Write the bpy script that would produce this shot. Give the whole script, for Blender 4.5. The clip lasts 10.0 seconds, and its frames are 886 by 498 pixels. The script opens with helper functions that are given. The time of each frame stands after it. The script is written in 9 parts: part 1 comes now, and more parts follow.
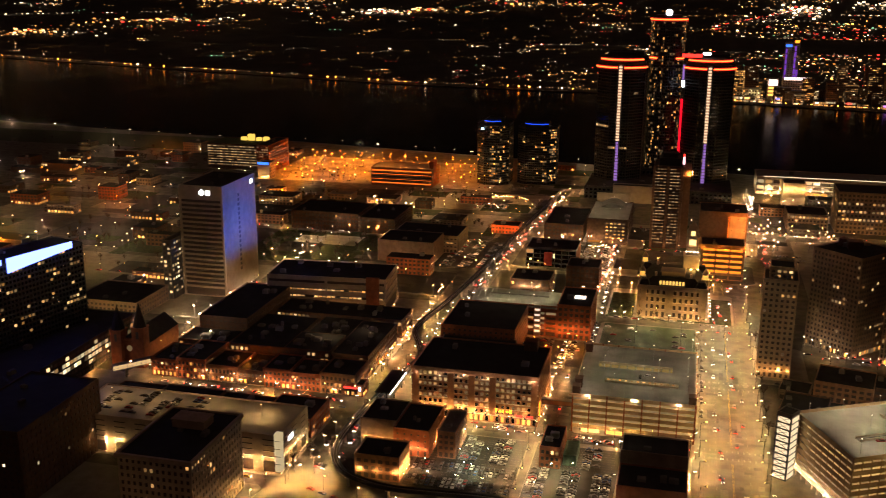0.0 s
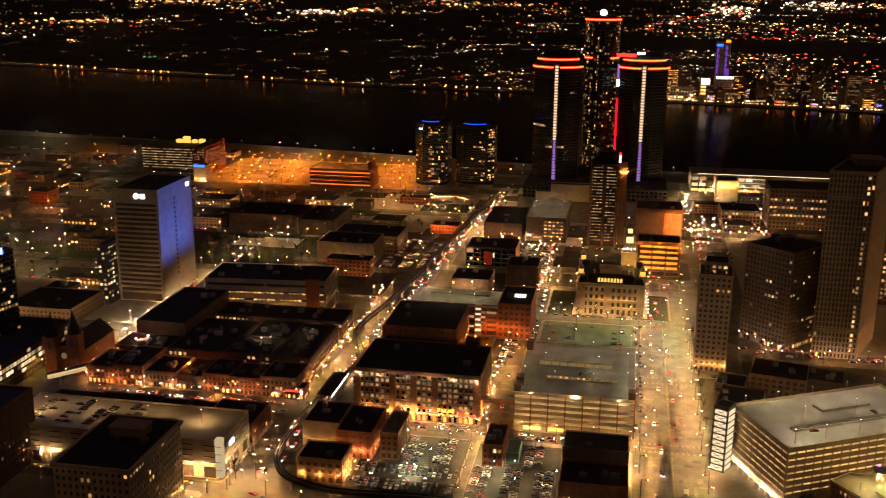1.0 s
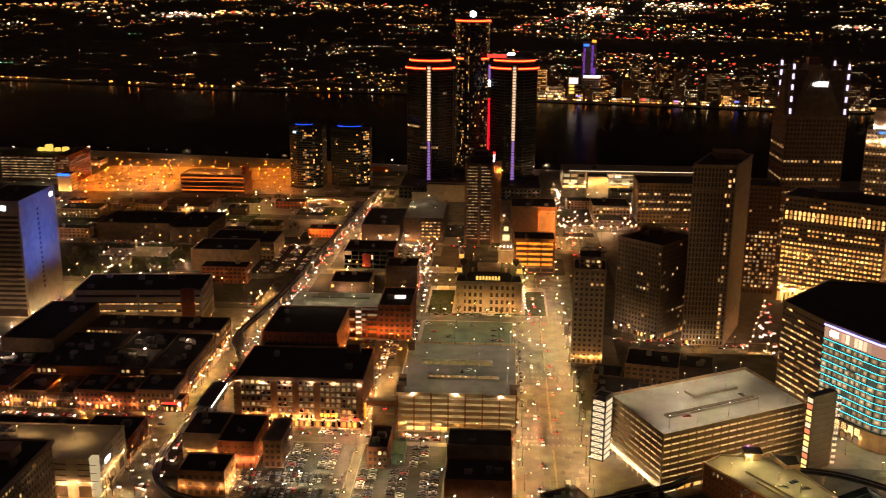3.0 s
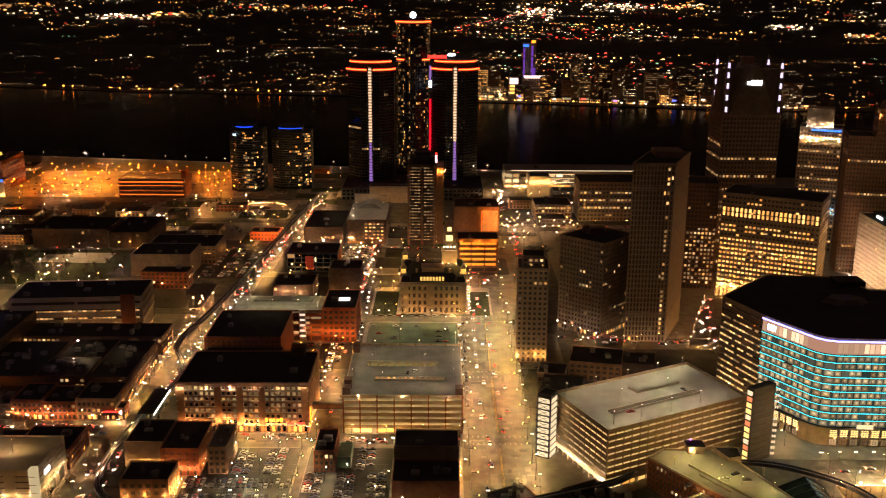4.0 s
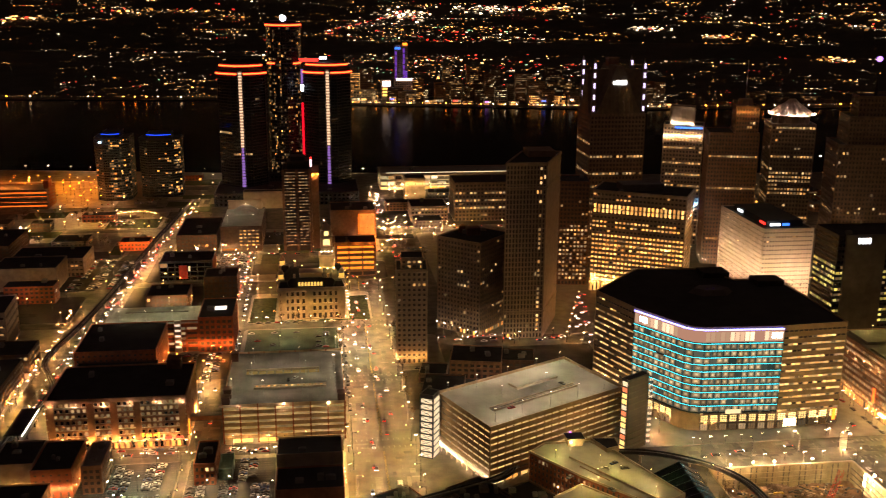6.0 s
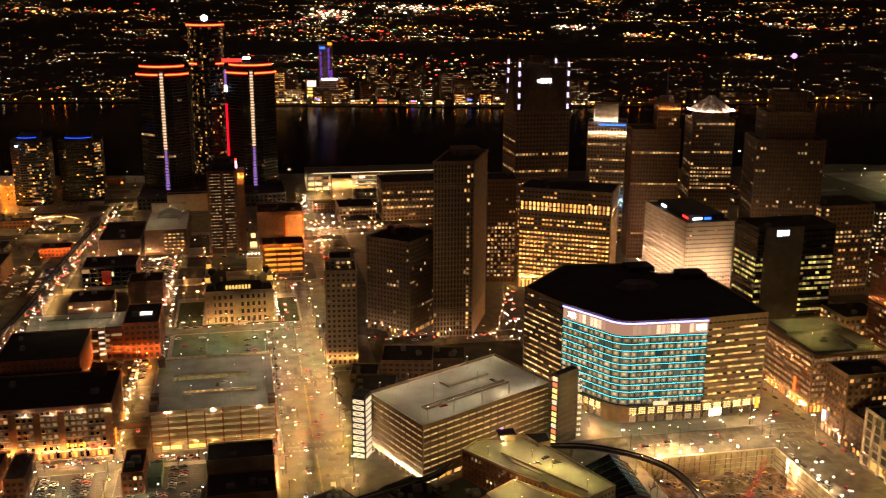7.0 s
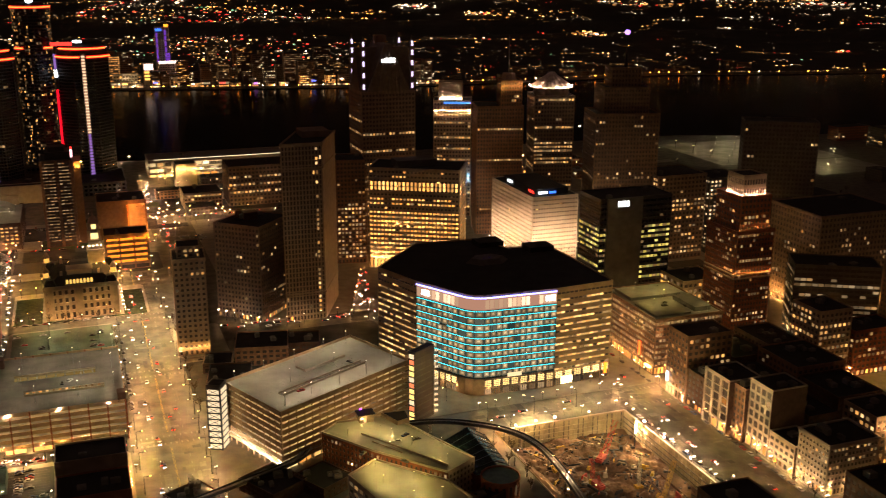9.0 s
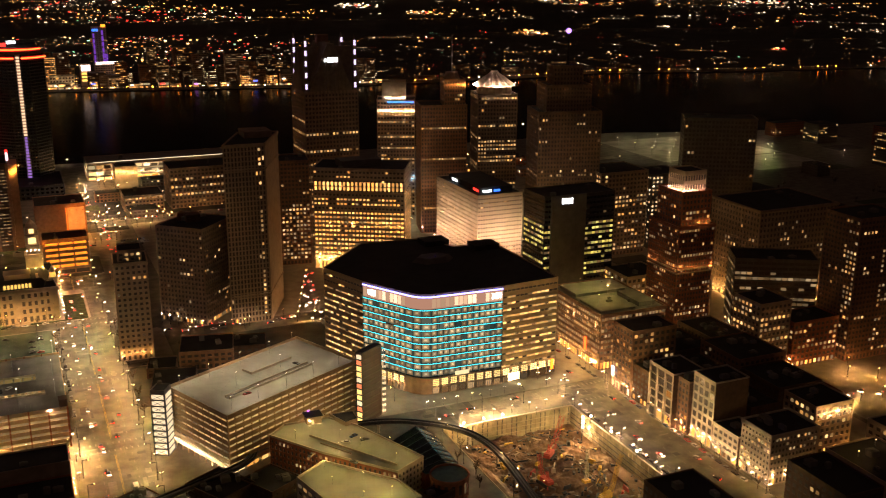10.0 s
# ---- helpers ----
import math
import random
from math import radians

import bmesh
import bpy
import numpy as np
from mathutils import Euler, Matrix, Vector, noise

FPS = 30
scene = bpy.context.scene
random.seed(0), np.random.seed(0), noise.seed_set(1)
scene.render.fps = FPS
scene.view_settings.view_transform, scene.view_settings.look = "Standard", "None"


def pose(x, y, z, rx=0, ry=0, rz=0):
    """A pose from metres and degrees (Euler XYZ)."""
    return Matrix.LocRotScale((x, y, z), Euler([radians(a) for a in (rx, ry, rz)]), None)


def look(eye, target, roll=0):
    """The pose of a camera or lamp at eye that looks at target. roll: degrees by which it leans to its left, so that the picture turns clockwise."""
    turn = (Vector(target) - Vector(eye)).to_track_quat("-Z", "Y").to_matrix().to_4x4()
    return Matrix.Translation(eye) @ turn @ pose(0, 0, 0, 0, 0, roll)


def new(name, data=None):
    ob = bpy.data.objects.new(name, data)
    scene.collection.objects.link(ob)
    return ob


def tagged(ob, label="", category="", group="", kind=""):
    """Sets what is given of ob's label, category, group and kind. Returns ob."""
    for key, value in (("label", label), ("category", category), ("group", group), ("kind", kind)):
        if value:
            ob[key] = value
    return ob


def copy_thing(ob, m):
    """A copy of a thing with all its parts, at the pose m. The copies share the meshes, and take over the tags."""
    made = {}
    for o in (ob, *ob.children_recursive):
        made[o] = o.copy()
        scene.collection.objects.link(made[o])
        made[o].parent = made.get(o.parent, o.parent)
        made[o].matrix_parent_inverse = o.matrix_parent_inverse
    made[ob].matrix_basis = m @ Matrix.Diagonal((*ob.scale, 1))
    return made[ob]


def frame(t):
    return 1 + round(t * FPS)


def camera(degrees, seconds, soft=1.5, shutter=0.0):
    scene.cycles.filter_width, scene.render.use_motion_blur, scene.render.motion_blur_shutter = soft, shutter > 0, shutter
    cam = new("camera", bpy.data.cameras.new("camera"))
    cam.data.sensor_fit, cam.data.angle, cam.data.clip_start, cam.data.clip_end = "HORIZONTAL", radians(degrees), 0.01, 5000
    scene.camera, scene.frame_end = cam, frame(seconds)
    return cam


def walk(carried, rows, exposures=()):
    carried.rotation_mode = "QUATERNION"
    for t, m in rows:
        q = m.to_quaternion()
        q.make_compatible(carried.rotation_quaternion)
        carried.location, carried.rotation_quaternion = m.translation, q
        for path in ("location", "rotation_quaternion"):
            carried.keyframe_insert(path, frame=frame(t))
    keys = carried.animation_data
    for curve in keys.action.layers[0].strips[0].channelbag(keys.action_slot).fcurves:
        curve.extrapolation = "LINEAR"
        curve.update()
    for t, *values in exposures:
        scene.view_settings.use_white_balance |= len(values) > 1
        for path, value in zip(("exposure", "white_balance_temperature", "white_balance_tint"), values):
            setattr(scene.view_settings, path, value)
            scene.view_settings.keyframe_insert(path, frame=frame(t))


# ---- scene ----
cam = camera(47.51, 10.0, soft=1.0, shutter=0.5)
EYE = (0.0, 0.0, 253.0)
# seconds, pitch, roll, yaw in degrees: a hovering camera that pans
TURNS = (
    (0.0, 74.641, -0.279, 14.035),
    (0.5, 74.652, -0.331, 12.305),
    (1.0, 74.682, -0.361, 10.519),
    (1.5, 74.727, -0.358, 8.791),
    (2.0, 74.759, -0.354, 7.069),
    (2.5, 74.784, -0.380, 5.193),
    (4.0, 74.894, -0.316, 0.012),
    (4.5, 74.941, -0.359, -1.514),
    (5.0, 74.962, -0.377, -3.250),
    (5.5, 74.999, -0.365, -5.162),
    (7.0, 75.070, -0.331, -11.365),
    (7.5, 74.525, -0.308, -13.504),
    (8.0, 73.938, -0.273, -15.633),
    (8.5, 73.967, -0.285, -17.854),
    (9.0, 73.999, -0.235, -20.142),
    (9.5, 74.025, -0.230, -21.887),
    (10.0, 73.965, -0.239, -23.353),
)
walk(cam, [(t, pose(*EYE, p, r, y)) for t, p, r, y in TURNS])

# ---- night sky and exposure ----
world = bpy.data.worlds.new("night_sky")
world.use_nodes = True
scene.world = world
wbg = world.node_tree.nodes["Background"]
wbg.inputs[0].default_value = (0.36, 0.19, 0.13, 1)
wbg.inputs[1].default_value = 0.06
scene.view_settings.exposure = 0.45


# ---- materials ----
MATS = {}


def surface(name, colour, rough=0.8, metal=0.0, scale=0.4, vary=0.35, bump=0.15, fine=6.0, island=False):
    """A worn surface: two scales of noise on the colour, bump, uneven gloss."""
    if name in MATS:
        return MATS[name]
    m = bpy.data.materials.new(name)
    m.use_nodes = True
    nt = m.node_tree
    b = nt.nodes["Principled BSDF"]
    tc = nt.nodes.new("ShaderNodeTexCoord")
    n1 = nt.nodes.new("ShaderNodeTexNoise")
    n1.inputs["Scale"].default_value = scale
    n1.inputs["Detail"].default_value = 4
    n2 = nt.nodes.new("ShaderNodeTexNoise")
    n2.inputs["Scale"].default_value = fine
    n2.inputs["Detail"].default_value = 2
    for n in (n1, n2):
        nt.links.new(tc.outputs["Object"], n.inputs["Vector"])
    add = nt.nodes.new("ShaderNodeMath")
    add.operation = "MULTIPLY_ADD"
    nt.links.new(n1.outputs["Fac"], add.inputs[0])
    add.inputs[1].default_value = 0.7
    sc = nt.nodes.new("ShaderNodeMath")
    sc.operation = "MULTIPLY"
    sc.inputs[1].default_value = 0.3
    nt.links.new(n2.outputs["Fac"], sc.inputs[0])
    nt.links.new(sc.outputs[0], add.inputs[2])
    ramp = nt.nodes.new("ShaderNodeValToRGB")
    lo = [max(0.0, c * (1 - vary)) for c in colour]
    hi = [min(1.0, c * (1 + vary)) for c in colour]
    ramp.color_ramp.elements[0].position, ramp.color_ramp.elements[0].color = 0.3, (*lo, 1)
    ramp.color_ramp.elements[1].position, ramp.color_ramp.elements[1].color = 0.7, (*hi, 1)
    nt.links.new(add.outputs[0], ramp.inputs[0])
    nt.links.new(ramp.outputs[0], b.inputs["Base Color"])
    b.inputs["Roughness"].default_value = rough
    b.inputs["Metallic"].default_value = metal
    if bump:
        bp = nt.nodes.new("ShaderNodeBump")
        bp.inputs["Strength"].default_value = bump
        bp.inputs["Distance"].default_value = 0.05
        nt.links.new(n2.outputs["Fac"], bp.inputs["Height"])
        nt.links.new(bp.outputs[0], b.inputs["Normal"])
    MATS[name] = m
    return m


def glow(name, colour, strength, sampled=True, spread=0.0, island=False, tint=None, power=2.0):
    """Something that gives off light; spread varies it piece by piece."""
    if name in MATS:
        return MATS[name]
    m = bpy.data.materials.new(name)
    m.use_nodes = True
    nt = m.node_tree
    nt.nodes.remove(nt.nodes["Principled BSDF"])
    e = nt.nodes.new("ShaderNodeEmission")
    e.inputs[0].default_value = (*colour, 1)
    e.inputs[1].default_value = strength
    out = nt.nodes["Material Output"]
    nt.links.new(e.outputs[0], out.inputs[0])
    if spread:
        if island:
            src = nt.nodes.new("ShaderNodeNewGeometry").outputs["Random Per Island"]
        else:
            src = nt.nodes.new("ShaderNodeObjectInfo").outputs["Random"]
        pw = nt.nodes.new("ShaderNodeMath")
        pw.operation = "POWER"
        nt.links.new(src, pw.inputs[0])
        pw.inputs[1].default_value = power
        mr = nt.nodes.new("ShaderNodeMapRange")
        mr.inputs["To Min"].default_value = strength * (1 - spread)
        mr.inputs["To Max"].default_value = strength * (1 + 2 * spread)
        nt.links.new(pw.outputs[0], mr.inputs["Value"])
        nt.links.new(mr.outputs[0], e.inputs[1])
        if tint:
            fr = nt.nodes.new("ShaderNodeMath")
            fr.operation = "MULTIPLY"
            fr.inputs[1].default_value = 17.31
            nt.links.new(src, fr.inputs[0])
            ff = nt.nodes.new("ShaderNodeMath")
            ff.operation = "FRACT"
            nt.links.new(fr.outputs[0], ff.inputs[0])
            mx = nt.nodes.new("ShaderNodeMix")
            mx.data_type = "RGBA"
            nt.links.new(ff.outputs[0], mx.inputs[0])
            mx.inputs[6].default_value = (*colour, 1)
            mx.inputs[7].default_value = (*tint, 1)
            nt.links.new(mx.outputs[2], e.inputs[0])
    m.cycles.emission_sampling = "AUTO" if sampled else "NONE"
    MATS[name] = m
    return m


def glass(name, colour, rough=0.12):
    """Dark window glass, seen from outside at night."""
    if name in MATS:
        return MATS[name]
    m = bpy.data.materials.new(name)
    m.use_nodes = True
    b = m.node_tree.nodes["Principled BSDF"]
    b.inputs["Base Color"].default_value = (*colour, 1)
    b.inputs["Roughness"].default_value = rough
    b.inputs["IOR"].default_value = 1.5
    MATS[name] = m
    return m


ASPHALT = surface("asphalt", (0.125, 0.11, 0.085), 0.8, scale=0.12, vary=0.5, fine=2.0)
LAND = surface("city_ground", (0.055, 0.05, 0.042), 0.9, scale=0.03, vary=0.5, fine=0.8)
FARLAND = surface("far_ground", (0.03, 0.03, 0.025), 0.95, scale=0.01, vary=0.5, fine=0.2, bump=0)
CONCRETE = surface("pavement_concrete", (0.26, 0.235, 0.19), 0.85, scale=0.15, vary=0.25, fine=3.0)
LOTTAR = surface("car_park_tarmac", (0.075, 0.07, 0.06), 0.85, scale=0.1, vary=0.35, fine=2.0)
GRASS = surface("grass", (0.045, 0.06, 0.02), 0.95, scale=0.3, vary=0.5, fine=5.0)
DIRT = surface("dirt", (0.125, 0.075, 0.042), 0.95, scale=0.12, vary=0.65, fine=1.5, bump=0.6)
PAINT = surface("road_paint", (0.24, 0.22, 0.185), 0.7, scale=0.8, vary=0.25, bump=0)
PAINT_Y = surface("yellow_road_paint", (0.5, 0.34, 0.06), 0.7, scale=0.8, vary=0.25, bump=0)
ROOF = surface("tar_roof", (0.024, 0.022, 0.021), 0.9, scale=0.12, vary=0.45, fine=2.0)
ROOF_GREY = surface("grey_roof", (0.19, 0.175, 0.155), 0.85, scale=0.12, vary=0.3, fine=2.0)
ROOF_LIGHT = surface("concrete_deck", (0.30, 0.28, 0.25), 0.8, scale=0.1, vary=0.2, fine=2.0)
BRICK = surface("red_brick", (0.28, 0.10, 0.05), 0.9, scale=0.35, vary=0.3, fine=7.0)
BRICK_D = surface("dark_brick", (0.11, 0.065, 0.045), 0.9, scale=0.35, vary=0.3, fine=7.0)
BRICK_B = surface("brown_brick", (0.26, 0.145, 0.09), 0.9, scale=0.35, vary=0.3, fine=7.0)
STONE = surface("limestone", (0.42, 0.315, 0.225), 0.85, scale=0.25, vary=0.22, fine=4.0)
STONE_D = surface("sooty_stone", (0.28, 0.2, 0.145), 0.88, scale=0.25, vary=0.3, fine=4.0)
CONC_W = surface("pale_concrete", (0.45, 0.37, 0.29), 0.8, scale=0.2, vary=0.18, fine=3.0)
SOOT = surface("sooty_brick", (0.21, 0.145, 0.1), 0.9, scale=0.25, vary=0.3, fine=4.0)
CONC_D = surface("dark_concrete", (0.13, 0.115, 0.1), 0.85, scale=0.2, vary=0.3, fine=3.0)
STEEL_D = surface("dark_steel", (0.05, 0.05, 0.055), 0.5, 0.6, scale=0.6, vary=0.3, bump=0)
STEEL_L = surface("galvanised_steel", (0.4, 0.4, 0.4), 0.45, 0.8, scale=0.6, vary=0.2, bump=0)
COPPER = surface("green_copper", (0.10, 0.17, 0.13), 0.7, scale=0.4, vary=0.3)
GLASS = glass("dark_window_glass", (0.07, 0.05, 0.042), 0.32)
GLASS_B = glass("blue_black_glass", (0.008, 0.010, 0.014), 0.08)
W_WARM = glow("warm_window", (1.0, 0.43, 0.1), 0.42, False, 0.7, tint=(1.0, 0.62, 0.27))
W_GOLD = glow("gold_window", (1.0, 0.36, 0.065), 1.0, False, 0.5, tint=(1.0, 0.5, 0.15))
W_WHITE = glow("white_window", (1.0, 0.6, 0.26), 0.75, False, 0.6, tint=(1.0, 0.82, 0.48))
W_DIM = glow("dim_window", (1.0, 0.52, 0.18), 0.16, False, 0.6, tint=(1.0, 0.68, 0.36))
WJ_WARM = glow("warm_windows_far", (1.0, 0.43, 0.1), 0.42, False, 0.7, True, tint=(1.0, 0.62, 0.27))
WJ_GOLD = glow("gold_windows_far", (1.0, 0.36, 0.065), 1.0, False, 0.5, True, tint=(1.0, 0.5, 0.15))
WJ_WHITE = glow("white_windows_far", (1.0, 0.6, 0.26), 0.75, False, 0.6, True, tint=(1.0, 0.82, 0.48))
WJ_DIM = glow("dim_windows_far", (1.0, 0.52, 0.18), 0.16, False, 0.6, True, tint=(1.0, 0.68, 0.36))
PAIR = {"warm": (W_WARM, WJ_WARM), "gold": (W_GOLD, WJ_GOLD), "white": (W_WHITE, WJ_WHITE), "dim": (W_DIM, WJ_DIM)}
PAIR["hq"] = (glow("office_window", (1.0, 0.5, 0.14), 0.8, False, 0.5, tint=(1.0, 0.64, 0.26)), glow("office_windows_far", (1.0, 0.5, 0.14), 0.8, False, 0.5, True, tint=(1.0, 0.64, 0.26)))
SODIUM_D = glow("deep_sodium_bulb", (1.0, 0.21, 0.012), 6500)
LEDLAMP = glow("white_lamp", (1.0, 0.68, 0.36), 2400)
SPOTLIT = glow("warm_spot", (1.0, 0.62, 0.28), 420)
UPLIGHT = glow("warm_uplight", (1.0, 0.57, 0.23), 3000)
FLOOD = glow("warm_flood", (1.0, 0.5, 0.145), 400)
FLOOD_W = glow("white_flood", (1.0, 0.66, 0.37), 1300)
REDSIGN = glow("red_neon", (1.0, 0.03, 0.02), 2.2)
REDORANGE = glow("orange_red_band", (1.0, 0.10, 0.015), 2.4)
ORANGENEON = glow("orange_neon", (1.0, 0.2, 0.015), 2.6)
WHITESIGN = glow("white_sign", (0.9, 0.95, 1.0), 4)
BLUESIGN = glow("blue_sign", (0.04, 0.16, 1.0), 1.6)
BLUEWHITE = glow("blue_white_screen", (0.14, 0.22, 1.0), 4.0)
TEAL = glow("turquoise_neon", (0.05, 0.68, 0.8), 2.4)
VIOLET = glow("violet_light", (0.4, 0.2, 0.66), 0.55)
PALEWARM = glow("pale_shaft_light", (1.0, 0.62, 0.36), 1.0)
LEDEDGE = glow("led_edge", (0.3, 0.26, 1.0), 3.2)
TUBE = glow("garage_tube", (1.0, 0.58, 0.2), 26)
HEADL = glow("headlight", (1.0, 0.8, 0.55), 38)
TAILL = glow("tail_light", (1.0, 0.03, 0.015), 9)
HALLFLOOD = glow("hall_flood", (1.0, 0.52, 0.13), 620)
W_LIME = glow("lime_window", (1.0, 0.68, 0.12), 0.42, False, 0.6, tint=(0.9, 0.75, 0.22))
PAIR["lime"] = (W_LIME, glow("lime_windows_far", (1.0, 0.68, 0.12), 0.42, False, 0.6, True, tint=(0.9, 0.75, 0.22)))
PRECAST = surface("brown_precast", (0.43, 0.31, 0.185), 0.85, scale=0.25, vary=0.2, fine=4.0)
HOTELBRICK = surface("brown_red_brick", (0.27, 0.135, 0.075), 0.9, scale=0.35, vary=0.3, fine=7.0)
GRAVEL = surface("dark_gravel", (0.05, 0.045, 0.035), 0.95, scale=0.08, vary=0.6, fine=1.5, bump=0.4)


# ---- building kit ----
class Shell:
    """Collects boxes and prisms, then becomes one mesh."""

    def __init__(self):
        self.v, self.f = [], []

    def box(self, x0, x1, y0, y1, z0, z1):
        n = len(self.v)
        self.v += [(x0, y0, z0), (x1, y0, z0), (x1, y1, z0), (x0, y1, z0), (x0, y0, z1), (x1, y0, z1), (x1, y1, z1), (x0, y1, z1)]
        self.f += [(n + 3, n + 2, n + 1, n), (n + 4, n + 5, n + 6, n + 7), (n, n + 1, n + 5, n + 4), (n + 1, n + 2, n + 6, n + 5),
                   (n + 2, n + 3, n + 7, n + 6), (n + 3, n, n + 4, n + 7)]
        return self

    def obox(self, o, u, s0, s1, d0, d1, z0, z1):
        """A box along the edge that starts at o with direction u; d goes outward (to the right of u)."""
        n = len(self.v)
        w = (u[1], -u[0])
        for z in (z0, z1):
            for s, d in ((s0, d1), (s1, d1), (s1, d0), (s0, d0)):
                self.v.append((o[0] + u[0] * s + w[0] * d, o[1] + u[1] * s + w[1] * d, z))
        self.f += [(n + 3, n + 2, n + 1, n), (n + 4, n + 5, n + 6, n + 7), (n, n + 1, n + 5, n + 4), (n + 1, n + 2, n + 6, n + 5),
                   (n + 2, n + 3, n + 7, n + 6), (n + 3, n, n + 4, n + 7)]
        return self

    def prism(self, poly, z0, z1, top=None):
        n, k = len(self.v), len(poly)
        self.v += [(x, y, z0) for x, y in poly] + [(x, y, z1) for x, y in (top or poly)]
        self.f += [tuple(range(n + k - 1, n - 1, -1)), tuple(range(n + k, n + 2 * k))]
        self.f += [(n + i, n + (i + 1) % k, n + k + (i + 1) % k, n + k + i) for i in range(k)]
        return self

    def disc(self, x, y, r, z0, z1, k=16, r1=None):
        ring = [(x + r * math.cos(i * math.tau / k), y + r * math.sin(i * math.tau / k)) for i in range(k)]
        r1 = r if r1 is None else r1
        top = [(x + r1 * math.cos(i * math.tau / k), y + r1 * math.sin(i * math.tau / k)) for i in range(k)]
        return self.prism(ring, z0, z1, top)

    def sheet(self, pts):
        n = len(self.v)
        self.v += pts
        self.f.append(tuple(range(n, n + len(pts))))
        return self

    def ball(self, x, y, z, r, k=6, rows=3):
        n = len(self.v)
        self.v.append((x, y, z - r))
        for j in range(1, rows + 1):
            a = -math.pi / 2 + math.pi * j / (rows + 1)
            for i in range(k):
                b = i * math.tau / k
                self.v.append((x + r * math.cos(a) * math.cos(b), y + r * math.cos(a) * math.sin(b), z + r * math.sin(a)))
        self.v.append((x, y, z + r))
        for i in range(k):
            i2 = (i + 1) % k
            self.f.append((n, n + 1 + i2, n + 1 + i))
            for j in range(rows - 1):
                a = n + 1 + j * k
                self.f.append((a + i, a + i2, a + k + i2, a + k + i))
            a = n + 1 + (rows - 1) * k
            self.f.append((a + i, a + i2, n + 1 + rows * k))
        return self

    def weld(self):
        """Joins points that lie on one another."""
        seen, to, v = {}, [], []
        for p in self.v:
            key = (round(p[0], 3), round(p[1], 3), round(p[2], 3))
            if key not in seen:
                seen[key] = len(v)
                v.append(p)
            to.append(seen[key])
        self.v, self.f = v, [tuple(to[i] for i in f) for f in self.f]
        return self

    def mesh(self, name, material):
        me = bpy.data.meshes.new(name)
        me.from_pydata(self.v, [], self.f)
        if material:
            me.materials.append(material)
        return me


def part(name, shell, material, parent, label=""):
    """One mesh under a thing or a part."""
    ob = new(name, shell if isinstance(shell, bpy.types.Mesh) else shell.mesh(name, material))
    ob.parent = parent
    if label:
        ob["label"] = label
    return ob


def thing(name, label, category, group="", kind="", at=None):
    ob = new(name)
    ob.empty_display_size = 0.5
    if at:
        ob.matrix_basis = at
    return tagged(ob, label, category, group, kind)


def single(name, shell, material, label="", category="", group="", kind=""):
    ob = new(name, shell.mesh(name, material))
    return tagged(ob, label, category, group, kind)


def rect(x0, x1, y0, y1):
    return [(x0, y0), (x1, y0), (x1, y1), (x0, y1)]


def turned(cx, cy, w, d, rot):
    """A rectangle whose front left corner is (cx, cy), turned by rot degrees round it."""
    c, s = math.cos(radians(rot)), math.sin(radians(rot))
    return [(cx + a * c - b * s, cy + a * s + b * c) for a, b in ((0, 0), (w, 0), (w, d), (0, d))]


def inset(poly, d):
    """The polygon (counter-clockwise) drawn in by d."""
    out, k = [], len(poly)
    for i in range(k):
        a, b, c = Vector(poly[i - 1]), Vector(poly[i]), Vector(poly[(i + 1) % k])
        e0, e1 = (b - a).normalized(), (c - b).normalized()
        n0, n1 = Vector((-e0.y, e0.x)), Vector((-e1.y, e1.x))
        m = n0 + n1
        out.append(tuple(b + m * (d / max(0.3, 1 + n0.dot(n1)))))
    return out


dice = random.Random(7)


def wall_grid(sh, a, u, length, holes, levels, z0, z1, depth):
    """One wall with openings: holes along the wall, levels up it; reveals go back by depth."""
    ss = [0.0] + [v for h in holes for v in h] + [length]
    zs = [z0] + [v for h in levels for v in h] + [z1]
    n0, w = len(sh.v), (u[1], -u[0])
    nz = len(zs)
    for s in ss:
        for z in zs:
            sh.v.append((a[0] + u[0] * s, a[1] + u[1] * s, z))
    for i in range(len(ss) - 1):
        for j in range(nz - 1):
            c = (n0 + i * nz + j, n0 + (i + 1) * nz + j, n0 + (i + 1) * nz + j + 1, n0 + i * nz + j + 1)
            if i % 2 and j % 2:
                n = len(sh.v)
                for q in c:
                    x, y, z = sh.v[q]
                    sh.v.append((x - w[0] * depth, y - w[1] * depth, z))
                sh.f += [(c[k], c[(k + 1) % 4], n + (k + 1) % 4, n + k) for k in range(4)]
            else:
                sh.f.append(c)


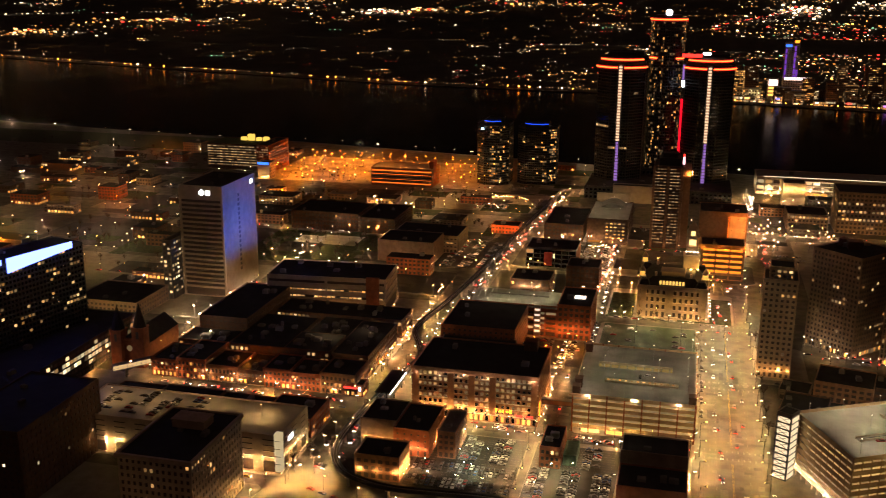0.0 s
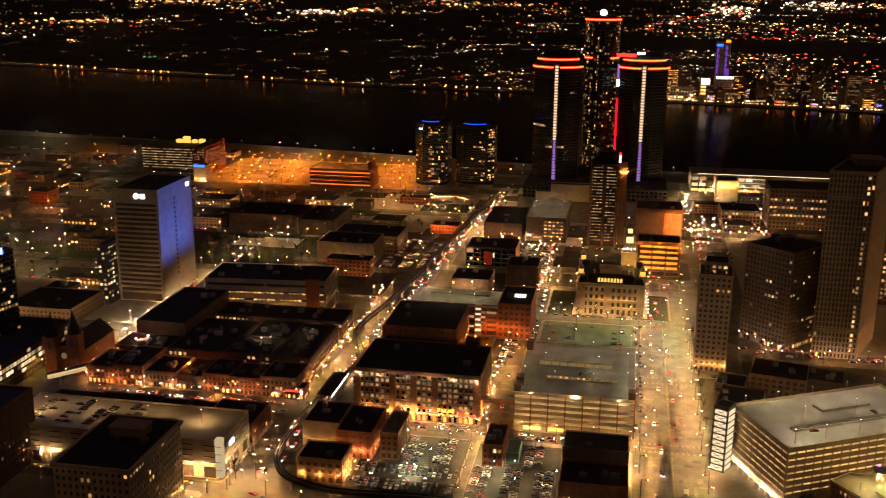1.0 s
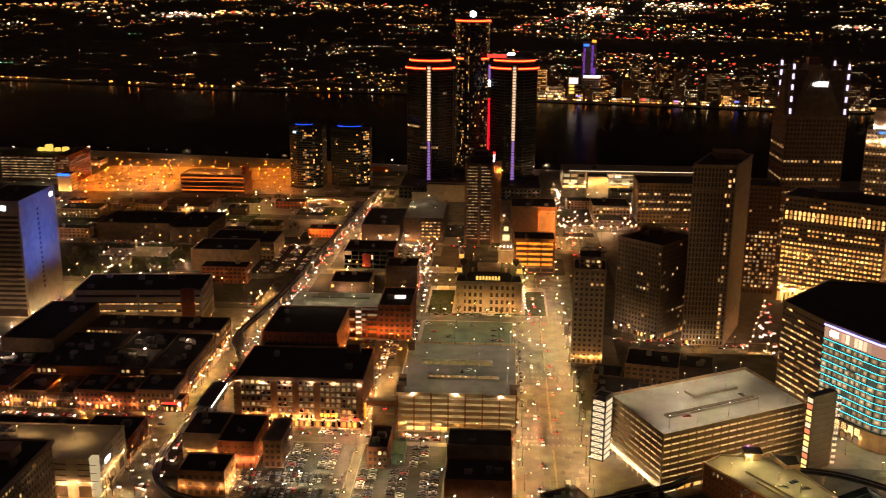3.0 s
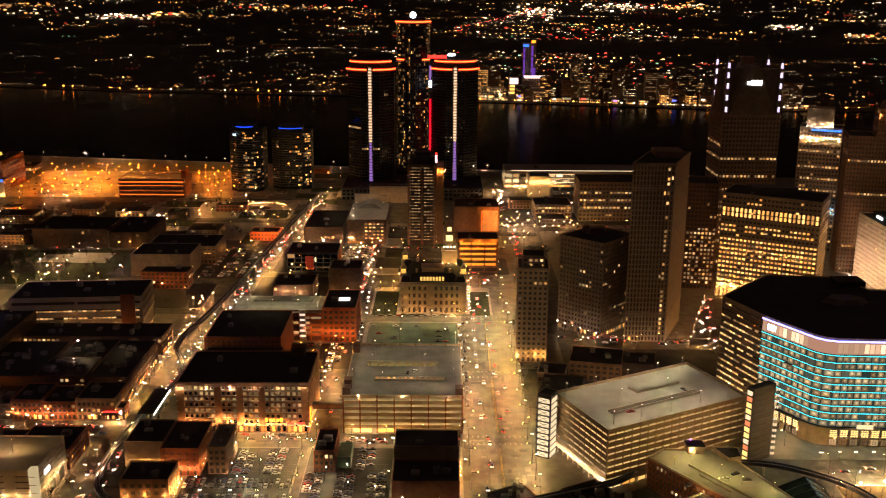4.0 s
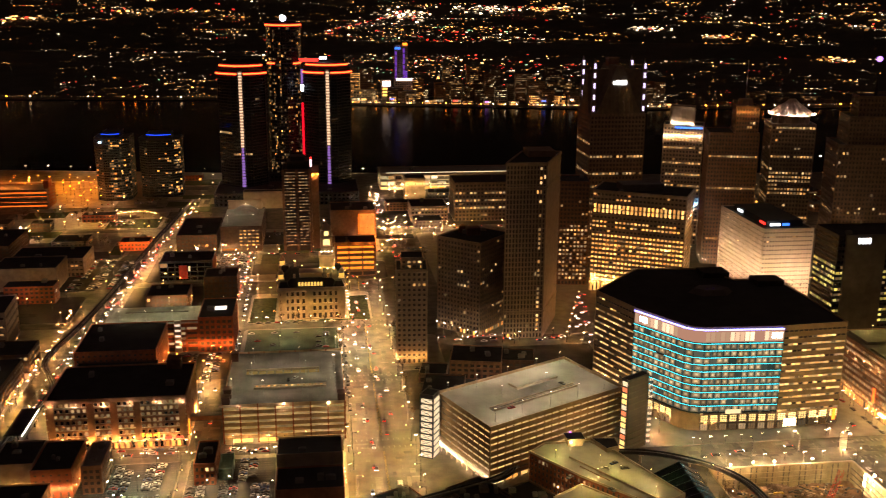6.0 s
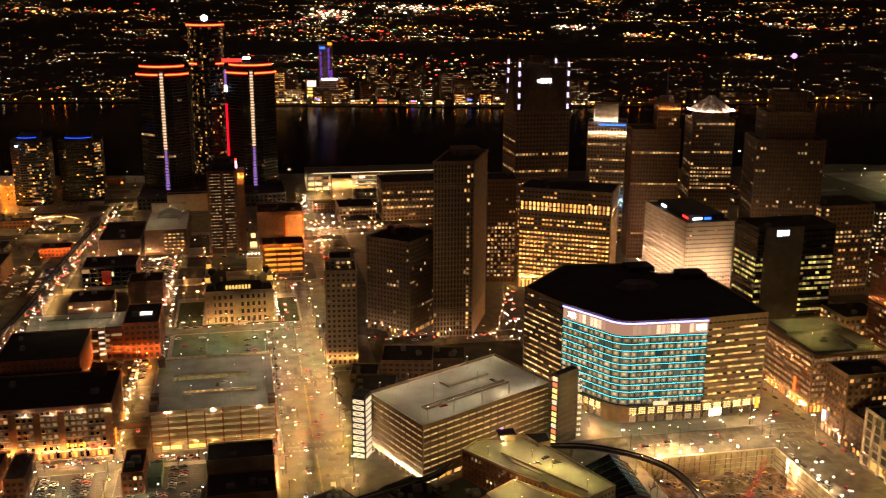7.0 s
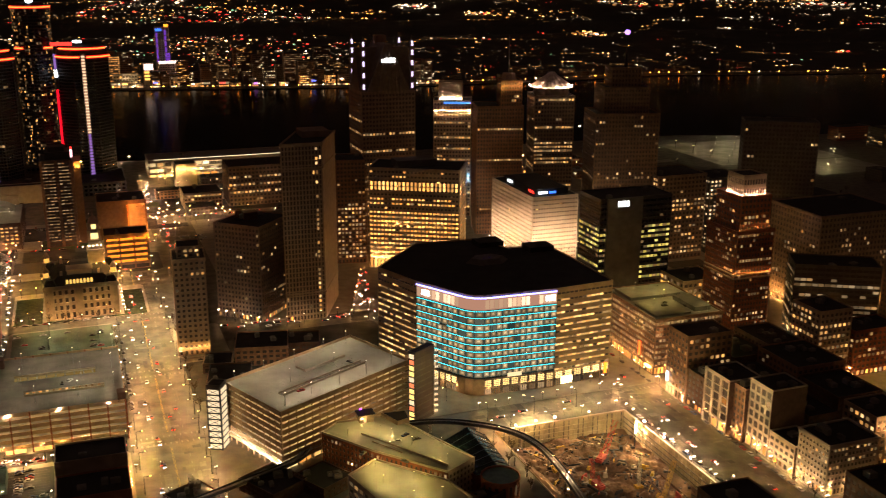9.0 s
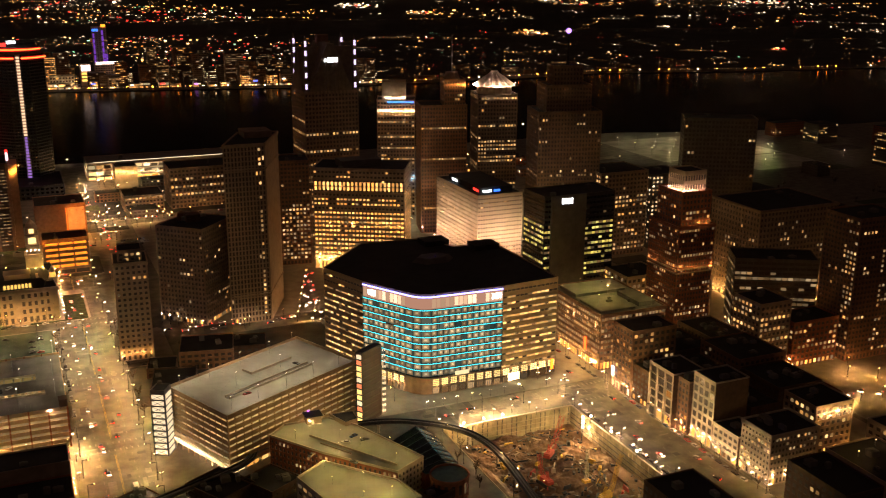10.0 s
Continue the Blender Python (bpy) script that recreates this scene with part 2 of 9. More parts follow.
def building(name, label, poly, h, wall, floor=3.7, bay=3.6, pier=0.4, sill=0.45, lit=0.1, tone="warm", ground=4.5, z0=0.0,
             proud=0.24, cornice=0.0, roof=ROOF, core=GLASS, units=2, parapet=0.9, pick=4, category="building", group="",
             rows=None, blank=(), top=0.0, shop=0.0, shop_tone="gold", strip=False, tier=None, walls=None, mix=0.75, stacks=False):
    """A block on a footprint: walls with real openings, glazing behind them, parapet, plant on the roof, lit panes.
    blank: edges with no windows. rows: lit share by storey from below. strip: a storey is lit as a whole.
    stacks: lit panes gather in upright columns. tier: the thing on which this stands as an upper part."""
    if tier is None:
        cx = sum(p[0] for p in poly) / len(poly)
        cy = sum(p[1] for p in poly) / len(poly)
        root = thing(name, label, category, group, at=pose(cx, cy, 0))
    else:
        root = tier
        cx, cy = root.matrix_basis.translation.x, root.matrix_basis.translation.y
    loc = [(x - cx, y - cy) for x, y in poly]
    k, b0 = len(loc), z0
    part("glazing", Shell().prism(inset(loc, proud), b0, b0 + h - 0.2), core, root)
    nfl = max(1, round((h - ground - top - 0.8) / floor))
    fh = (h - ground - top - 0.8) / nfl
    spots, wmesh = [], {}
    all_walls = Shell()
    for e in range(k):
        a, b = Vector(loc[e]), Vector(loc[(e + 1) % k])
        length = (b - a).length
        if length < 0.8:
            continue
        u = (b - a) / length
        own = walls is not None and e in walls
        sh = Shell() if own else all_walls
        if e in blank:
            wall_grid(sh, a, u, length, [], [], b0, b0 + h, proud)
            if own:
                part("flank_wall", sh, walls[e], root)
            continue
        nb = max(1, round((length - 0.8) / bay))
        bw = (length - 0.8) / nb
        pw = bw * pier
        holes = [(0.4 + i * bw + pw / 2, 0.4 + (i + 1) * bw - pw / 2) for i in range(nb)]
        levels = [(b0 + 0.7, b0 + ground - 1.0)] if ground > 3 else []
        levels += [(b0 + ground + j * fh + fh * sill * 0.5, b0 + ground + (j + 1) * fh - fh * sill * 0.5) for j in range(nfl)]
        wall_grid(sh, a, u, length, holes, levels, b0, b0 + h, proud)
        if own:
            part("flank_wall", sh, walls[e], root)
        ang = math.atan2(u.y, u.x)
        heap = [dice.choice((0.1, 0.25, 0.8, 2.6)) if stacks else 1.0 for _ in holes]
        for j, (za, zb) in enumerate(levels):
            fl = j - (1 if ground > 3 else 0)
            if fl < 0:
                share, tn = shop, shop_tone
            else:
                share, tn = (lit if rows is None else rows[min(fl, len(rows) - 1)]), tone
            run = strip and dice.random() < share
            last, lean = False, dice.choice((0.35, 0.7, 1.0, 1.3, 1.7)) if share < 0.6 else 1.0
            for (s0, s1), pile in zip(holes, heap):
                odds = (share * 0.2 if strip else share) * lean * pile
                on = (run and dice.random() < 0.85) or dice.random() < (min(0.9, odds + 0.32) if last else odds * (0.72 if share < 0.6 else 1.0))
                last = on and share < 0.6
                if on:
                    spots.append((a + u * ((s0 + s1) / 2), (za + zb) / 2, ang, s1 - s0 - 0.06, zb - za - 0.06, u, tn if dice.random() < mix else "dim"))
    if all_walls.v:
        part("wall", all_walls.weld(), wall, root)
    part("roof", Shell().prism(inset(loc, 0.3), b0 + h - 0.2, b0 + h + 0.02), roof, root)
    if cornice:
        cn = Shell()
        outer, n = inset(loc, -cornice), len(loc)
        cn.prism(inset(loc, -cornice * 0.5), b0 + h - 1.6, b0 + h - 0.8, outer)
        cn.prism(outer, b0 + h - 0.78, b0 + h + 0.01)
        part("cornice", cn, wall, root)
    if parapet:
        pp = Shell()
        out_, in_ = inset(loc, -0.03 - cornice * 0.8), inset(loc, 0.4)
        for z in (b0 + h + 0.03, b0 + h + parapet):
            for ring in (out_, in_):
                pp.v += [(x, y, z) for x, y in ring]
        for i in range(k):
            m = (i + 1) % k
            pp.f += [(i, m, 2 * k + m, 2 * k + i), (k + m, k + i, 3 * k + i, 3 * k + m), (2 * k + i, 2 * k + m, 3 * k + m, 3 * k + i)]
        part("parapet", pp, wall, root)
    inner = inset(loc, 3.0)
    xs, ys = [p[0] for p in inner], [p[1] for p in inner]
    if max(xs) - min(xs) > 3 and max(ys) - min(ys) > 3:
        for _ in range(units):
            w, d, hh = dice.uniform(1.5, 5), dice.uniform(1.5, 5), dice.uniform(1.0, 3.0)
            t0, t1 = dice.uniform(0.1, 0.9), dice.uniform(0.1, 0.9)
            ux, uy = min(xs) + t0 * (max(xs) - min(xs)), min(ys) + t1 * (max(ys) - min(ys))
            if not within(ux, uy, inner):
                continue
            s = Shell().box(ux - w / 2, ux + w / 2, uy - d / 2, uy + d / 2, b0 + h, b0 + h + hh)
            s.box(ux - w / 2 + 0.2, ux + w / 2 - 0.2, uy - d / 2 + 0.2, uy + d / 2 - 0.2, b0 + h + hh, b0 + h + hh + 0.3)
            s.disc(ux, uy, min(w, d) * 0.3, b0 + h + hh + 0.3, b0 + h + hh + 0.6, 8)
            part("rooftop_unit", s, ROOF_GREY if dice.random() < 0.4 else CONC_D, root)
    dice.shuffle(spots)
    joined = {}
    for n, (p, z, ang, ww, wh, u, tn) in enumerate(spots):
        q = p + Vector((u.y, -u.x)) * (-proud + 0.06)
        if n < pick:
            key = (round(ww, 2), round(wh, 2), tn)
            if key not in wmesh:
                wmesh[key] = Shell().box(-ww / 2, ww / 2, -0.02, 0.06, -wh / 2, wh / 2).mesh("window", PAIR[tn][0])
            w = part("window", wmesh[key], None, root)
            w.location, w.rotation_euler = (q.x, q.y, z), (0, 0, ang)
        else:
            joined.setdefault(tn, Shell()).obox(q, u, -ww / 2, ww / 2, -0.02, 0.04, z - wh / 2, z + wh / 2)
    for tn, s in joined.items():
        part("lit_glazing", s, PAIR[tn][1], root)["kind"] = "stuff"
    return root


def local(root, x, y):
    t = root.matrix_basis.translation
    return x - t.x, y - t.y


def wall_lamps(root, a, b, n, z, material, out=0.9, r=0.22, ends=0.06, name="wall_lamp", label="", streak=False):
    """Small shaded lamps in a row, turned to the wall, in front of the wall from a to b (world), which stands to the left of that line."""
    a, b = Vector(local(root, *a)), Vector(local(root, *b))
    u = (b - a).normalized()
    q, uu, sh = r * 1.1, (u.x, u.y), Shell()
    sh.obox((0, 0), uu, -q, q, -0.06, -0.02, -q, q)
    nb = len(sh.f)
    sh.obox((0, 0), uu, -q - 0.05, q + 0.05, -0.02, 0.03, -q - 0.05, q + 0.05).obox((0, 0), uu, -0.05, 0.05, -out, 0.0, -q - 0.12, -q - 0.05)
    if streak:
        for sd in (-1, 1):
            sh.obox((0, 0), uu, sd * (q + 0.07) - 0.02, sd * (q + 0.07) + 0.02, -out + 0.02, 0.03, -q - 0.05, q + 0.1)
    me = sh.mesh(name, material)
    me.materials.append(STEEL_D)
    for i in range(nb, len(sh.f)):
        me.polygons[i].material_index = 1
    for i in range(n):
        p = a.lerp(b, ends + (1 - 2 * ends) * (i / max(1, n - 1) if n > 1 else 0.5)) + Vector((u.y, -u.x)) * out
        o = part(name, me, None, root, label)
        o.location = (p.x, p.y, z)


def glow_bar(root, name, a, b, z0, z1, material, out=0.1, thick=0.2, label=""):
    """A glowing strip or sign along the wall from a to b (world)."""
    a, b = Vector(local(root, *a)), Vector(local(root, *b))
    u = (b - a).normalized()
    return part(name, Shell().obox(a, u, 0, (b - a).length, out, out + thick, z0, z1), material, root, label)


def ribbon(pts, z0, z1, d0, d1):
    sh = Shell()
    outer = []
    for dd in (d0, d1):
        for z in (z0, z1):
            ring = []
            for i, p in enumerate(pts):
                a = (pts[i] - pts[i - 1]).normalized() if i else (pts[1] - pts[0]).normalized()
                b = (pts[i + 1] - pts[i]).normalized() if i < len(pts) - 1 else a
                t = (a + b).normalized()
                ring.append((p.x + t.y * dd, p.y - t.x * dd, z))
            outer.append(ring)
    k = len(pts)
    for ring in outer:
        sh.v += ring
    # rings: 0 inner low, 1 inner high, 2 outer low, 3 outer high
    for i in range(k - 1):
        sh.f += [(2 * k + i, 2 * k + i + 1, 3 * k + i + 1, 3 * k + i), (3 * k + i, 3 * k + i + 1, k + i + 1, k + i), (i, i + 1, 2 * k + i + 1, 2 * k + i)]
    for i in (0, k - 1):
        sh.f.append((i, 2 * k + i, 3 * k + i, k + i))
    return sh


def within(x, y, poly):
    inside = False
    for (x0, y0), (x1, y1) in zip(poly, poly[1:] + poly[:1]):
        if (y0 > y) != (y1 > y) and x < (x1 - x0) * (y - y0) / (y1 - y0) + x0:
            inside = not inside
    return inside


DOTS = {"amber": (1.0, 0.55, 0.2), "white": (1.0, 0.76, 0.46), "green": (0.85, 0.95, 0.55), "deep": (1.0, 0.28, 0.04), "yellow": (1.0, 0.7, 0.2)}


def lamp_mesh(sh, nlens, lens, tone):
    """A lamp's glowing part: the first faces are the lens under the head, the rest a weak ball added as the dot that
    shows from above.
    """
    me = sh.mesh("bulb", lens)
    me.materials.append(glow("lamp_dot_" + tone, DOTS[tone], 18, False))
    for i in range(nlens, len(sh.f)):
        me.polygons[i].material_index = 1
    return me


def deck_lamp(root, x, y, z, h, tone, power, name="roof_lamp"):
    """A lamp on a post, shaded above, on a roof or deck; place in the thing's own space."""
    s = Shell().disc(x, y, 0.09, z, z + h, 6)
    s.box(x - 0.3, x + 0.3, y - 0.22, y + 0.22, z + h, z + h + 0.08)
    post = part(name, s, STEEL_L, root)
    s = Shell().box(x - 0.26, x + 0.26, y - 0.18, y + 0.18, z + h - 0.03, z + h - 0.01)
    n = len(s.f)
    s.ball(x, y - 0.26, z + h - 0.02, 0.2, 5, 2)
    part("bulb", lamp_mesh(s, n, glow(f"deck_lens_{tone}_{power}", DOTS[tone], power), tone), None, post, "glowing shaded bulb")


# ---- land, river and streets ----
NEAR_SHORE = [(-2600, 1600), (-1182, 1517), (-876, 1470), (-603, 1446), (-303, 1400), (-122, 1370), (244, 1335), (381, 1310), (854, 1297),
              (1024, 1235), (1334, 1227), (2600, 1150)]
FAR_SHORE = [(-3400, 3000), (-2106, 2680), (-1397, 2480), (-688, 2290), (-214, 2240), (79, 2130), (632, 2010), (1031, 2007), (1283, 2034),
             (1609, 1950), (2031, 1888), (3600, 1700)]
PIT = (204, 286, 352, 469, -11.0)


def shore_y(x):
    for (xa, ya), (xb, yb) in zip(NEAR_SHORE, NEAR_SHORE[1:]):
        if xa <= x <= xb:
            return ya + (yb - ya) * (x - xa) / (xb - xa)
    return 1300


g = Shell()
px0, px1, py0, py1, pz = PIT
west = [(-2600, -400), (px0, -400), (px0, shore_y(px0))] + [p for p in NEAR_SHORE[::-1] if p[0] < px0]
east = [(px1, -400), (2600, -400)] + [p for p in NEAR_SHORE[::-1] if p[0] > px1] + [(px1, shore_y(px1))]
mid = [(px0, py1), (px1, py1), (px1, shore_y(px1)), (244, 1335), (px0, shore_y(px0))]
for poly in (west, east, mid, rect(px0, px1, -400, py0)):
    g.sheet([(x, y, 0.0) for x, y in poly])
for (xa, ya), (xb, yb) in zip(NEAR_SHORE, NEAR_SHORE[1:]):
    g.sheet([(xb, yb, -3), (xa, ya, -3), (xa, ya, 0), (xb, yb, 0)])
single("ground", g, ASPHALT, "worn asphalt city ground running down to the river", "ground", kind="structure")


def far_place(x, y):
    """Level land past 3.8 km is drawn together on to a rise that ends at the skyline."""
    r = math.hypot(x, y)
    if r <= 3800:
        return x, y, 0.0
    q = 3800 + 1100 * (1 - 3800 / r)
    return x * q / r, y * q / r, 253 * (1 - q / r)


fl = Shell()
rings = []
steps = [0.0, 0.02, 0.06, 0.12, 0.2, 0.3, 0.42, 0.55, 0.7, 0.85, 1.0]
shore_fine = []
for (xa, ya), (xb, yb) in zip(FAR_SHORE, FAR_SHORE[1:]):
    for i in range(6):
        shore_fine.append((xa + (xb - xa) * i / 6, ya + (yb - ya) * i / 6))
shore_fine.append(FAR_SHORE[-1])
for s in [None] + steps:
    ring = []
    for x, y in shore_fine:
        if s is None:
            ring.append((x, y, -3.0))
            continue
        r = math.hypot(x, y)
        inv = (1 - s) / r + s / 60000
        k = 1 / inv / r
        ring.append(far_place(x * k, y * k))
    rings.append(ring)
cols = len(shore_fine)
for ring in rings:
    fl.v += ring
for j in range(len(rings) - 1):
    for i in range(cols - 1):
        a = j * cols + i
        fl.f.append((a, a + 1, a + cols + 1, a + cols))
single("far_ground", fl, FARLAND, "dark far bank and plain rising to the skyline", "ground", kind="structure")

WATER = bpy.data.materials.new("river_water")
WATER.use_nodes = True
nt = WATER.node_tree
b = nt.nodes["Principled BSDF"]
b.inputs["Base Color"].default_value = (0.003, 0.003, 0.0035, 1)
b.inputs["Roughness"].default_value = 0.16
b.inputs["IOR"].default_value = 1.06
b.inputs["Specular IOR Level"].default_value = 0.05
tcw = nt.nodes.new("ShaderNodeTexCoord")
wn = nt.nodes.new("ShaderNodeTexNoise")
wn.inputs["Scale"].default_value = 0.12
wn.inputs["Detail"].default_value = 3
bw = nt.nodes.new("ShaderNodeBump")
bw.inputs["Strength"].default_value = 0.2
bw.inputs["Distance"].default_value = 1.0
nt.links.new(tcw.outputs["Object"], wn.inputs["Vector"])
nt.links.new(wn.outputs["Fac"], bw.inputs["Height"])
nt.links.new(bw.outputs[0], b.inputs["Normal"])
single("water", Shell().sheet([(-4000, 1000, -1.6), (4000, 1000, -1.6), (4000, 3400, -1.6), (-4000, 3400, -1.6)]), WATER,
       "wide dark river with faint light streaks", "river", kind="structure")

# city blocks: raised pavements between the streets
BLOCKS = [
    (-440, -348, 300, 424), (-440, -348, 440, 512), (-330, -196, 300, 362), (-330, -200, 366, 428), (-332, -194, 438, 516),
    (-330, -190, 546, 604), (-330, -188, 610, 690), (-330, -188, 692, 740), (-560, -348, 546, 640), (-560, -348, 655, 800), (-330, -190, 755, 820),
    (-330, -186, 836, 925), (-330, -180, 945, 1040), (-620, -348, 820, 925), (-620, -348, 945, 1040), (-330, -165, 1060, 1140),
    (-160, -76, 458, 512), (-156, -76, 529, 600), (-160, -76, 622, 728), (-156, -76, 745, 840), (-150, -76, 856, 940), (-140, -76, 955, 1045),
    (-72, 12, 440, 516), (-57, 13, 529, 617), (-57, 14, 624, 724), (-56, 40, 738, 812), (-60, 60, 850, 905), (-60, 60, 945, 1040),
    (52, 88, 566, 630), (90, 192, 575, 668), (50, 84, 638, 700), (100, 320, 690, 1010), (60, 330, 1040, 1180),
    (326, 430, 300, 640), (330, 620, 660, 1000), (434, 700, 300, 640), (150, 330, 500, 640),
]
pv = thing("pavement", "worn concrete pavements with kerbs round the city blocks", "pavement", kind="structure")
for i, (x0, x1, y0, y1) in enumerate(BLOCKS):
    c = 3.0
    ring = [(x0 + c, y0), (x1 - c, y0), (x1, y0 + c), (x1, y1 - c), (x1 - c, y1), (x0 + c, y1), (x0, y1 - c), (x0, y0 + c)]
    s = Shell().prism(inset(ring, 0.15), -0.02, 0.16 + 0.004 * (i % 5))
    far_off = x1 < -345 or y0 > 740
    part("paving", s, LAND if far_off and i % 3 else GRAVEL if (x0, y0) in ((52, 566), (90, 575)) else CONCRETE, pv)


# ---- buildings of the main grid ----
W, C = CONC_W, CONC_D
blue_t = building("office_tower", "pale concrete office tower with ribbon windows and a blue-lit flank", rect(-391, -353.5, 705, 766), 90, W,
                  floor=3.85, bay=35, pier=0.07, sill=0.42, lit=0.0, ground=8, top=9, blank=(1, 3), proud=1.0, units=2)
glow_bar(blue_t, "sign", (-373, 705), (-369, 705), 84, 86.8, WHITESIGN, label="glowing white sign of plain shapes")
glow_bar(blue_t, "sign", (-371.8, 705), (-370.2, 705), 83.2, 87.6, WHITESIGN, label="glowing white sign of plain shapes")
glow_bar(blue_t, "sign", (-367.6, 705), (-363.8, 705), 83.6, 87.2, WHITESIGN, label="glowing white sign of plain shapes")
glow_bar(blue_t, "sign", (-353.5, 756), (-353.5, 761), 83.6, 86.8, WHITESIGN, label="glowing white sign of plain shapes")
slot = Shell()
for i in range(17):
    slot.obox(local(blue_t, -353.5, 732), (0, 1), 0, 3.2, 0.02, 0.12, 16 + i * 3.85, 18.4 + i * 3.85)
part("stair_window", slot, GLASS, blue_t, "column of small dark windows")["kind"] = "stuff"
for y, z, ty, tz in ((712, 31, 718, 60), (733, 31, 752, 63)):
    ld = bpy.data.lights.new("blue_spot", "SPOT")
    ld.energy, ld.color, ld.spot_size, ld.spot_blend, ld.shadow_soft_size = 85000, (0.06, 0.17, 1.0), radians(74), 0.85, 0.5
    so = new("blue_spotlight", ld)
    so.matrix_world = look((-304, y, z), (-353.5, ty, tz))
    tagged(so, "blue spotlight aimed at the tower flank", "spotlight")
for a, b, tn in ((0.1, 0.35, 8), (0.55, 0.9, 8), (0.15, 0.9, 10), (0.62, 0.8, 3)):
    x0, x1 = -391 + 37 * a, -391 + 37 * b
    z = 17 + tn * 3.85
    glow_bar(blue_t, "window", (x0, 705), (x1, 705), z + 0.9, z + 2.5, W_DIM, out=-0.9, thick=0.06)

casino = building("casino_tower", "dark glass hotel tower with a bright blue-white roof sign", turned(-431, 440, 142, 30, 75), 76, STEEL_D, floor=3.2,
                  bay=2.8, pier=0.3, sill=0.42, lit=0.12, tone="warm", core=GLASS_B, proud=0.15, pick=20)
c75, s75 = math.cos(radians(75)), math.sin(radians(75))
for a, b, za, zb, zc, zd in ((30, 78, 72.0, 77.5, 76.5, 80.0), (82, 133, 70.2, 79.8, 75.0, 79.3)):
    pa, pb_ = local(casino, -431 + a * c75 + 0.25 * s75, 440 + a * s75 - 0.25 * c75), local(casino, -431 + b * c75 + 0.25 * s75, 440 + b * s75 - 0.25 * c75)
    sc_ = Shell()
    for d in (0.0, 0.5):
        sc_.v += [(pa[0] + d * s75, pa[1] - d * c75, za), (pb_[0] + d * s75, pb_[1] - d * c75, zc), (pb_[0] + d * s75, pb_[1] - d * c75, zd), (pa[0] + d * s75, pa[1] - d * c75, zb)]
    sc_.f += [(4, 5, 6, 7), (3, 2, 1, 0), (0, 1, 5, 4), (1, 2, 6, 5), (2, 3, 7, 6), (3, 0, 4, 7)]
    part("sign", sc_, BLUEWHITE, casino, "long tapering glowing blue-white screen")
building("casino_podium", "glazed casino podium with greenish lit floors", rect(-430, -372, 452, 600), 20, STEEL_D, floor=4, bay=4, pier=0.12, sill=0.3, lit=0.65,
         tone="white", strip=True, roof=ROOF)
building("office_block", "dark brick office block with few lit windows", rect(-345, -303, 378, 447), 39.4, BRICK_D, bay=3.6, pier=0.6, sill=0.55, lit=0.03, tone="white")
corn = building("apartment_block", "pale stone block with deep cornice and dark roof", rect(-246, -209, 371.5, 424), 39.4, CONC_W, floor=3.9, bay=2.9,
                pier=0.5, sill=0.45, lit=0.05, cornice=1.2, ground=5, units=2)
# Unseen lamps added for the street light that falls on these two walls.
wall_lamps(corn, (-209, 372), (-209, 423), 7, 5.5, FLOOD, 1.4, 0.2)
wall_lamps(corn, (-245, 371.5), (-210, 371.5), 5, 5.5, FLOOD, 1.4, 0.3)
part("roof_house", Shell().box(-8, 9, 6, 16, 39.4, 43.5).box(-8.4, 9.4, 5.6, 16.4, 43.5, 43.9), STONE, corn)
cg = building("parking_garage", "floodlit pale concrete garage with cars on its roof", rect(-320, -196, 441, 480), 21, W, floor=3.3, bay=12,
              pier=0.45, sill=0.75, lit=0.0, roof=ROOF_LIGHT, units=0, ground=8)
wall_lamps(cg, (-235, 441), (-197, 441), 6, 8.5, SPOTLIT, 0.9, 0.2)
wall_lamps(cg, (-300, 441), (-250, 441), 6, 8.5, SPOTLIT, 0.9, 0.18)
wall_lamps(cg, (-240, 441), (-198, 441), 5, 1.4, FLOOD, 2.0, 0.12, name="floodlight")
wall_lamps(cg, (-196, 443), (-196, 478), 4, 1.4, FLOOD, 2.0, 0.12, name="floodlight")
wall_lamps(cg, (-196, 443), (-196, 478), 7, 8.5, SPOTLIT, 0.9, 0.2)
wall_lamps(cg, (-318, 441), (-290, 441), 5, 6.0, UPLIGHT, 0.9, 0.2, streak=True)
st = Shell()
for i in range(5):
    st.box(-3, 0.6, -0.6, 3.2, 1.5 + i * 4.4, 5.2 + i * 4.4)
o = part("stair_glazing", st, glow("stair_glow", (1.0, 0.75, 0.4), 0.4, False), cg, "stacked lit glass stair")
o.location = (*local(cg, -196, 441), 0)
glow_bar(cg, "sign", (-196, 452), (-196, 458), 14, 16.5, WHITESIGN, label="small glowing white sign")

for x in (-305, -275, -245, -215):
    deck_lamp(cg, *local(cg, x, 462), 21, 7.5, "amber", 3000)
hotel = building("brick_hotel", "red brick warehouse hotel with lit cornice lamps and dark roof", rect(-150.5, -75.4, 530.6, 581), 30, HOTELBRICK, floor=3.5, bay=3.1, pier=0.42,
                 sill=0.42, lit=0.34, tone="dim", mix=1.0, cornice=0.5, shop=0.75, ground=5, pick=14, core=GLASS_B)
for j in range(7):
    part("sill_course", Shell().box(-37.6, 37.6, -25.36, -25.22, 5.55 + 3.46 * j, 5.75 + 3.46 * j), CONC_W, hotel, "thin pale sill course")
for x in (-149.5, -128.5, -116, -103.5, -79.5):
    bays = Shell().box(x - hotel.location.x, x + 3.6 - hotel.location.x, -25.7, -24.9, 5.2, 28.2)
    part("pilaster", bays, HOTELBRICK, hotel)
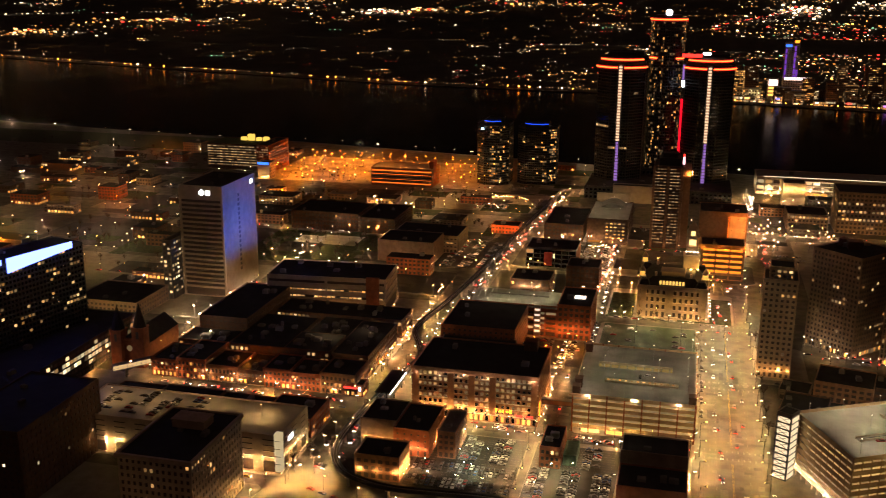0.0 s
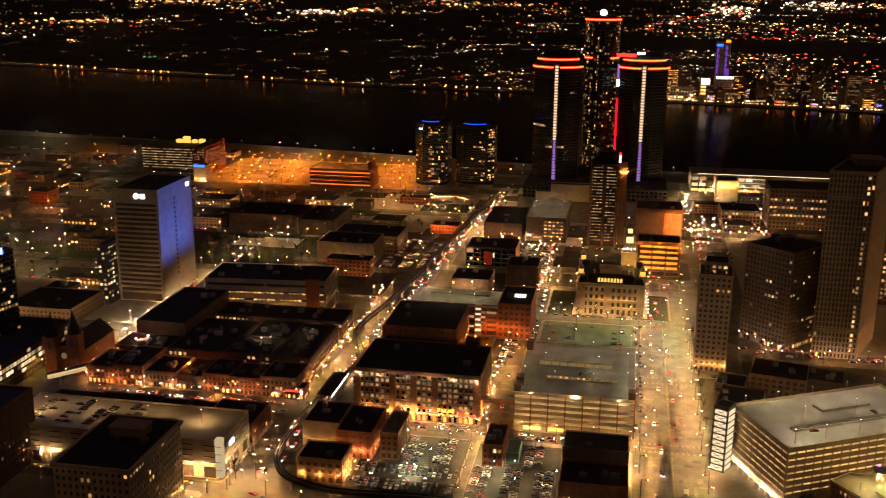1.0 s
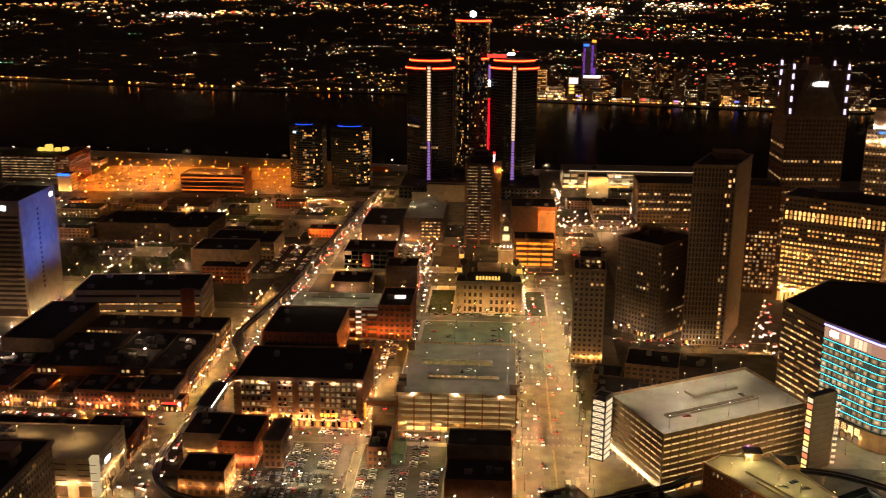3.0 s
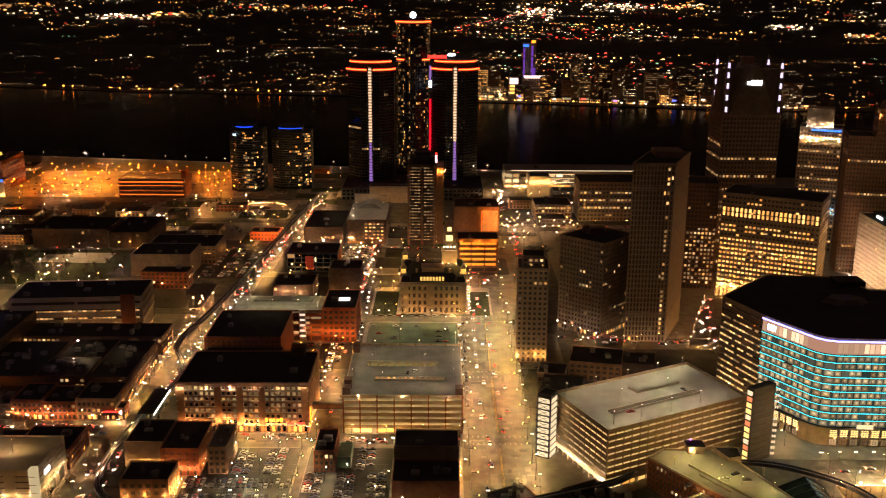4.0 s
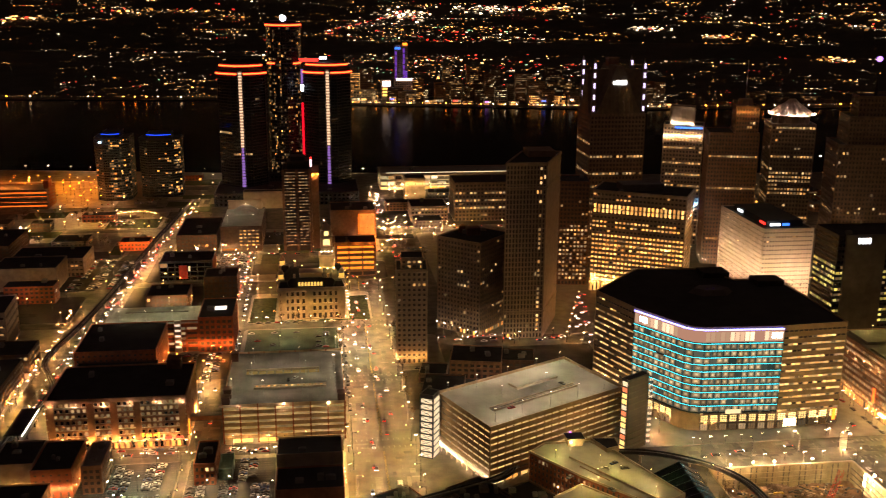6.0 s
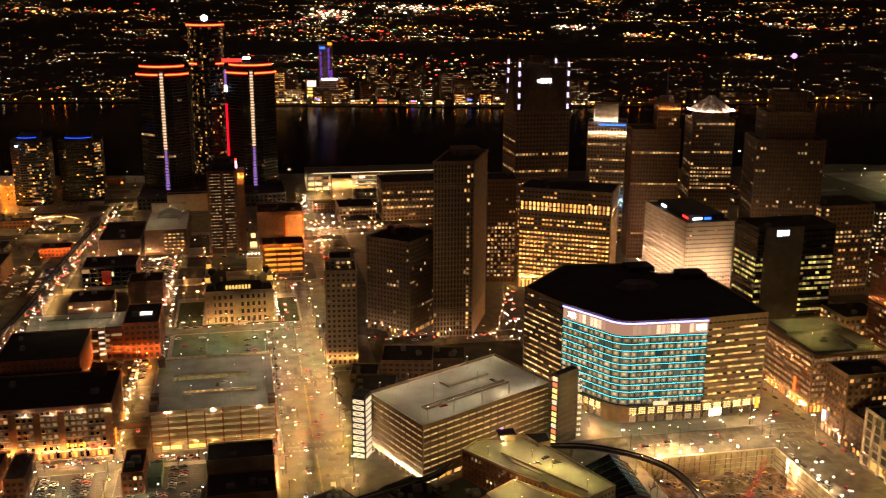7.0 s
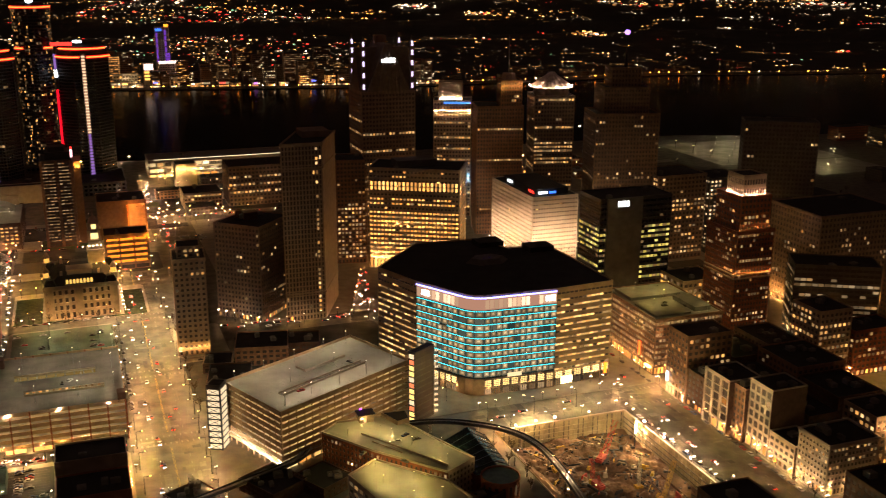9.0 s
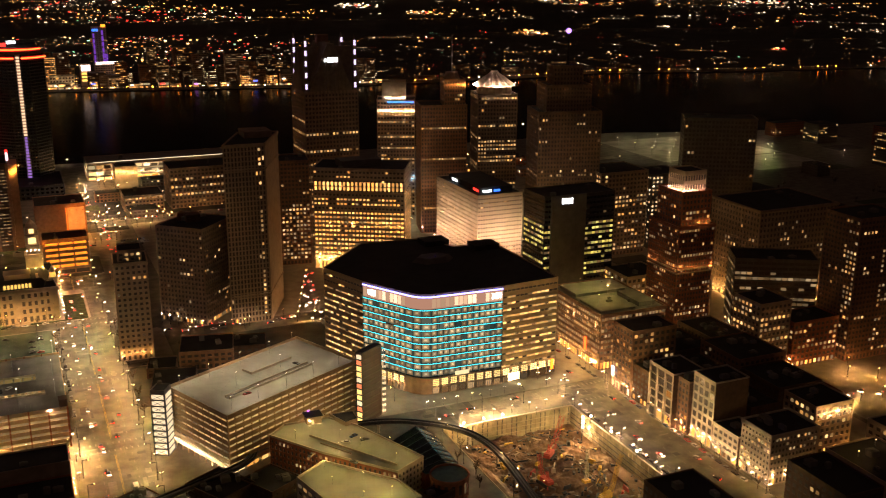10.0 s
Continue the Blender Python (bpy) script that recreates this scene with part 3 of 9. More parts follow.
part("stone_band", Shell().box(-37.7, 37.7, -25.75, -24.9, 4.6, 5.2).box(-37.7, 37.7, -25.6, -24.9, 19.3, 19.9).box(-37.7, 37.7, -25.6, -24.9, 12.4, 12.9).box(-37.7, 37.7, -25.6, -24.9, 25.6, 26.4), CONC_W, hotel)
wall_lamps(hotel, (-147.5, 530.6), (-77.5, 530.6), 6, 27.6, glow("cornice_lamp", (1.0, 0.78, 0.52), 900), 1.0, 0.2, 0.0)
# Both FLOOD rows are added in place of street light on the brick.
wall_lamps(hotel, (-148, 530.6), (-78, 530.6), 9, 5.8, FLOOD, 2.8, 0.46)
wall_lamps(hotel, (-75.4, 534), (-75.4, 578), 5, 5.8, FLOOD, 2.8, 0.4)
glow_bar(hotel, "sign", (-75.4, 532), (-75.4, 533.5), 6, 15, ORANGENEON, 0.6, 0.4, "tall orange neon sign")
for i, (w_, z_) in enumerate(((1.0, 9.4), (1.4, 8.8), (0.8, 9.0), (1.5, 8.7), (1.1, 9.5))):
    glow_bar(hotel, "sign", (-100 + i * 2.1, 530.6), (-100 + i * 2.1 + w_, 530.6), 7.3 + 0.2 * (i % 2), z_, glow("amber_neon", (1.0, 0.32, 0.02), 4), 0.8, 0.2, "amber neon sign of plain shapes")
for x in (-82, -88):
    glow_bar(hotel, "sign", (x, 530.6), (x + 4, 530.6), 5.4, 6.6, REDSIGN, 0.5, 0.3, "small red neon sign")
part("stair_house", Shell().box(22, 30, 17, 24, 30, 36), BRICK_D, hotel)

building("warehouse", "dark-roofed brick warehouse beside the elevated track", rect(-157, -106, 627, 683), 22, BRICK, lit=0.03, sill=0.6, pier=0.6)
building("warehouse", "low dark brick shed behind the hotel", rect(-154, -104, 583, 624), 16, BRICK_D, lit=0.0, sill=0.6, pier=0.6, units=5)
bo = building("brick_offices", "red brick offices with banded windows and a skylight", rect(-85, -61, 680, 724), 25, BRICK, bay=4, lit=0.06)
part("skylight", Shell().box(-2, 6, -4, 2, 25.1, 25.9), glow("skylight_glow", (1.0, 0.85, 0.7), 1.6, False), bo, "glowing roof skylight")
bf = building("brick_offices", "red brick offices with pale floor bands and a lit glass stair", rect(-118, -85.2, 682, 689.6), 20, BRICK, bay=8, pier=0.15, sill=0.5, floor=3.6, lit=0.6, tone="dim", mix=1.0, roof=ROOF_GREY, units=0)
st_ = part("stair_bay", Shell().box(0, 4.6, -1.2, 0.3, 0, 23.5), CONC_W, bf, "projecting stair bay with pale lit storeys")
st_.location = (*local(bf, -101.5, 682), 0)
for k in range(5):
    part("lit_storey", Shell().box(0.5, 4.1, -1.3, -1.21, 3.4 + 4 * k, 4.9 + 4 * k), glow("stair_pale_pink", (1.0, 0.66, 0.5), 0.8, False), st_)
vh = building("hall", "long hall with a curved grey metal roof", rect(-150, -86, 690, 727), 17, BRICK, lit=0.0, bay=6, roof=ROOF_GREY, units=0, parapet=0)
METAL = surface("grey_green_metal_roof", (0.23, 0.235, 0.2), 0.55, 0.3, scale=0.15, vary=0.25, fine=2.0)
for k in range(16):
    x0, x1 = -32 + 4 * k, -28.06 + 4 * k
    sh = Shell()
    arc = [(18.6 * math.cos(math.pi * (1 - i / 12)), 17.1 + 5.5 * math.sin(math.pi * i / 12)) for i in range(13)]
    for (ya, za), (yb, zb) in zip(arc, arc[1:]):
        sh.sheet([(x0, ya, za), (x1, ya, za), (x1, yb, zb), (x0, yb, zb)])
    for x in (x0, x1):
        sh.sheet([(x, y, z) for y, z in arc])
    part("roof_sheet", sh, METAL, vh)
    part("roof_seam", Shell().obox((x1, -6), (0, 1), 0, 12, -0.02, 0.06, 22.0, 22.9), METAL, vh)
part("roof_vent", Shell().box(-20, 24, -4.6, -3.2, 22.0, 22.9), CONC_D, vh, "long low ridge vent")
# Roof lamps added to brighten the metal sheets, mostly at the front edge.
for x, y in ((-26, 14), (8, 14), (26, -2), (-22, -15.5), (-4, -15.5), (14, -15.5)):
    deck_lamp(vh, x, y, 19, 8.5, "white", 1900)
shopr = building("commercial_block", "dark windowless brick block beside the avenue", rect(-24, 9.2, 470, 490), 21, STONE_D, lit=0.0, blank=(0, 1, 2, 3), units=1)
building("commercial_block", "lower dark brick block beside the avenue", rect(-24, 9.4, 446, 469.8), 14, BRICK, lit=0.03, units=3, blank=(0, 3), roof=ROOF)
wall_lamps(shopr, (9.2, 470), (9.2, 489), 6, 3.2, FLOOD, 1.4, 0.28)
building("brick_house", "small red brick building between parked cars", rect(-67, -56, 483, 510), 11.7, BRICK, lit=0.1, floor=3.3, bay=2.6, ground=3.5)
building("shed", "low green metal shed beside a small brick building", rect(-55, -48, 488, 506), 5.5, COPPER, lit=0, roof=COPPER, units=0, ground=2, blank=(0, 1, 2, 3))
building("row_house", "narrow tan brick building with a grey roof", rect(-122, -112, 480, 509), 15, BRICK_B, floor=3.3, bay=3, lit=0.05, roof=ROOF_GREY)
rl = building("commercial_block", "red-lit brick block with dark roof", rect(-146, -126, 478, 512), 15, BRICK, lit=0.02, pier=0.7, sill=0.7)
wall_lamps(rl, (-146, 478), (-126, 478), 5, 5, glow("red_flood", (1.0, 0.42, 0.17), 420), 1.2)
wall_lamps(rl, (-126, 480), (-126, 511), 5, 5, FLOOD, 1.0)
yl = building("commercial_block", "dark-roofed block with a yellow-lit wall inside the track's bend", rect(-168, -147, 488, 516), 14, STONE_D, lit=0.0, pier=0.7, blank=(0,))
wall_lamps(yl, (-166, 488), (-148, 488), 3, 4, FLOOD, 1.5)
bend = building("commercial_block", "small dark-roofed corner block beside parked cars", rect(-158, -134, 448, 468), 13, BRICK_B, lit=0.06)
# Lamp rows added to brighten this block's dark walls.
wall_lamps(bend, (-134, 449), (-134, 467), 4, 5, FLOOD, 2.0, 0.46)
wall_lamps(bend, (-157, 448), (-135, 448), 3, 5, FLOOD, 1.4, 0.24)

# county hall
deepw = glow("deep_wash", (1.0, 0.27, 0.05), 700)
wall_lamps(bo, (-84, 680), (-62, 680), 3, 7, deepw, 2.0, 0.24)
wall_lamps(bo, (-117, 682), (-88, 682), 4, 7, deepw, 2.0, 0.2)
wall_lamps(bo, (-106, 630), (-106, 680), 4, 7, deepw, 2.0, 0.24)
hall = building("county_hall", "ornate pale stone county hall lit from below with a domed tower", rect(-32, 19, 744, 800), 24, STONE, floor=5.6, bay=4.2, pier=0.5, sill=0.4,
                lit=0.0, cornice=0.9, ground=6, units=0, roof=ROOF, proud=0.7)
cxh, cyh = hall.location.x, hall.location.y
for x in (-30, -10.5, 13.5):
    part("pavilion", Shell().box(x - cxh, x + 4.5 - cxh, -28.9, -27.5, 0, 24.5), STONE, hall)
part("entrance_stair", Shell().box(-5, 5, -33, -28.9, 0, 1).box(-5, 5, -31.5, -28.9, 1, 2), STONE, hall)
roofh = Shell().prism([(-22, -24), (22, -24), (22, 24), (-22, 24)], 24.05, 30, [(-16, -18), (16, -18), (16, 18), (-16, 18)])
part("mansard_roof", roofh, ROOF, hall)
# The attic recess's floodlight is put in as eight glowing panels.
for i in range(8):
    part("attic_window", Shell().box(-10 + 2.4 * i, -8.4 + 2.4 * i, -24.9, -23.4, 25.8, 28.0).prism([(-10 + 2.4 * i, -24.9), (-8.4 + 2.4 * i, -24.9), (-8.4 + 2.4 * i, -23.4), (-10 + 2.4 * i, -23.4)], 28.0, 28.7, [(-9.5 + 2.4 * i, -24.9), (-8.9 + 2.4 * i, -24.9), (-8.9 + 2.4 * i, -23.4), (-9.5 + 2.4 * i, -23.4)]), glow("attic_light", (1.0, 0.55, 0.12), 0.9), hall, "glowing arched panel in place of the floodlit attic recess")
for z in (6.2, 12.4, 18.4):
    part("stone_band", Shell().box(-25.8, 25.8, -28.35, -27.9, z, z + 0.5), STONE, hall)
for i in range(13):
    part("pilaster", Shell().box(-24.6 + 4.0 * i, -23.8 + 4.0 * i, -28.4, -27.9, 6.8, 22.4), STONE, hall)
TX, TY = 12.6, 17.0
tower = part("tower_base", Shell().box(TX - 6, TX + 6, TY - 6, TY + 6, 24, 39.2).box(TX - 6.5, TX + 6.5, TY - 6.5, TY + 6.5, 39.2, 40.2), STONE, hall, "square floodlit tower base")
for k in range(3):
    part("tower_panel", Shell().box(TX - 4.6 + 3.4 * k, TX - 2.2 + 3.4 * k, TY - 6.25, TY - 6.02, 29, 37), STONE, tower)
stage = part("tower_stage", Shell().box(TX - 4.6, TX + 4.6, TY - 4.6, TY + 4.6, 40.2, 46.4).box(TX - 5, TX + 5, TY - 5, TY + 5, 46.4, 47.2), STONE_D, tower)
CLOCK = glow("clock_light", (1.0, 0.7, 0.26), 1.3)
for k in range(4):
    cx_, cy_ = TX + (-1, 1, 1, -1)[k] * 3.6, TY + (-1, -1, 1, 1)[k] * 3.6
    part("belfry_pier", Shell().box(cx_ - 0.9, cx_ + 0.9, cy_ - 0.9, cy_ + 0.9, 47.2, 54.6), STONE, tower)
    part("stage_lamp", Shell().ball(TX - 4.2 + 2.8 * k, TY - 5.4, 43.2, 0.55, 6, 3), glow("stage_lamp_glow", (1.0, 0.8, 0.52), 9), stage, "bright white lamp")
part("belfry_arch", Shell().box(TX - 2.7, TX + 2.7, TY - 3.6, TY - 3.4, 48, 51.4).disc(TX, TY, 3.0, 48, 51, 10), CLOCK, tower, "glowing belfry opening")
part("belfry_cornice", Shell().box(TX - 5, TX + 5, TY - 5, TY + 5, 54.6, 55.6), STONE_D, tower)
part("tower_clock", Shell().box(TX - 1.7, TX + 1.7, TY - 4.4, TY - 4.1, 56, 59.4), CLOCK, tower, "glowing tower clock")
part("tower_dome", Shell().box(TX - 4.1, TX + 4.1, TY - 4.1, TY + 4.1, 55.6, 60).disc(TX, TY, 4.2, 60, 63, 12, 3.2).disc(TX, TY, 3.2, 63, 65.4, 12, 1.0).disc(TX, TY, 0.6, 65.4, 67, 8, 0.4).disc(TX, TY, 0.15, 67, 70, 6), STONE_D, tower, "dark ribbed dome and finial")
for sx, sy in ((-23.4, -15), (-23.4, 25), (23.4, -15)):
    tu = part("corner_turret", Shell().box(sx - 2.6, sx + 2.6, sy - 2.6, sy + 2.6, 24.1, 29.4), STONE, hall, "corner turret with a glowing lantern")
    part("turret_roof", Shell().disc(sx, sy, 2.3, 33, 34, 8, 2.5).disc(sx, sy, 2.4, 34, 37.4, 8, 0.3), STONE_D, tu)
    part("turret_lantern", Shell().disc(sx, sy, 1.9, 29.4, 33, 8), glow("turret_light", (1.0, 0.5, 0.1), 0.75), tu)
wall_lamps(hall, (-32, 744), (19, 744), 13, 1.0, HALLFLOOD, 3.2, 0.115, name="floodlight")
wall_lamps(hall, (-31, 744), (18, 744), 10, 13.4, HALLFLOOD, 1.4, 0.09)
wall_lamps(hall, (19, 746), (19, 798), 5, 1.2, HALLFLOOD, 4.0, 0.16, name="floodlight")
for sx in (-1, 1):
    for sy in (-1, 1):
        part("pavilion_roof", Shell().prism(rect(sx * 21 - 4.5, sx * 21 + 4.5, sy * 23 - 4.5, sy * 23 + 4.5), 24.1, 29.5, rect(sx * 21 - 2.4, sx * 21 + 2.4, sy * 23 - 2.4, sy * 23 + 2.4)), ROOF, hall)
        part("chimney", Shell().box(sx * 13 - 0.8, sx * 13 + 0.8, sy * 16 - 0.8, sy * 16 + 0.8, 29, 33), STONE, hall)
part("attic_storey", Shell().box(-9, 8.4, -16, -4, 30, 33.4).box(-9.5, 8.9, -16.5, -3.5, 33.4, 33.9), STONE, hall)
part("balustrade", Shell().box(-26, 26, -28.6, -28.2, 24.9, 25.7), STONE, hall)
fl_t = Shell()
for x, y in ((7, 6), (18, 6), (12.6, 4.5)):
    fl_t.ball(x, y, 31.2, 0.2, 5, 2)
part("tower_floodlight", fl_t, glow("tower_flood", (1.0, 0.53, 0.13), 1300), hall)

# towers round the square
at = building("apartment_tower", "narrow tan stone tower beside the avenue", turned(50.5, 643, 21, 26, -4), 66, STONE, floor=3.5, bay=3.2, pier=0.5, sill=0.5, lit=0.06, tone="warm",
              shop=0.5, cornice=0.4)
building("x", "", turned(54, 648, 15, 18, -4), 7, STONE_D, floor=3.5, bay=3.2, lit=0.2, z0=66, ground=0, tier=at, units=0)
wall_lamps(at, (50.5, 643), (71.4, 641.5), 4, 5.5, FLOOD, 1.0)
ht = building("hotel_tower", "dark brown stone hotel tower with a flat roof", turned(87, 715, 38, 42, -42), 70.6, STONE_D, floor=3.4, bay=2.8, pier=0.45, sill=0.45, lit=0.07, mix=0.5, shop=0.5)
part("roof_house", Shell().box(-6, 4, -2, 8, 70.6, 76), BRICK_D, ht)
part("roof_tank", Shell().disc(-8, 8, 3, 70.6, 76, 12).disc(-8, 8, 3.2, 76, 77.5, 12, 0.4), BRICK_D, ht)
pr = building("slab_tower", "tall slender stone tower with vertical piers and a pale flank", [(131.6, 684.7), (161, 684), (182, 731), (153, 735)], 129.5, STONE, floor=3.5,
              bay=2.45, pier=0.5, sill=0.26, lit=0.03, tone="warm", top=0, blank=(1,), shop=0.3, walls={1: STONE}, proud=0.22, cornice=0.5)
for z in (20, 112):
    part("stone_band", Shell().obox(local(pr, 131.6, 684.7), (Vector((161, 684)) - Vector((131.6, 684.7))).normalized(), 0, 29.4, 0, 0.6, z, z + 1.2), STONE, pr)
    part("stone_band", Shell().obox(local(pr, 161, 684), (Vector((182, 731)) - Vector((161, 684))).normalized(), 0, 51.4, 0, 0.6, z, z + 1.2), STONE, pr)
part("roof_house", Shell().box(-4, 16, 2, 22, 129.5, 134), STONE_D, pr)
stair = Shell()
for i in range(36):
    if dice.random() < 0.7:
        stair.obox(local(pr, 156, 684.1), (1, 0), 0, 1.5, 0.02, 0.1, 6 + i * 3.4, 8 + i * 3.4)
part("stair_window", stair, WJ_WARM, pr, "column of lit stair windows")["kind"] = "stuff"

# first row behind the square
fn = building("office_tower", "broad stone office tower with rows of golden windows", turned(226, 795, 77, 40, -29), 86.5, STONE, floor=3.75, bay=3.2, pier=0.38,
              sill=0.56, mix=0.95, rows=[0.97] * 11 + [0.08, 0.75, 0.8, 0.06, 0.06, 0.06, 0.06, 0.06], tone="gold", pick=36, ground=9, shop=0.9, cornice=0.6, proud=0.3)
c29, s29 = math.cos(radians(-29)), math.sin(radians(-29))
fa, fb_ = (226, 795), (226 + 77 * c29, 795 + 77 * s29)
fe = (fb_[0] - 40 * s29, fb_[1] + 40 * c29)
wall_lamps(fn, fa, fb_, 8, 9.5, FLOOD, 3.0, 0.62)
wall_lamps(fn, fa, fb_, 8, 40, FLOOD, 1.6, 0.2)
wall_lamps(fn, fa, fb_, 9, 13, UPLIGHT, 0.9, 0.24, streak=True)
wall_lamps(fn, fb_, fe, 6, 13, UPLIGHT, 0.9, 0.24, streak=True)
wall_lamps(fn, fb_, fe, 6, 68, UPLIGHT, 0.9, 0.2, streak=True)
for k in range(22):
    s0 = 1.6 + k * 3.42
    pw_ = part("tall_window", Shell().obox(local(fn, *fa), (c29, s29), s0, s0 + 1.9, -0.1, 0.06, 68.5, 75.6), W_GOLD, fn, "tall golden top-storey window")
    part("transom", Shell().obox(local(fn, *fa), (c29, s29), s0 - 0.1, s0 + 2.0, 0.06, 0.2, 71.6, 72.3), STONE, pw_)
for z in (9.4, 66.2, 77.4):
    part("stone_band", Shell().obox(local(fn, *fa), (c29, s29), 0, 77, 0, 0.7, z, z + 1.1), STONE, fn)
part("roof_house", Shell().box(-20, 15, -6, 12, 86.5, 92), CONC_D, fn)
building("office_tower", "narrow brick tower with warm lit windows", turned(203, 814, 25, 30, -10), 90, BRICK_B, floor=3.6, bay=2.9, lit=0.45, tone="warm", pick=12, rows=[0.7] * 14 + [0.1] * 20)
wl = building("office_block", "white floodlit office block with a dark roof house", rect(350, 392, 736, 823), 64, W, floor=3.6, bay=2.4, pier=0.34, sill=0.66, lit=0.02, tone="white",
              ground=6, units=0, blank=(), proud=0.25)
part("roof_house", Shell().box(-15, 16, -34, 30, 64, 69), ROOF, wl)
glow_bar(wl, "sign", (358, 744), (366, 744), 65.5, 67.5, WHITESIGN, 1.4, label="glowing white roof sign")
glow_bar(wl, "sign", (368, 744), (374, 744), 65.5, 67.5, BLUESIGN, 1.4, label="glowing blue roof sign")
for a, b, m in ((746, 756, REDSIGN), (790, 800, WHITESIGN)):
    glow_bar(wl, "sign", (354.8, b), (354.8, a), 65.5, 67.5, m, -0.6, label="glowing roof sign")
BLOCKF = glow("block_flood", (1.0, 0.66, 0.39), 1000)
wall_lamps(wl, (350, 822), (350, 737), 12, 24.0, BLOCKF, 22, 0.4, name="floodlight")
wall_lamps(wl, (351, 736), (391, 736), 6, 24.0, BLOCKF, 20, 0.5, name="floodlight")
kb = building("office_block", "black glass office block with a glowing roof sign", rect(340, 398, 605, 636), 92, STEEL_D, floor=3.7, bay=3.0, pier=0.12, sill=0.5, lit=0.2, tone="lime",
              core=GLASS_B, strip=True, rows=[0.3] * 3 + [0.9] + [0.15] * 8 + [0.3, 0.9, 0.9, 0.9, 0.9, 0.9, 0.2, 0.1, 0.0, 0.0])
part("stair_shaft", Shell().box(-24, 4, -17.5, -15.5, 0, 93), CONC_D, kb)
bars = Shell()
for i in range(4):
    bars.box(-16 + i * 2.4, -14.6 + i * 2.4, -17.75, -17.52, 87, 91)
part("sign_bar", bars, WHITESIGN, kb, "glowing white bars")
building("office_block", "stone office block with lit rows", rect(465, 514, 730, 770), 75, STONE_D, lit=0.25, strip=True, floor=3.8)
building("office_block", "dark office block with a bright window grid", rect(523, 560, 737, 770), 68, C, lit=0.75, bay=4.2, pier=0.5, sill=0.5, tone="white")
cb = building("corner_store", "floodlit brick corner block with roof terraces", rect(330, 379, 510, 575), 37, BRICK_B, floor=3.6, bay=2.5, pier=0.3, sill=0.5, lit=0.55, tone="dim", mix=1.0, roof=ROOF_GREY, shop=0.9, ground=6, units=4, cornice=0.5)
wall_lamps(cb, (330, 574), (330, 512), 7, 28, UPLIGHT, 0.7, 0.22, streak=True)
wall_lamps(cb, (331, 510), (378, 510), 5, 28, UPLIGHT, 0.7, 0.22, streak=True)
part("roof_terrace", Shell().box(-22, 4, -28, -2, 37.05, 38.3).box(-20, 18, 6, 28, 37.05, 39.0).box(8, 20, -26, 0, 37.05, 40), ROOF_GREY, cb)
# Roof lamps and the FLOOD rows below are added to brighten roof and facade.
for x, y in ((-14, -12), (2, 2), (14, 16), (-8, 22), (16, -28)):
    deck_lamp(cb, x, y, 37, 7, "yellow", 2300)
wall_lamps(cb, (330, 574), (330, 512), 12, 6.5, FLOOD, 1.4, 0.27)
wall_lamps(cb, (331, 510), (378, 510), 8, 6.5, FLOOD, 1.4, 0.24)
glow_bar(cb, "sign", (330, 527), (330, 525), 9, 18, REDORANGE, 0.8, 0.5, "tall red-orange neon sign")
glow_bar(cb, "sign", (330, 517), (330, 511), 5, 6.2, glow("amber_canopy", (1.0, 0.6, 0.15), 9), 1.0, 1.5, "glowing amber entrance canopy")
sec = building("commercial_block", "brown brick block with warm windows and dark roof", rect(325, 356, 467, 488), 41.6, BRICK_B, lit=0.2, shop=0.9, shop_tone="white", ground=6)
wall_lamps(sec, (325, 487), (325, 468), 4, 6, FLOOD_W, 1.0, 0.2)
glow_bar(sec, "sign", (325, 486), (325, 484), 8, 14, WHITESIGN, 0.8, 0.4, "tall white lit sign")


def shopfront(label, x0, x1, y0, y1, h, mat, lit, lamps, **kw):
    ob = building("shop_building", label, rect(x0, x1, y0, y1), h, mat, lit=lit, shop=0.8, shop_tone="gold", blank=(0, 2), walls={0: BRICK_D, 1: mat, 2: BRICK_D, 3: mat}, **kw)
    if lamps:
        wall_lamps(ob, (x0, y1 - 0.5), (x0, y0 + 0.5), lamps, 6.2, UPLIGHT, 0.8, 0.2, streak=True)
    return ob


shopfront("low dark brick shop row", 326, 346, 446.5, 466.5, 22, BRICK_D, 0.15, 2)
shopfront("white framed shop building lit from below", 323, 344, 423, 446.2, 32, W, 0.05, 3, bay=7, pier=0.25, sill=0.12, floor=5, proud=0.9, ground=7)
shopfront("narrow brown stone shop building", 326, 345, 412.5, 422.6, 31, BRICK_B, 0.1, 1)
shopfront("white terracotta shop building lit from below", 328, 350, 393.4, 412, 38, W, 0.05, 4, bay=4, floor=5, pier=0.3, sill=0.3, ground=7)
shopfront("low pale shop row lit from below", 328, 345, 372.5, 393, 16, W, 0.1, 4, bay=4, pier=0.3)
wb = building("office_block", "white stone corner office block with lit windows", rect(329, 359, 350, 372.2), 27, W, lit=0.3, floor=3.3, bay=2.3, pier=0.42, sill=0.48, shop=0.8, tone="warm", mix=0.5, roof=ROOF, units=5, cornice=0.5)
wall_lamps(wb, (329, 372), (329, 351), 4, 5.5, UPLIGHT, 0.7, 0.17, streak=True)
wall_lamps(wb, (330, 350), (358, 350), 4, 5.5, UPLIGHT, 0.7, 0.17, streak=True)
building("commercial_block", "dark-roofed brick block beside the avenue", rect(256, 284, 318, 352), 18, BRICK_D, lit=0.04)
building("commercial_block", "brick block with a dark roof", rect(329, 352, 300, 338), 20, BRICK_D, lit=0.1)
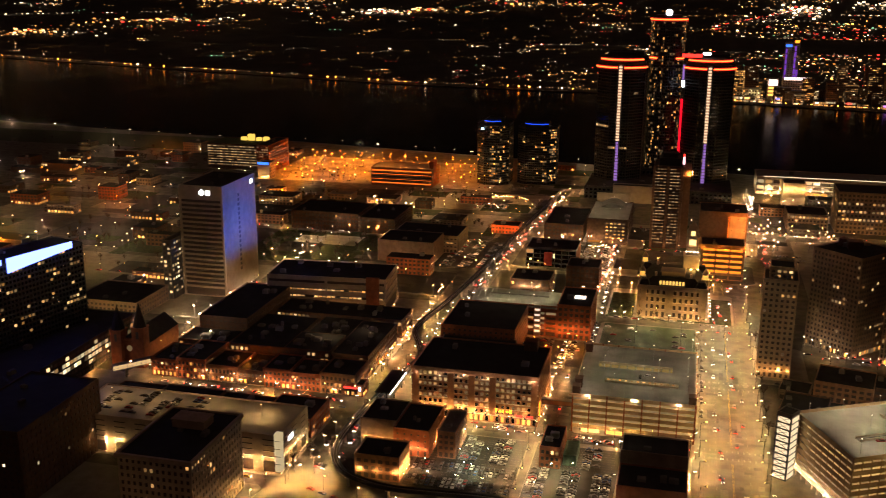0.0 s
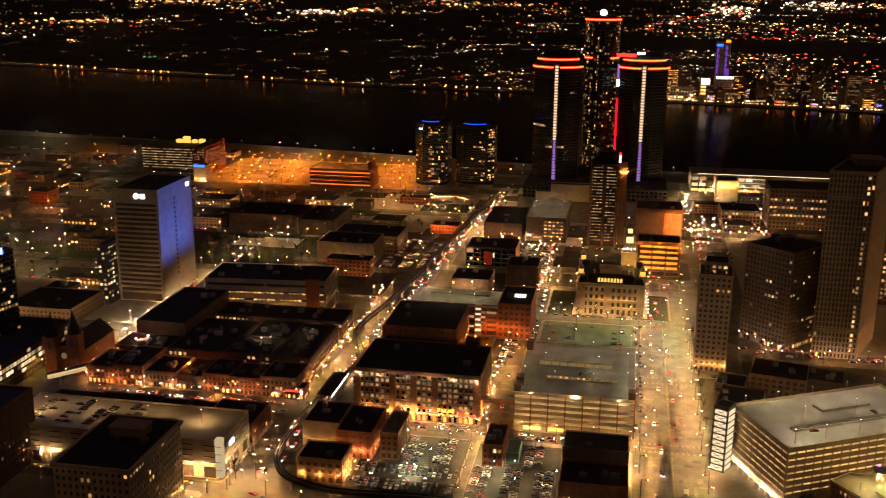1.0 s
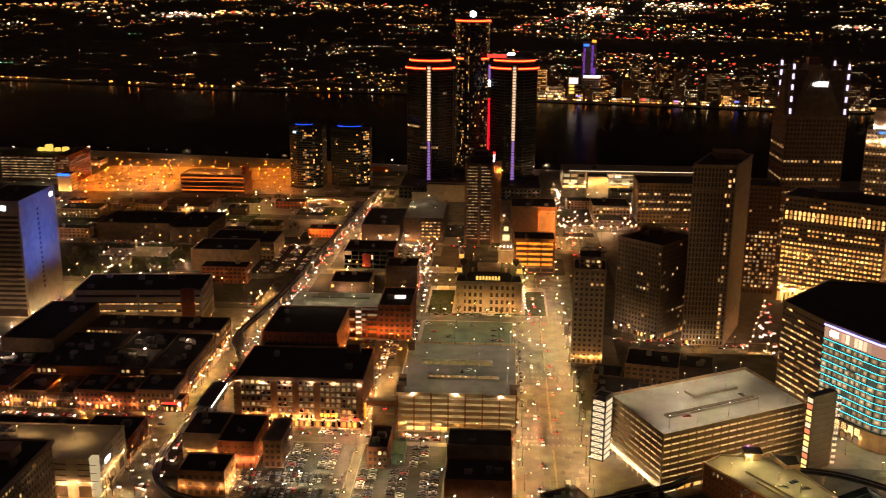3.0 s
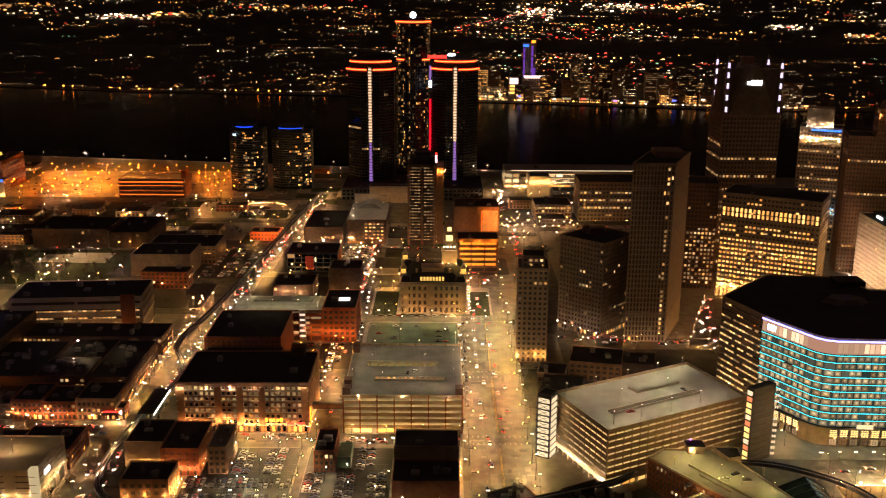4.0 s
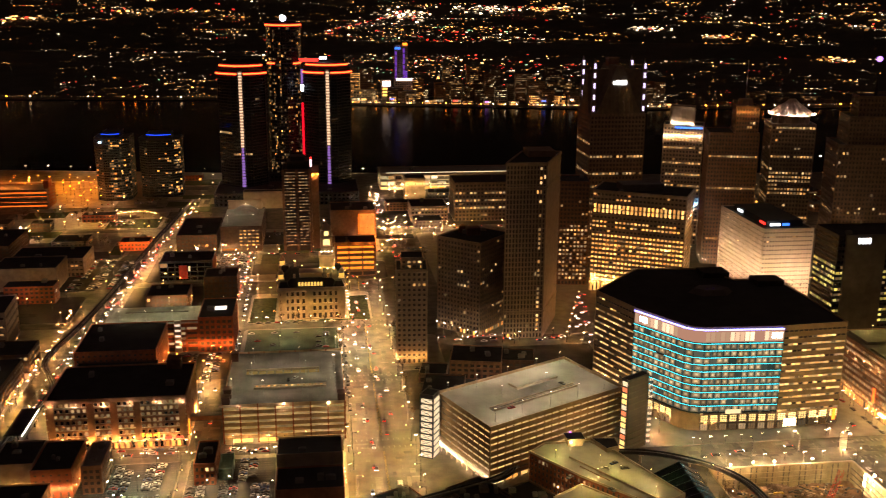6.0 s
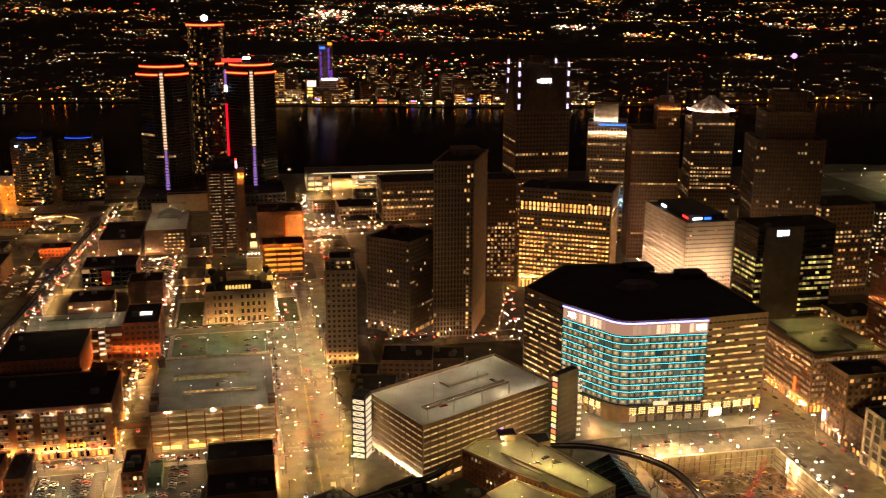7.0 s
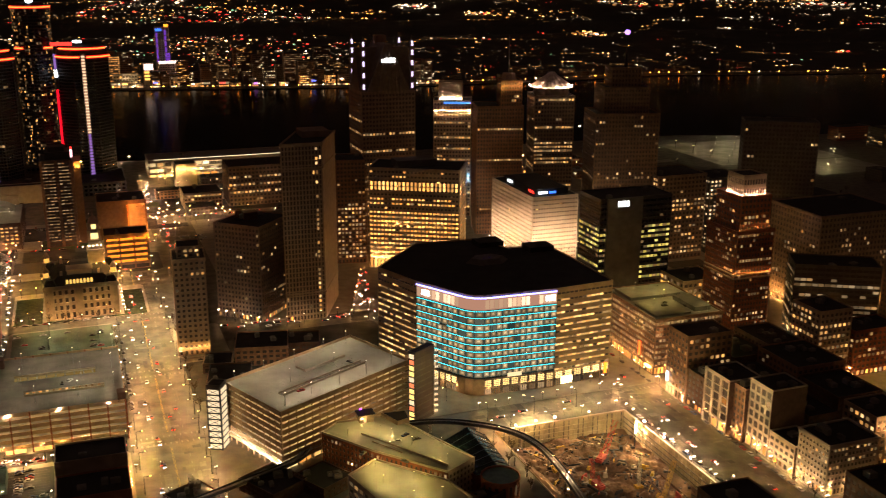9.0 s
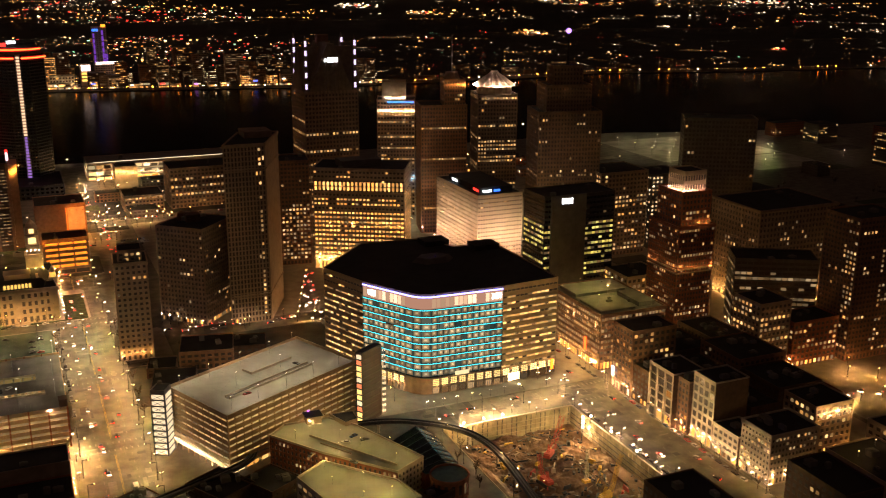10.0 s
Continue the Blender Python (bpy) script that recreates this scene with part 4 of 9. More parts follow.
rb = building("commercial_block", "pale trimmed block with roof lights", rect(352.2, 385, 300, 338), 22, STONE, lit=0.2, units=5)
for x, y in ((-8, 6), (9, 12)):
    deck_lamp(rb, x, y, 22, 3.5, "amber", 500)
ul = building("commercial_block", "stone block lit from below along its cornice", rect(372, 398, 366, 390), 28, STONE, lit=0.25, shop=0.4)
wall_lamps(ul, (372, 366), (398, 366), 6, 23, UPLIGHT, 0.8, 0.18, streak=True)
building("commercial_block", "pale block with bright window columns", rect(394, 432, 318, 352), 24, W, lit=0.25, bay=5)
for i, (x0, x1, y0, y1, h, m) in enumerate(((358, 384, 467, 500, 24, BRICK_D), (386, 412, 470, 506, 27, STONE_D), (348, 372, 425, 464, 22, BRICK_D), (374, 408, 430, 466, 30, BRICK_B),
                                            (352, 372, 392, 422, 20, BRICK_D), (374, 404, 396, 428, 26, BRICK_D), (346, 368, 374, 390, 14, BRICK_D), (408, 421, 396, 432, 16, BRICK))):
    building("commercial_block", "dark-roofed brick block behind the shops", rect(x0, x1, y0, y1), h, m, lit=0.14, pick=4, units=6)
YDECK = glow("deck_yellow_lamp", (1.0, 0.66, 0.2), 5200)
UP = [(106, 469), (126, 440), (137, 427), (153.3, 407.5), (170.7, 417), (151.5, 463.5), (140.4, 478), (116, 478.5)]
sg = building("parking_garage", "low brick garage with a yellow-lit open roof", UP, 16, CONC_W, floor=3.4, bay=2.6, pier=0.5, sill=0.4, lit=0.12, tone="dim", roof=ROOF_LIGHT, units=0, ground=3.2,
              parapet=1.1, walls={0: BRICK, 1: BRICK, 2: BRICK, 7: BRICK})
LOW = [(109, 428), (121, 380), (158, 388), (153.2, 407.2), (136.8, 426.6), (125.8, 439.6)]
sg2 = building("parking_garage", "lower yellow-lit parking deck beside a brick garage", LOW, 12, CONC_W, floor=3.4, bay=5, pier=0.3, sill=0.5, lit=0.4, tone="dim", roof=ROOF_LIGHT, units=0, ground=3.2, parapet=1.1)
for ob, zz, spots in ((sg, 16, ((127.7, 470.4), (139.2, 453.8), (146.2, 441.7), (156.8, 418.8), (118, 462), (160, 436), (134, 440))), (sg2, 12, ((111.8, 431), (123.1, 415.8), (124, 432), (132.3, 396.8), (146, 396), (138, 414)))):
    for x, y in spots:
        deck_lamp(ob, *local(ob, x, y), zz, 4.6, "yellow", 2000)
ua = Vector((155.8 - 125.1, 414 - 461.2)).normalized()
part("ramp_wall", Shell().obox(local(sg, 125.1, 461.2), ua, 0, 56, -0.25, 0.25, 16, 17.2), CONC_W, sg, "long divider wall across the deck")
part("ramp_wall", Shell().obox(local(sg, 128, 451), ua, 0, 20, -0.2, 0.2, 16, 16.9), CONC_W, sg)
bl = Shell()
for k in range(20):
    q = Vector(local(sg, 125.1, 461.2)) + ua * (1 + 2.7 * k)
    bl.obox(q, Vector((-ua.y, ua.x)), 1, 6, -0.06, 0.06, 16.03, 16.04)
    bl.obox(q, Vector((-ua.y, ua.x)), 14, 18.6, -0.06, 0.06, 16.03, 16.04)
part("bay_marking", bl, PAINT, sg)["kind"] = "stuff"
ks = part("stair_house", Shell().box(*[v - o for v, o in zip((127.6, 135.6), (sg.location.x,) * 2)], *[v - sg.location.y for v in (474, 480)], 16, 20.4), STONE, sg, "pale lit stair house")
part("stair_roof", Shell().box(*[v - o for v, o in zip((126.9, 136.3), (sg.location.x,) * 2)], *[v - sg.location.y for v in (473.3, 480.7)], 20.4, 20.8), ROOF, ks)
part("stair_door", Shell().box(*[v - sg.location.x for v in (130, 131.4)], *[v - sg.location.y for v in (473.9, 474.0)], 16.1, 18.3), W_WARM, ks)
part("beacon", Shell().ball(*local(sg, 130, 480), 21.4, 0.45, 6, 3), glow("violet_beacon", (0.45, 0.06, 1.0), 6), ks, "violet lamp on the stair house roof")
part("stair_lamp", Shell().ball(*local(sg, 129, 473.3), 18.8, 0.12, 5, 2), YDECK, ks)
can = building("pavilion", "dark flat-roofed pavilion with a lit side beside a garage deck", [(146, 465), (153.4, 467.3), (154.2, 477.4), (141, 478.5)], 18, STONE, lit=0.0, blank=(0, 1, 2, 3), units=0, ground=3, parapet=0.4)
wall_lamps(can, (146, 465), (153, 467), 2, 14.5, FLOOD, 1.0, 0.14)
TEALG = glass("green_roof_glass", (0.008, 0.026, 0.024), 0.2)
gh = thing("glass_hall", "hall with a dark green pitched glass roof beside the curved track", "hall", at=pose(178, 432, 0))
GP = [(-16, 17), (-8, -19), (11, -19), (13, 20)]
part("wall", Shell().prism(GP, 0, 9), BRICK, gh)
for i in range(7):
    f0, f1 = i / 7, (i + 1) / 7
    L0, L1 = Vector(GP[0]).lerp(Vector(GP[1]), f0), Vector(GP[0]).lerp(Vector(GP[1]), f1)
    R0, R1 = Vector(GP[3]).lerp(Vector(GP[2]), f0), Vector(GP[3]).lerp(Vector(GP[2]), f1)
    C0, C1 = L0.lerp(R0, 0.62), L1.lerp(R1, 0.62)
    za, zb = 16 - 4.5 * f0, 16 - 4.5 * f1
    part("roof_pane", Shell().sheet([(*L0, 9.1), (*L1, 9.1), (*C1, zb), (*C0, za)]).sheet([(L0.x, L0.y, 8.9), (C0.x, C0.y, za - 0.2), (C1.x, C1.y, zb - 0.2), (L1.x, L1.y, 8.9)]), TEALG, gh)
    part("roof_pane", Shell().sheet([(*C0, za), (*C1, zb), (*R1, 9.1), (*R0, 9.1)]).sheet([(C0.x, C0.y, za - 0.2), (R0.x, R0.y, 8.9), (R1.x, R1.y, 8.9), (C1.x, C1.y, zb - 0.2)]), TEALG, gh)
    rib = Shell()
    for p, q, z0_, z1_ in ((L0, C0, 9.1, za), (C0, R0, za, 9.1)):
        n = len(rib.v)
        rib.v += [(p.x, p.y - 0.12, z0_), (q.x, q.y - 0.12, z1_), (q.x, q.y - 0.12, z1_ + 0.25), (p.x, p.y - 0.12, z0_ + 0.25), (p.x, p.y + 0.12, z0_), (q.x, q.y + 0.12, z1_), (q.x, q.y + 0.12, z1_ + 0.25), (p.x, p.y + 0.12, z0_ + 0.25)]
        rib.f += [(n, n + 1, n + 2, n + 3), (n + 3, n + 2, n + 6, n + 7), (n + 5, n + 4, n + 7, n + 6)]
    part("roof_rib", rib, STEEL_D, gh)
part("end_wall", Shell().prism([(-8, -19.3), (11, -19.3), (11, -19), (-8, -19)], 9, 11.4, [(3.4, -19.3), (4.2, -19.3), (4.2, -19), (3.4, -19)]), COPPER, gh)
tur = building("round_turret", "round red brick turret with tall windows and a pale band", [(179 + 9.5 * math.cos(i * math.tau / 16), 404 + 9.5 * math.sin(i * math.tau / 16)) for i in range(16)], 11.5, BRICK, floor=6, bay=3, pier=0.4,
               sill=0.25, lit=0.25, tone="dim", units=0, roof=COPPER, ground=3.2, cornice=0.4)
wall_lamps(tur, (171, 399), (176, 395), 2, 3.5, FLOOD, 1.0, 0.14)
building("shed", "small dark flat-roofed annexe beside a turret", [(160.8, 398), (166, 390), (177, 394), (170, 402)], 8, BRICK_D, lit=0.0, units=1, ground=3)
sb = building("brick_tower", "stepped red brick tower with a floodlit crown", rect(387, 415, 512, 545), 88, BRICK, floor=3.3, bay=2.3, lit=0.28, pier=0.42, shop=0.8, units=0, mix=0.45, cornice=0.5, rows=[0.55, 0.5, 0.42] + [0.3] * 6 + [0.16] * 18)
for z in (8, 57, 59.5):
    part("stone_band", Shell().obox(local(sb, 387, 545), (0, -1), 0, 33, 0, 0.5, z, z + 0.9).obox(local(sb, 387, 512), (1, 0), 0, 28, 0, 0.5, z, z + 0.9), STONE, sb)
# Unseen floods added at the foot in place of ambient street light.
wall_lamps(sb, (387, 512), (415, 512), 5, 3, FLOOD, 4.0, 0.62, name="floodlight")
wall_lamps(sb, (387, 545), (387, 512), 5, 3, FLOOD, 4.0, 0.62, name="floodlight")
wall_lamps(sb, (387, 512), (415, 512), 5, 61, FLOOD, 1.0, 0.16)
wall_lamps(sb, (387, 545), (387, 512), 5, 61, FLOOD, 1.0, 0.16)
wall_lamps(sb, (389.5, 514.5), (412, 514.5), 4, 89.5, FLOOD, 1.2, 0.14)
building("x", "", rect(389.5, 412.5, 514.5, 541), 22, BRICK, floor=3.5, bay=2.8, lit=0.1, z0=88, ground=0, tier=sb, pick=4, units=0)
building("x", "", rect(392, 409, 517, 534), 13, STONE, floor=6, bay=2.0, lit=0.0, z0=110, ground=0, tier=sb, pick=4, units=0)
wall_lamps(sb, (392, 517), (409, 517), 4, 111, glow("crown_flood", (1.0, 0.6, 0.4), 500), 1.3, 0.25)
wall_lamps(sb, (392, 534), (392, 517), 4, 111, MATS["crown_flood"], 1.3, 0.25)
fed = building("federal_building", "large pale stone government block with cornice", rect(502, 576, 569, 625), 75, STONE_D, floor=4, bay=3.4, pier=0.5, lit=0.07, cornice=1.2, shop=0.6, mix=0.5)
# Floods added along two fronts; they supply the street's light.
wall_lamps(fed, (502, 624), (502, 570), 6, 4, FLOOD, 5.0, 0.6, name="floodlight")
wall_lamps(fed, (503, 569), (575, 569), 8, 4, FLOOD, 5.0, 0.6, name="floodlight")
building("office_block", "glass office wing with lit floors", turned(462, 545, 58, 28, -29), 50, C, lit=0.3, strip=True, bay=4, pier=0.1, tone="dim", rows=[0.95, 0.9, 0.9, 0.8, 0.7, 0.5, 0.6, 0.4, 0.5, 0.3, 0.3, 0.1], shop=0.9, shop_tone="white")
building("brick_tower", "brick tower with warm window columns", rect(487, 527, 460, 490), 96, BRICK_B, lit=0.18, floor=3.4, bay=3, rows=[0.3] * 16 + [0.8] * 5 + [0.1] * 4, stacks=True, mix=0.6)
building("office_block", "stone block with small lit windows", rect(421, 446, 469, 495), 45, STONE, lit=0.35)
building("commercial_block", "brick block beside a lit square", rect(447, 484, 466, 488), 30, BRICK, lit=0.3, shop=0.9)
lb = building("office_block", "stone block with large lit windows", rect(393, 425, 576, 606), 35, STONE, lit=0.6, floor=4.5, bay=4, tone="gold", shop=0.9)
# Extra lamps, added to lift the dark facade beside a lit street.
wall_lamps(lb, (393, 576), (425, 576), 5, 6, FLOOD, 1.8, 0.36)
wall_lamps(lb, (393, 606), (393, 576), 5, 6, FLOOD, 1.8, 0.36)
building("office_block", "tan block with lit lower floors", rect(424, 452, 556, 590), 28, STONE, lit=0.5, shop=0.9)

# left of the avenue, further off
rs = building("corner_store", "small brick store washed in red-orange light", rect(-190, -162, 966, 986), 8, BRICK, lit=0.1, ground=4, shop=0.5, units=2)
REDWASH = glow("red_orange_wash", (1.0, 0.2, 0.03), 420)
wall_lamps(rs, (-190, 966), (-162, 966), 4, 6, REDWASH, 2.2, 0.3)
wall_lamps(rs, (-162, 967), (-162, 985), 2, 6, REDWASH, 2.2, 0.3)
mb = building("municipal_building", "long concrete municipal building with lit floors on columns", turned(-309, 684, 93, 43, 5), 29, W, floor=5, bay=46, pier=0.04, sill=0.62, lit=0.0, ground=11,
              proud=0.8, units=5)
c5, s5 = math.cos(radians(5)), math.sin(radians(5))
for z in (13.2, 18.6):
    for i in range(26):
        if dice.random() < 0.8:
            t0 = 3 + i * 3.4
            glow_bar(mb, "window", (-309 + t0 * c5, 684 + t0 * s5), (-309 + (t0 + 2.6) * c5, 684 + (t0 + 2.6) * s5), z, z + 1.1, W_WARM, -0.7, 0.05)
wall_lamps(mb, (-306, 684.3), (-222, 691.6), 9, 6, FLOOD, 2.0, 0.3)
for i in range(12):
    t0 = 4 + i * 7.4
    part("column", Shell().obox(local(mb, -309 + t0 * c5, 684 + t0 * s5), (c5, s5), 0, 1.1, 0.0, 0.7, 0, 11), CONC_W, mb)
part("stair_shaft", Shell().obox(local(mb, -309 + 78 * c5, 684 + 78 * s5), (c5, s5), 0, 10, -1, 1.5, 0, 31), BRICK, mb)
building("theatre", "dark-roofed hall with tan walls", rect(-270, -218, 841, 880), 19, STONE_D, lit=0.0, blank=(0, 1, 3))
building("theatre", "higher dark-roofed stage house with tan walls", rect(-268, -205, 881, 925), 16, STONE_D, lit=0.03, sill=0.7)
building("warehouse", "long dark-roofed brick warehouse", rect(-327, -291, 608, 686), 20, BRICK_D, lit=0.0, sill=0.7)
building("school_building", "long dark brick building with lit entrance", rect(-392, -320, 934, 985), 18, BRICK_D, lit=0.03)
building("school_building", "dark brick wing beside a yard", rect(-319, -282, 934, 1000), 15, BRICK_D, lit=0.03)
gt = building("apartment_tower", "slender dark tower with dim flats and a brick flank", rect(-33, -5.5, 950, 985), 79, BRICK_D, bay=3.0, floor=3.1, lit=0.85, tone="dim", pier=0.22, sill=0.66, pick=20,
              blank=(1,), walls={1: BRICK_B}, proud=0.3, units=0, mix=1.0)
part("flank_wing", Shell().box(13.9, 20.6, -11, 17, 0, 76).box(13.9, 21, -11.4, 17, 76, 77), BRICK_B, gt, "plain brick flank wing")
for x in (-14.05, -1.2, 11.2):
    part("brick_pier", Shell().box(x, x + 2.4, -17.9, -17.45, 0, 79.5), BRICK_B, gt)
part("roof_house", Shell().box(-9, 12.5, -10, 12, 79, 86).box(-6, 8, -6, 8, 86, 90), ROOF, gt)
wall_lamps(gt, (-5.2, 956.5), (1.2, 956.5), 3, 72, glow("flank_amber", (1.0, 0.42, 0.08), 700), 1.6, 0.3)
wall_lamps(gt, (1.3, 957), (1.3, 980), 3, 72, MATS["flank_amber"], 1.6, 0.3)
part("roof_beacon", Shell().box(12.6, 14.4, -6, -4.8, 80, 87), glow("pink_beacon", (1.0, 0.5, 0.55), 2.5), gt, "lit pink-white roof panel")
part("roof_beacon", Shell().box(12.6, 14.4, -6, -4.8, 87.2, 89.5), REDSIGN, gt, "red roof beacon")
oh = building("hotel", "brown brick hall with an orange-lit recess and a column of bulbs", rect(12, 56, 960, 1000), 36, BRICK_B, lit=0.0, blank=(0, 3), units=3)
part("recess_wall", Shell().box(6, 20.6, -20.7, -20.02, 9, 33), STONE, oh, "tall recess washed in orange light")
wall_lamps(oh, (41, 960), (54, 960), 3, 31, deepw, 3.0, 0.2)
wall_lamps(oh, (41, 960), (54, 960), 3, 20, deepw, 3.0, 0.2)
wall_lamps(oh, (41, 960), (54, 960), 3, 10, deepw, 3.0, 0.2)
for k in range(11):
    part("bulb", Shell().ball(5, -21.0, 11 + 2.1 * k, 0.42, 6, 3), ORANGENEON, oh, "round orange bulb")
og = building("hotel", "orange floodlit building with glowing galleries", rect(14, 50, 858, 885), 30, BRICK_B, floor=4.6, bay=11, pier=0.1, sill=0.5, lit=0.0, ground=5, proud=0.6)
for j in range(5):
    glow_bar(og, "gallery_light", (16, 858), (48, 858), 6.4 + j * 4.7, 8.6 + j * 4.7, glow("gallery_glow", (1.0, 0.22, 0.02), 1.1), -0.3, 0.05)
wall_lamps(og, (15, 858), (50, 858), 3, 28, SODIUM_D, 1.5, 0.12)
ml = building("mall", "red-brown brick building with a pale vaulted roof and lit windows", rect(-93, -54, 953, 1034), 24, BRICK_D, lit=0.0, roof=ROOF_LIGHT, tone="white", blank=(0,), walls={0: BRICK_D}, units=0)
for i in range(5):
    for j in range(5):
        part("window", Shell().box(-1.6 + 3.9 * i, 0.7 + 3.9 * i, -40.6, -40.45, 5.8 + 3.5 * j, 7.1 + 3.5 * j), W_WARM if (i * 3 + j) % 4 else W_DIM, ml)
part("shop_band", Shell().box(-18, -2.4, -40.9, -40.45, 1.2, 3.2), W_WARM, ml, "lit white shop front")
vlt = [(-12 + 24 * i / 10, 24.1 + 5.0 * math.sin(math.pi * i / 10)) for i in range(11)]
for k in range(4):
    ya, yb = 12 + 6.5 * k, 18.4 + 6.5 * k
    sh = Shell()
    for (xa, za), (xb, zb) in zip(vlt, vlt[1:]):
        sh.sheet([(xa, ya, za), (xb, ya, zb), (xb, yb, zb), (xa, yb, za)])
    for y in (ya, yb):
        sh.sheet([(x, y, z) for x, z in vlt])
    part("vault_sheet", sh, ROOF_LIGHT, ml, "pale curved roof sheet")
part("rear_block", Shell().box(-18, 16, 38.3, 40.2, 24.1, 33).box(-18.4, 16.4, 38, 40.4, 33, 33.6), STONE, ml, "pale stepped rear wall")
# Lamps added only to make the pale roof lighter.
for x, y in ((-14, -20), (10, -20), (-14, 6), (14, 8), (0, 34)):
    deck_lamp(ml, x, y, 24, 7.5, "white", 1700)
building("mall", "dark-roofed low building beside the street", rect(-135, -97, 955, 1030), 16, BRICK_D, lit=0.05)
rd = building("commercial_block", "low dark glass block with a red door panel", rect(-137, -92, 858, 892), 17, STEEL_D, bay=6, pier=0.08, sill=0.12, lit=0.04, core=GLASS_B, blank=(1,), walls={1: BRICK})
part("door_panel", Shell().box(-6, 1, -17.4, -17.02, 2, 14), surface("red_panel", (0.4, 0.03, 0.025), 0.6), rd, "tall red panel beside the door")
part("lit_sign", Shell().box(2, 3.4, -17.3, -17.02, 9, 13), W_WHITE, rd)
building("commercial_block", "small dark-roofed brick block", rect(-94, -67, 804, 831), 18, BRICK_D, lit=0.03)
sm2 = building("commercial_block", "small dark-roofed block with two wall lamps", rect(-135, -103, 770, 800), 14, BRICK_D, lit=0.02)
wall_lamps(sm2, (-125, 770), (-112, 770), 2, 9, LEDLAMP, 1.0, 0.2)
# Green light on the roof is put into its colour, borrowed from GRASS.
lo = building("apartment_block", "long apartment block with dim lit balconies and a roof coloured green as if lit", rect(-624, -548, 1210, 1262), 33, BRICK_D, floor=3.6, bay=4.2, pier=0.1, sill=0.55, lit=0.92, tone="dim", pick=12, mix=1.0, units=0, roof=GRASS)
# Roof structures glow by themselves in place of golden light falling on them.
for x, w_, h_ in ((-6, 8, 4), (4, 9, 8), (16, 7, 4), (26, 8, 5)):
    part("roof_lantern", Shell().box(x, x + w_, 10, 14, 33, 33 + h_).box(x + 1, x + w_ - 1, 9.6, 14.4, 33 + h_, 33.6 + h_), glow("golden_roof_glow", (1.0, 0.6, 0.1), 0.9), lo, "roof structure with golden light put into its own glow")
building("apartment_block", "orange-lit end wing of a long apartment block", rect(-547.5, -530, 1195, 1262), 36, BRICK, floor=3.1, bay=3.4, lit=0.45, tone="dim", mix=1.0)
bs = building("office_block", "small pale block with a blue roof sign", rect(-530, -514, 1160, 1178), 20, CONC_W, floor=4, bay=4, lit=0.1, units=0, blank=(0,))
glow_bar(bs, "sign", (-530, 1160), (-515, 1160), 18.4, 21.4, BLUESIGN, 0.3, 0.4, "glowing blue roof sign")
wall_lamps(bs, (-529, 1160), (-515, 1160), 3, 3, FLOOD, 2.0, 0.34)
gp = building("parking_garage", "orange-lit parking garage with open decks", rect(-380, -303, 1161, 1199), 22, BRICK_B, floor=4.2, bay=78, pier=0.01, sill=0.5, lit=0.0, units=0, ground=2, proud=0.6, roof=ROOF_LIGHT)
part("stair_house", Shell().box(33, 38.4, -10, 6, 0, 31), BRICK, gp, "tall brick stair tower")
for x in (-28, -12, 4, 20):
    deck_lamp(gp, x, -6, 22, 5, "deep", 3600)
for j in range(4):
    glow_bar(gp, "deck_light", (-379, 1161), (-304, 1161), 3.4 + j * 4.9, 5.2 + j * 4.9, glow("deck_glow", (1.0, 0.15, 0.014), 0.95, False), -0.3, 0.05)
for x0, x1, y0, y1, h, sx in ((-257, -217, 1198, 1238, 74, -237), (-209, -161, 1214, 1246, 70, -185)):
    tt = building("apartment_tower", "dark apartment tower with scattered lit flats and blue roof light", [(x0, y0 + 10), (x0 + 10, y0), (x1 - 10, y0), (x1, y0 + 10), (x1, y1), (x0, y1)], h,
                  STEEL_D, floor=3, bay=2.4, pier=0.25, sill=0.35, core=GLASS_B, lit=0.17, tone="gold", pick=12, units=0, mix=0.4, stacks=True)
    wall_lamps(tt, (x0, y0 + 12), (x0 + 9, y0 + 1), 3, 14, deepw, 2.0, 0.24)
    building("x", "", rect(x0 + 10, x1 - 10, y0 + 6, y1 - 6), 6, STEEL_D, lit=0.1, z0=h, ground=0, tier=tt, units=0)
    arc_ = [Vector(((x1 - x0 - 20) * (i / 10 - 0.5), -(y1 - y0) / 2 + 5.6 - 5 * math.sin(math.pi * i / 10))) for i in range(11)]
    part("roof_canopy", ribbon(arc_, h + 3.2, h + 4.8, -4.0, 0.0), STEEL_D, tt)
    part("roof_light", ribbon(arc_, h + 4.9, h + 5.8, 0.05, 0.6), glow("deep_blue_light", (0.015, 0.07, 1.0), 1.3), tt, "curved blue light along the roof edge")
    if x0 < -220:
        part("sign", Shell().box(-12.6, -9.2, -21.2, -20.8, h - 4.6, h - 2.4), glow("pale_blue_sign", (0.5, 0.8, 1.0), 3), tt, "small pale blue wall sign")
ch = building("convention_hall", "long low hall with a lit white roof beside the river", rect(78, 250, 1234, 1282), 20, W, floor=6, bay=9, pier=0.2, lit=0.55, tone="white", roof=ROOF_LIGHT, shop=0.9)
wall_lamps(ch, (80, 1234), (248, 1234), 10, 7, SPOTLIT, 2.5, 0.5)
for z in (6.5, 11.5, 16.5):
    glow_bar(ch, "deck_light", (110, 1234), (246, 1234), z, z + 0.9, W_WHITE, 0.3, 0.2, "long lit deck strip")
part("roof_light", Shell().box(-78, 80, -20, -18.6, 20.4, 20.9), glow("roof_wash", (1.0, 0.8, 0.48), 0.9), ch, "bright light strip along the roof")
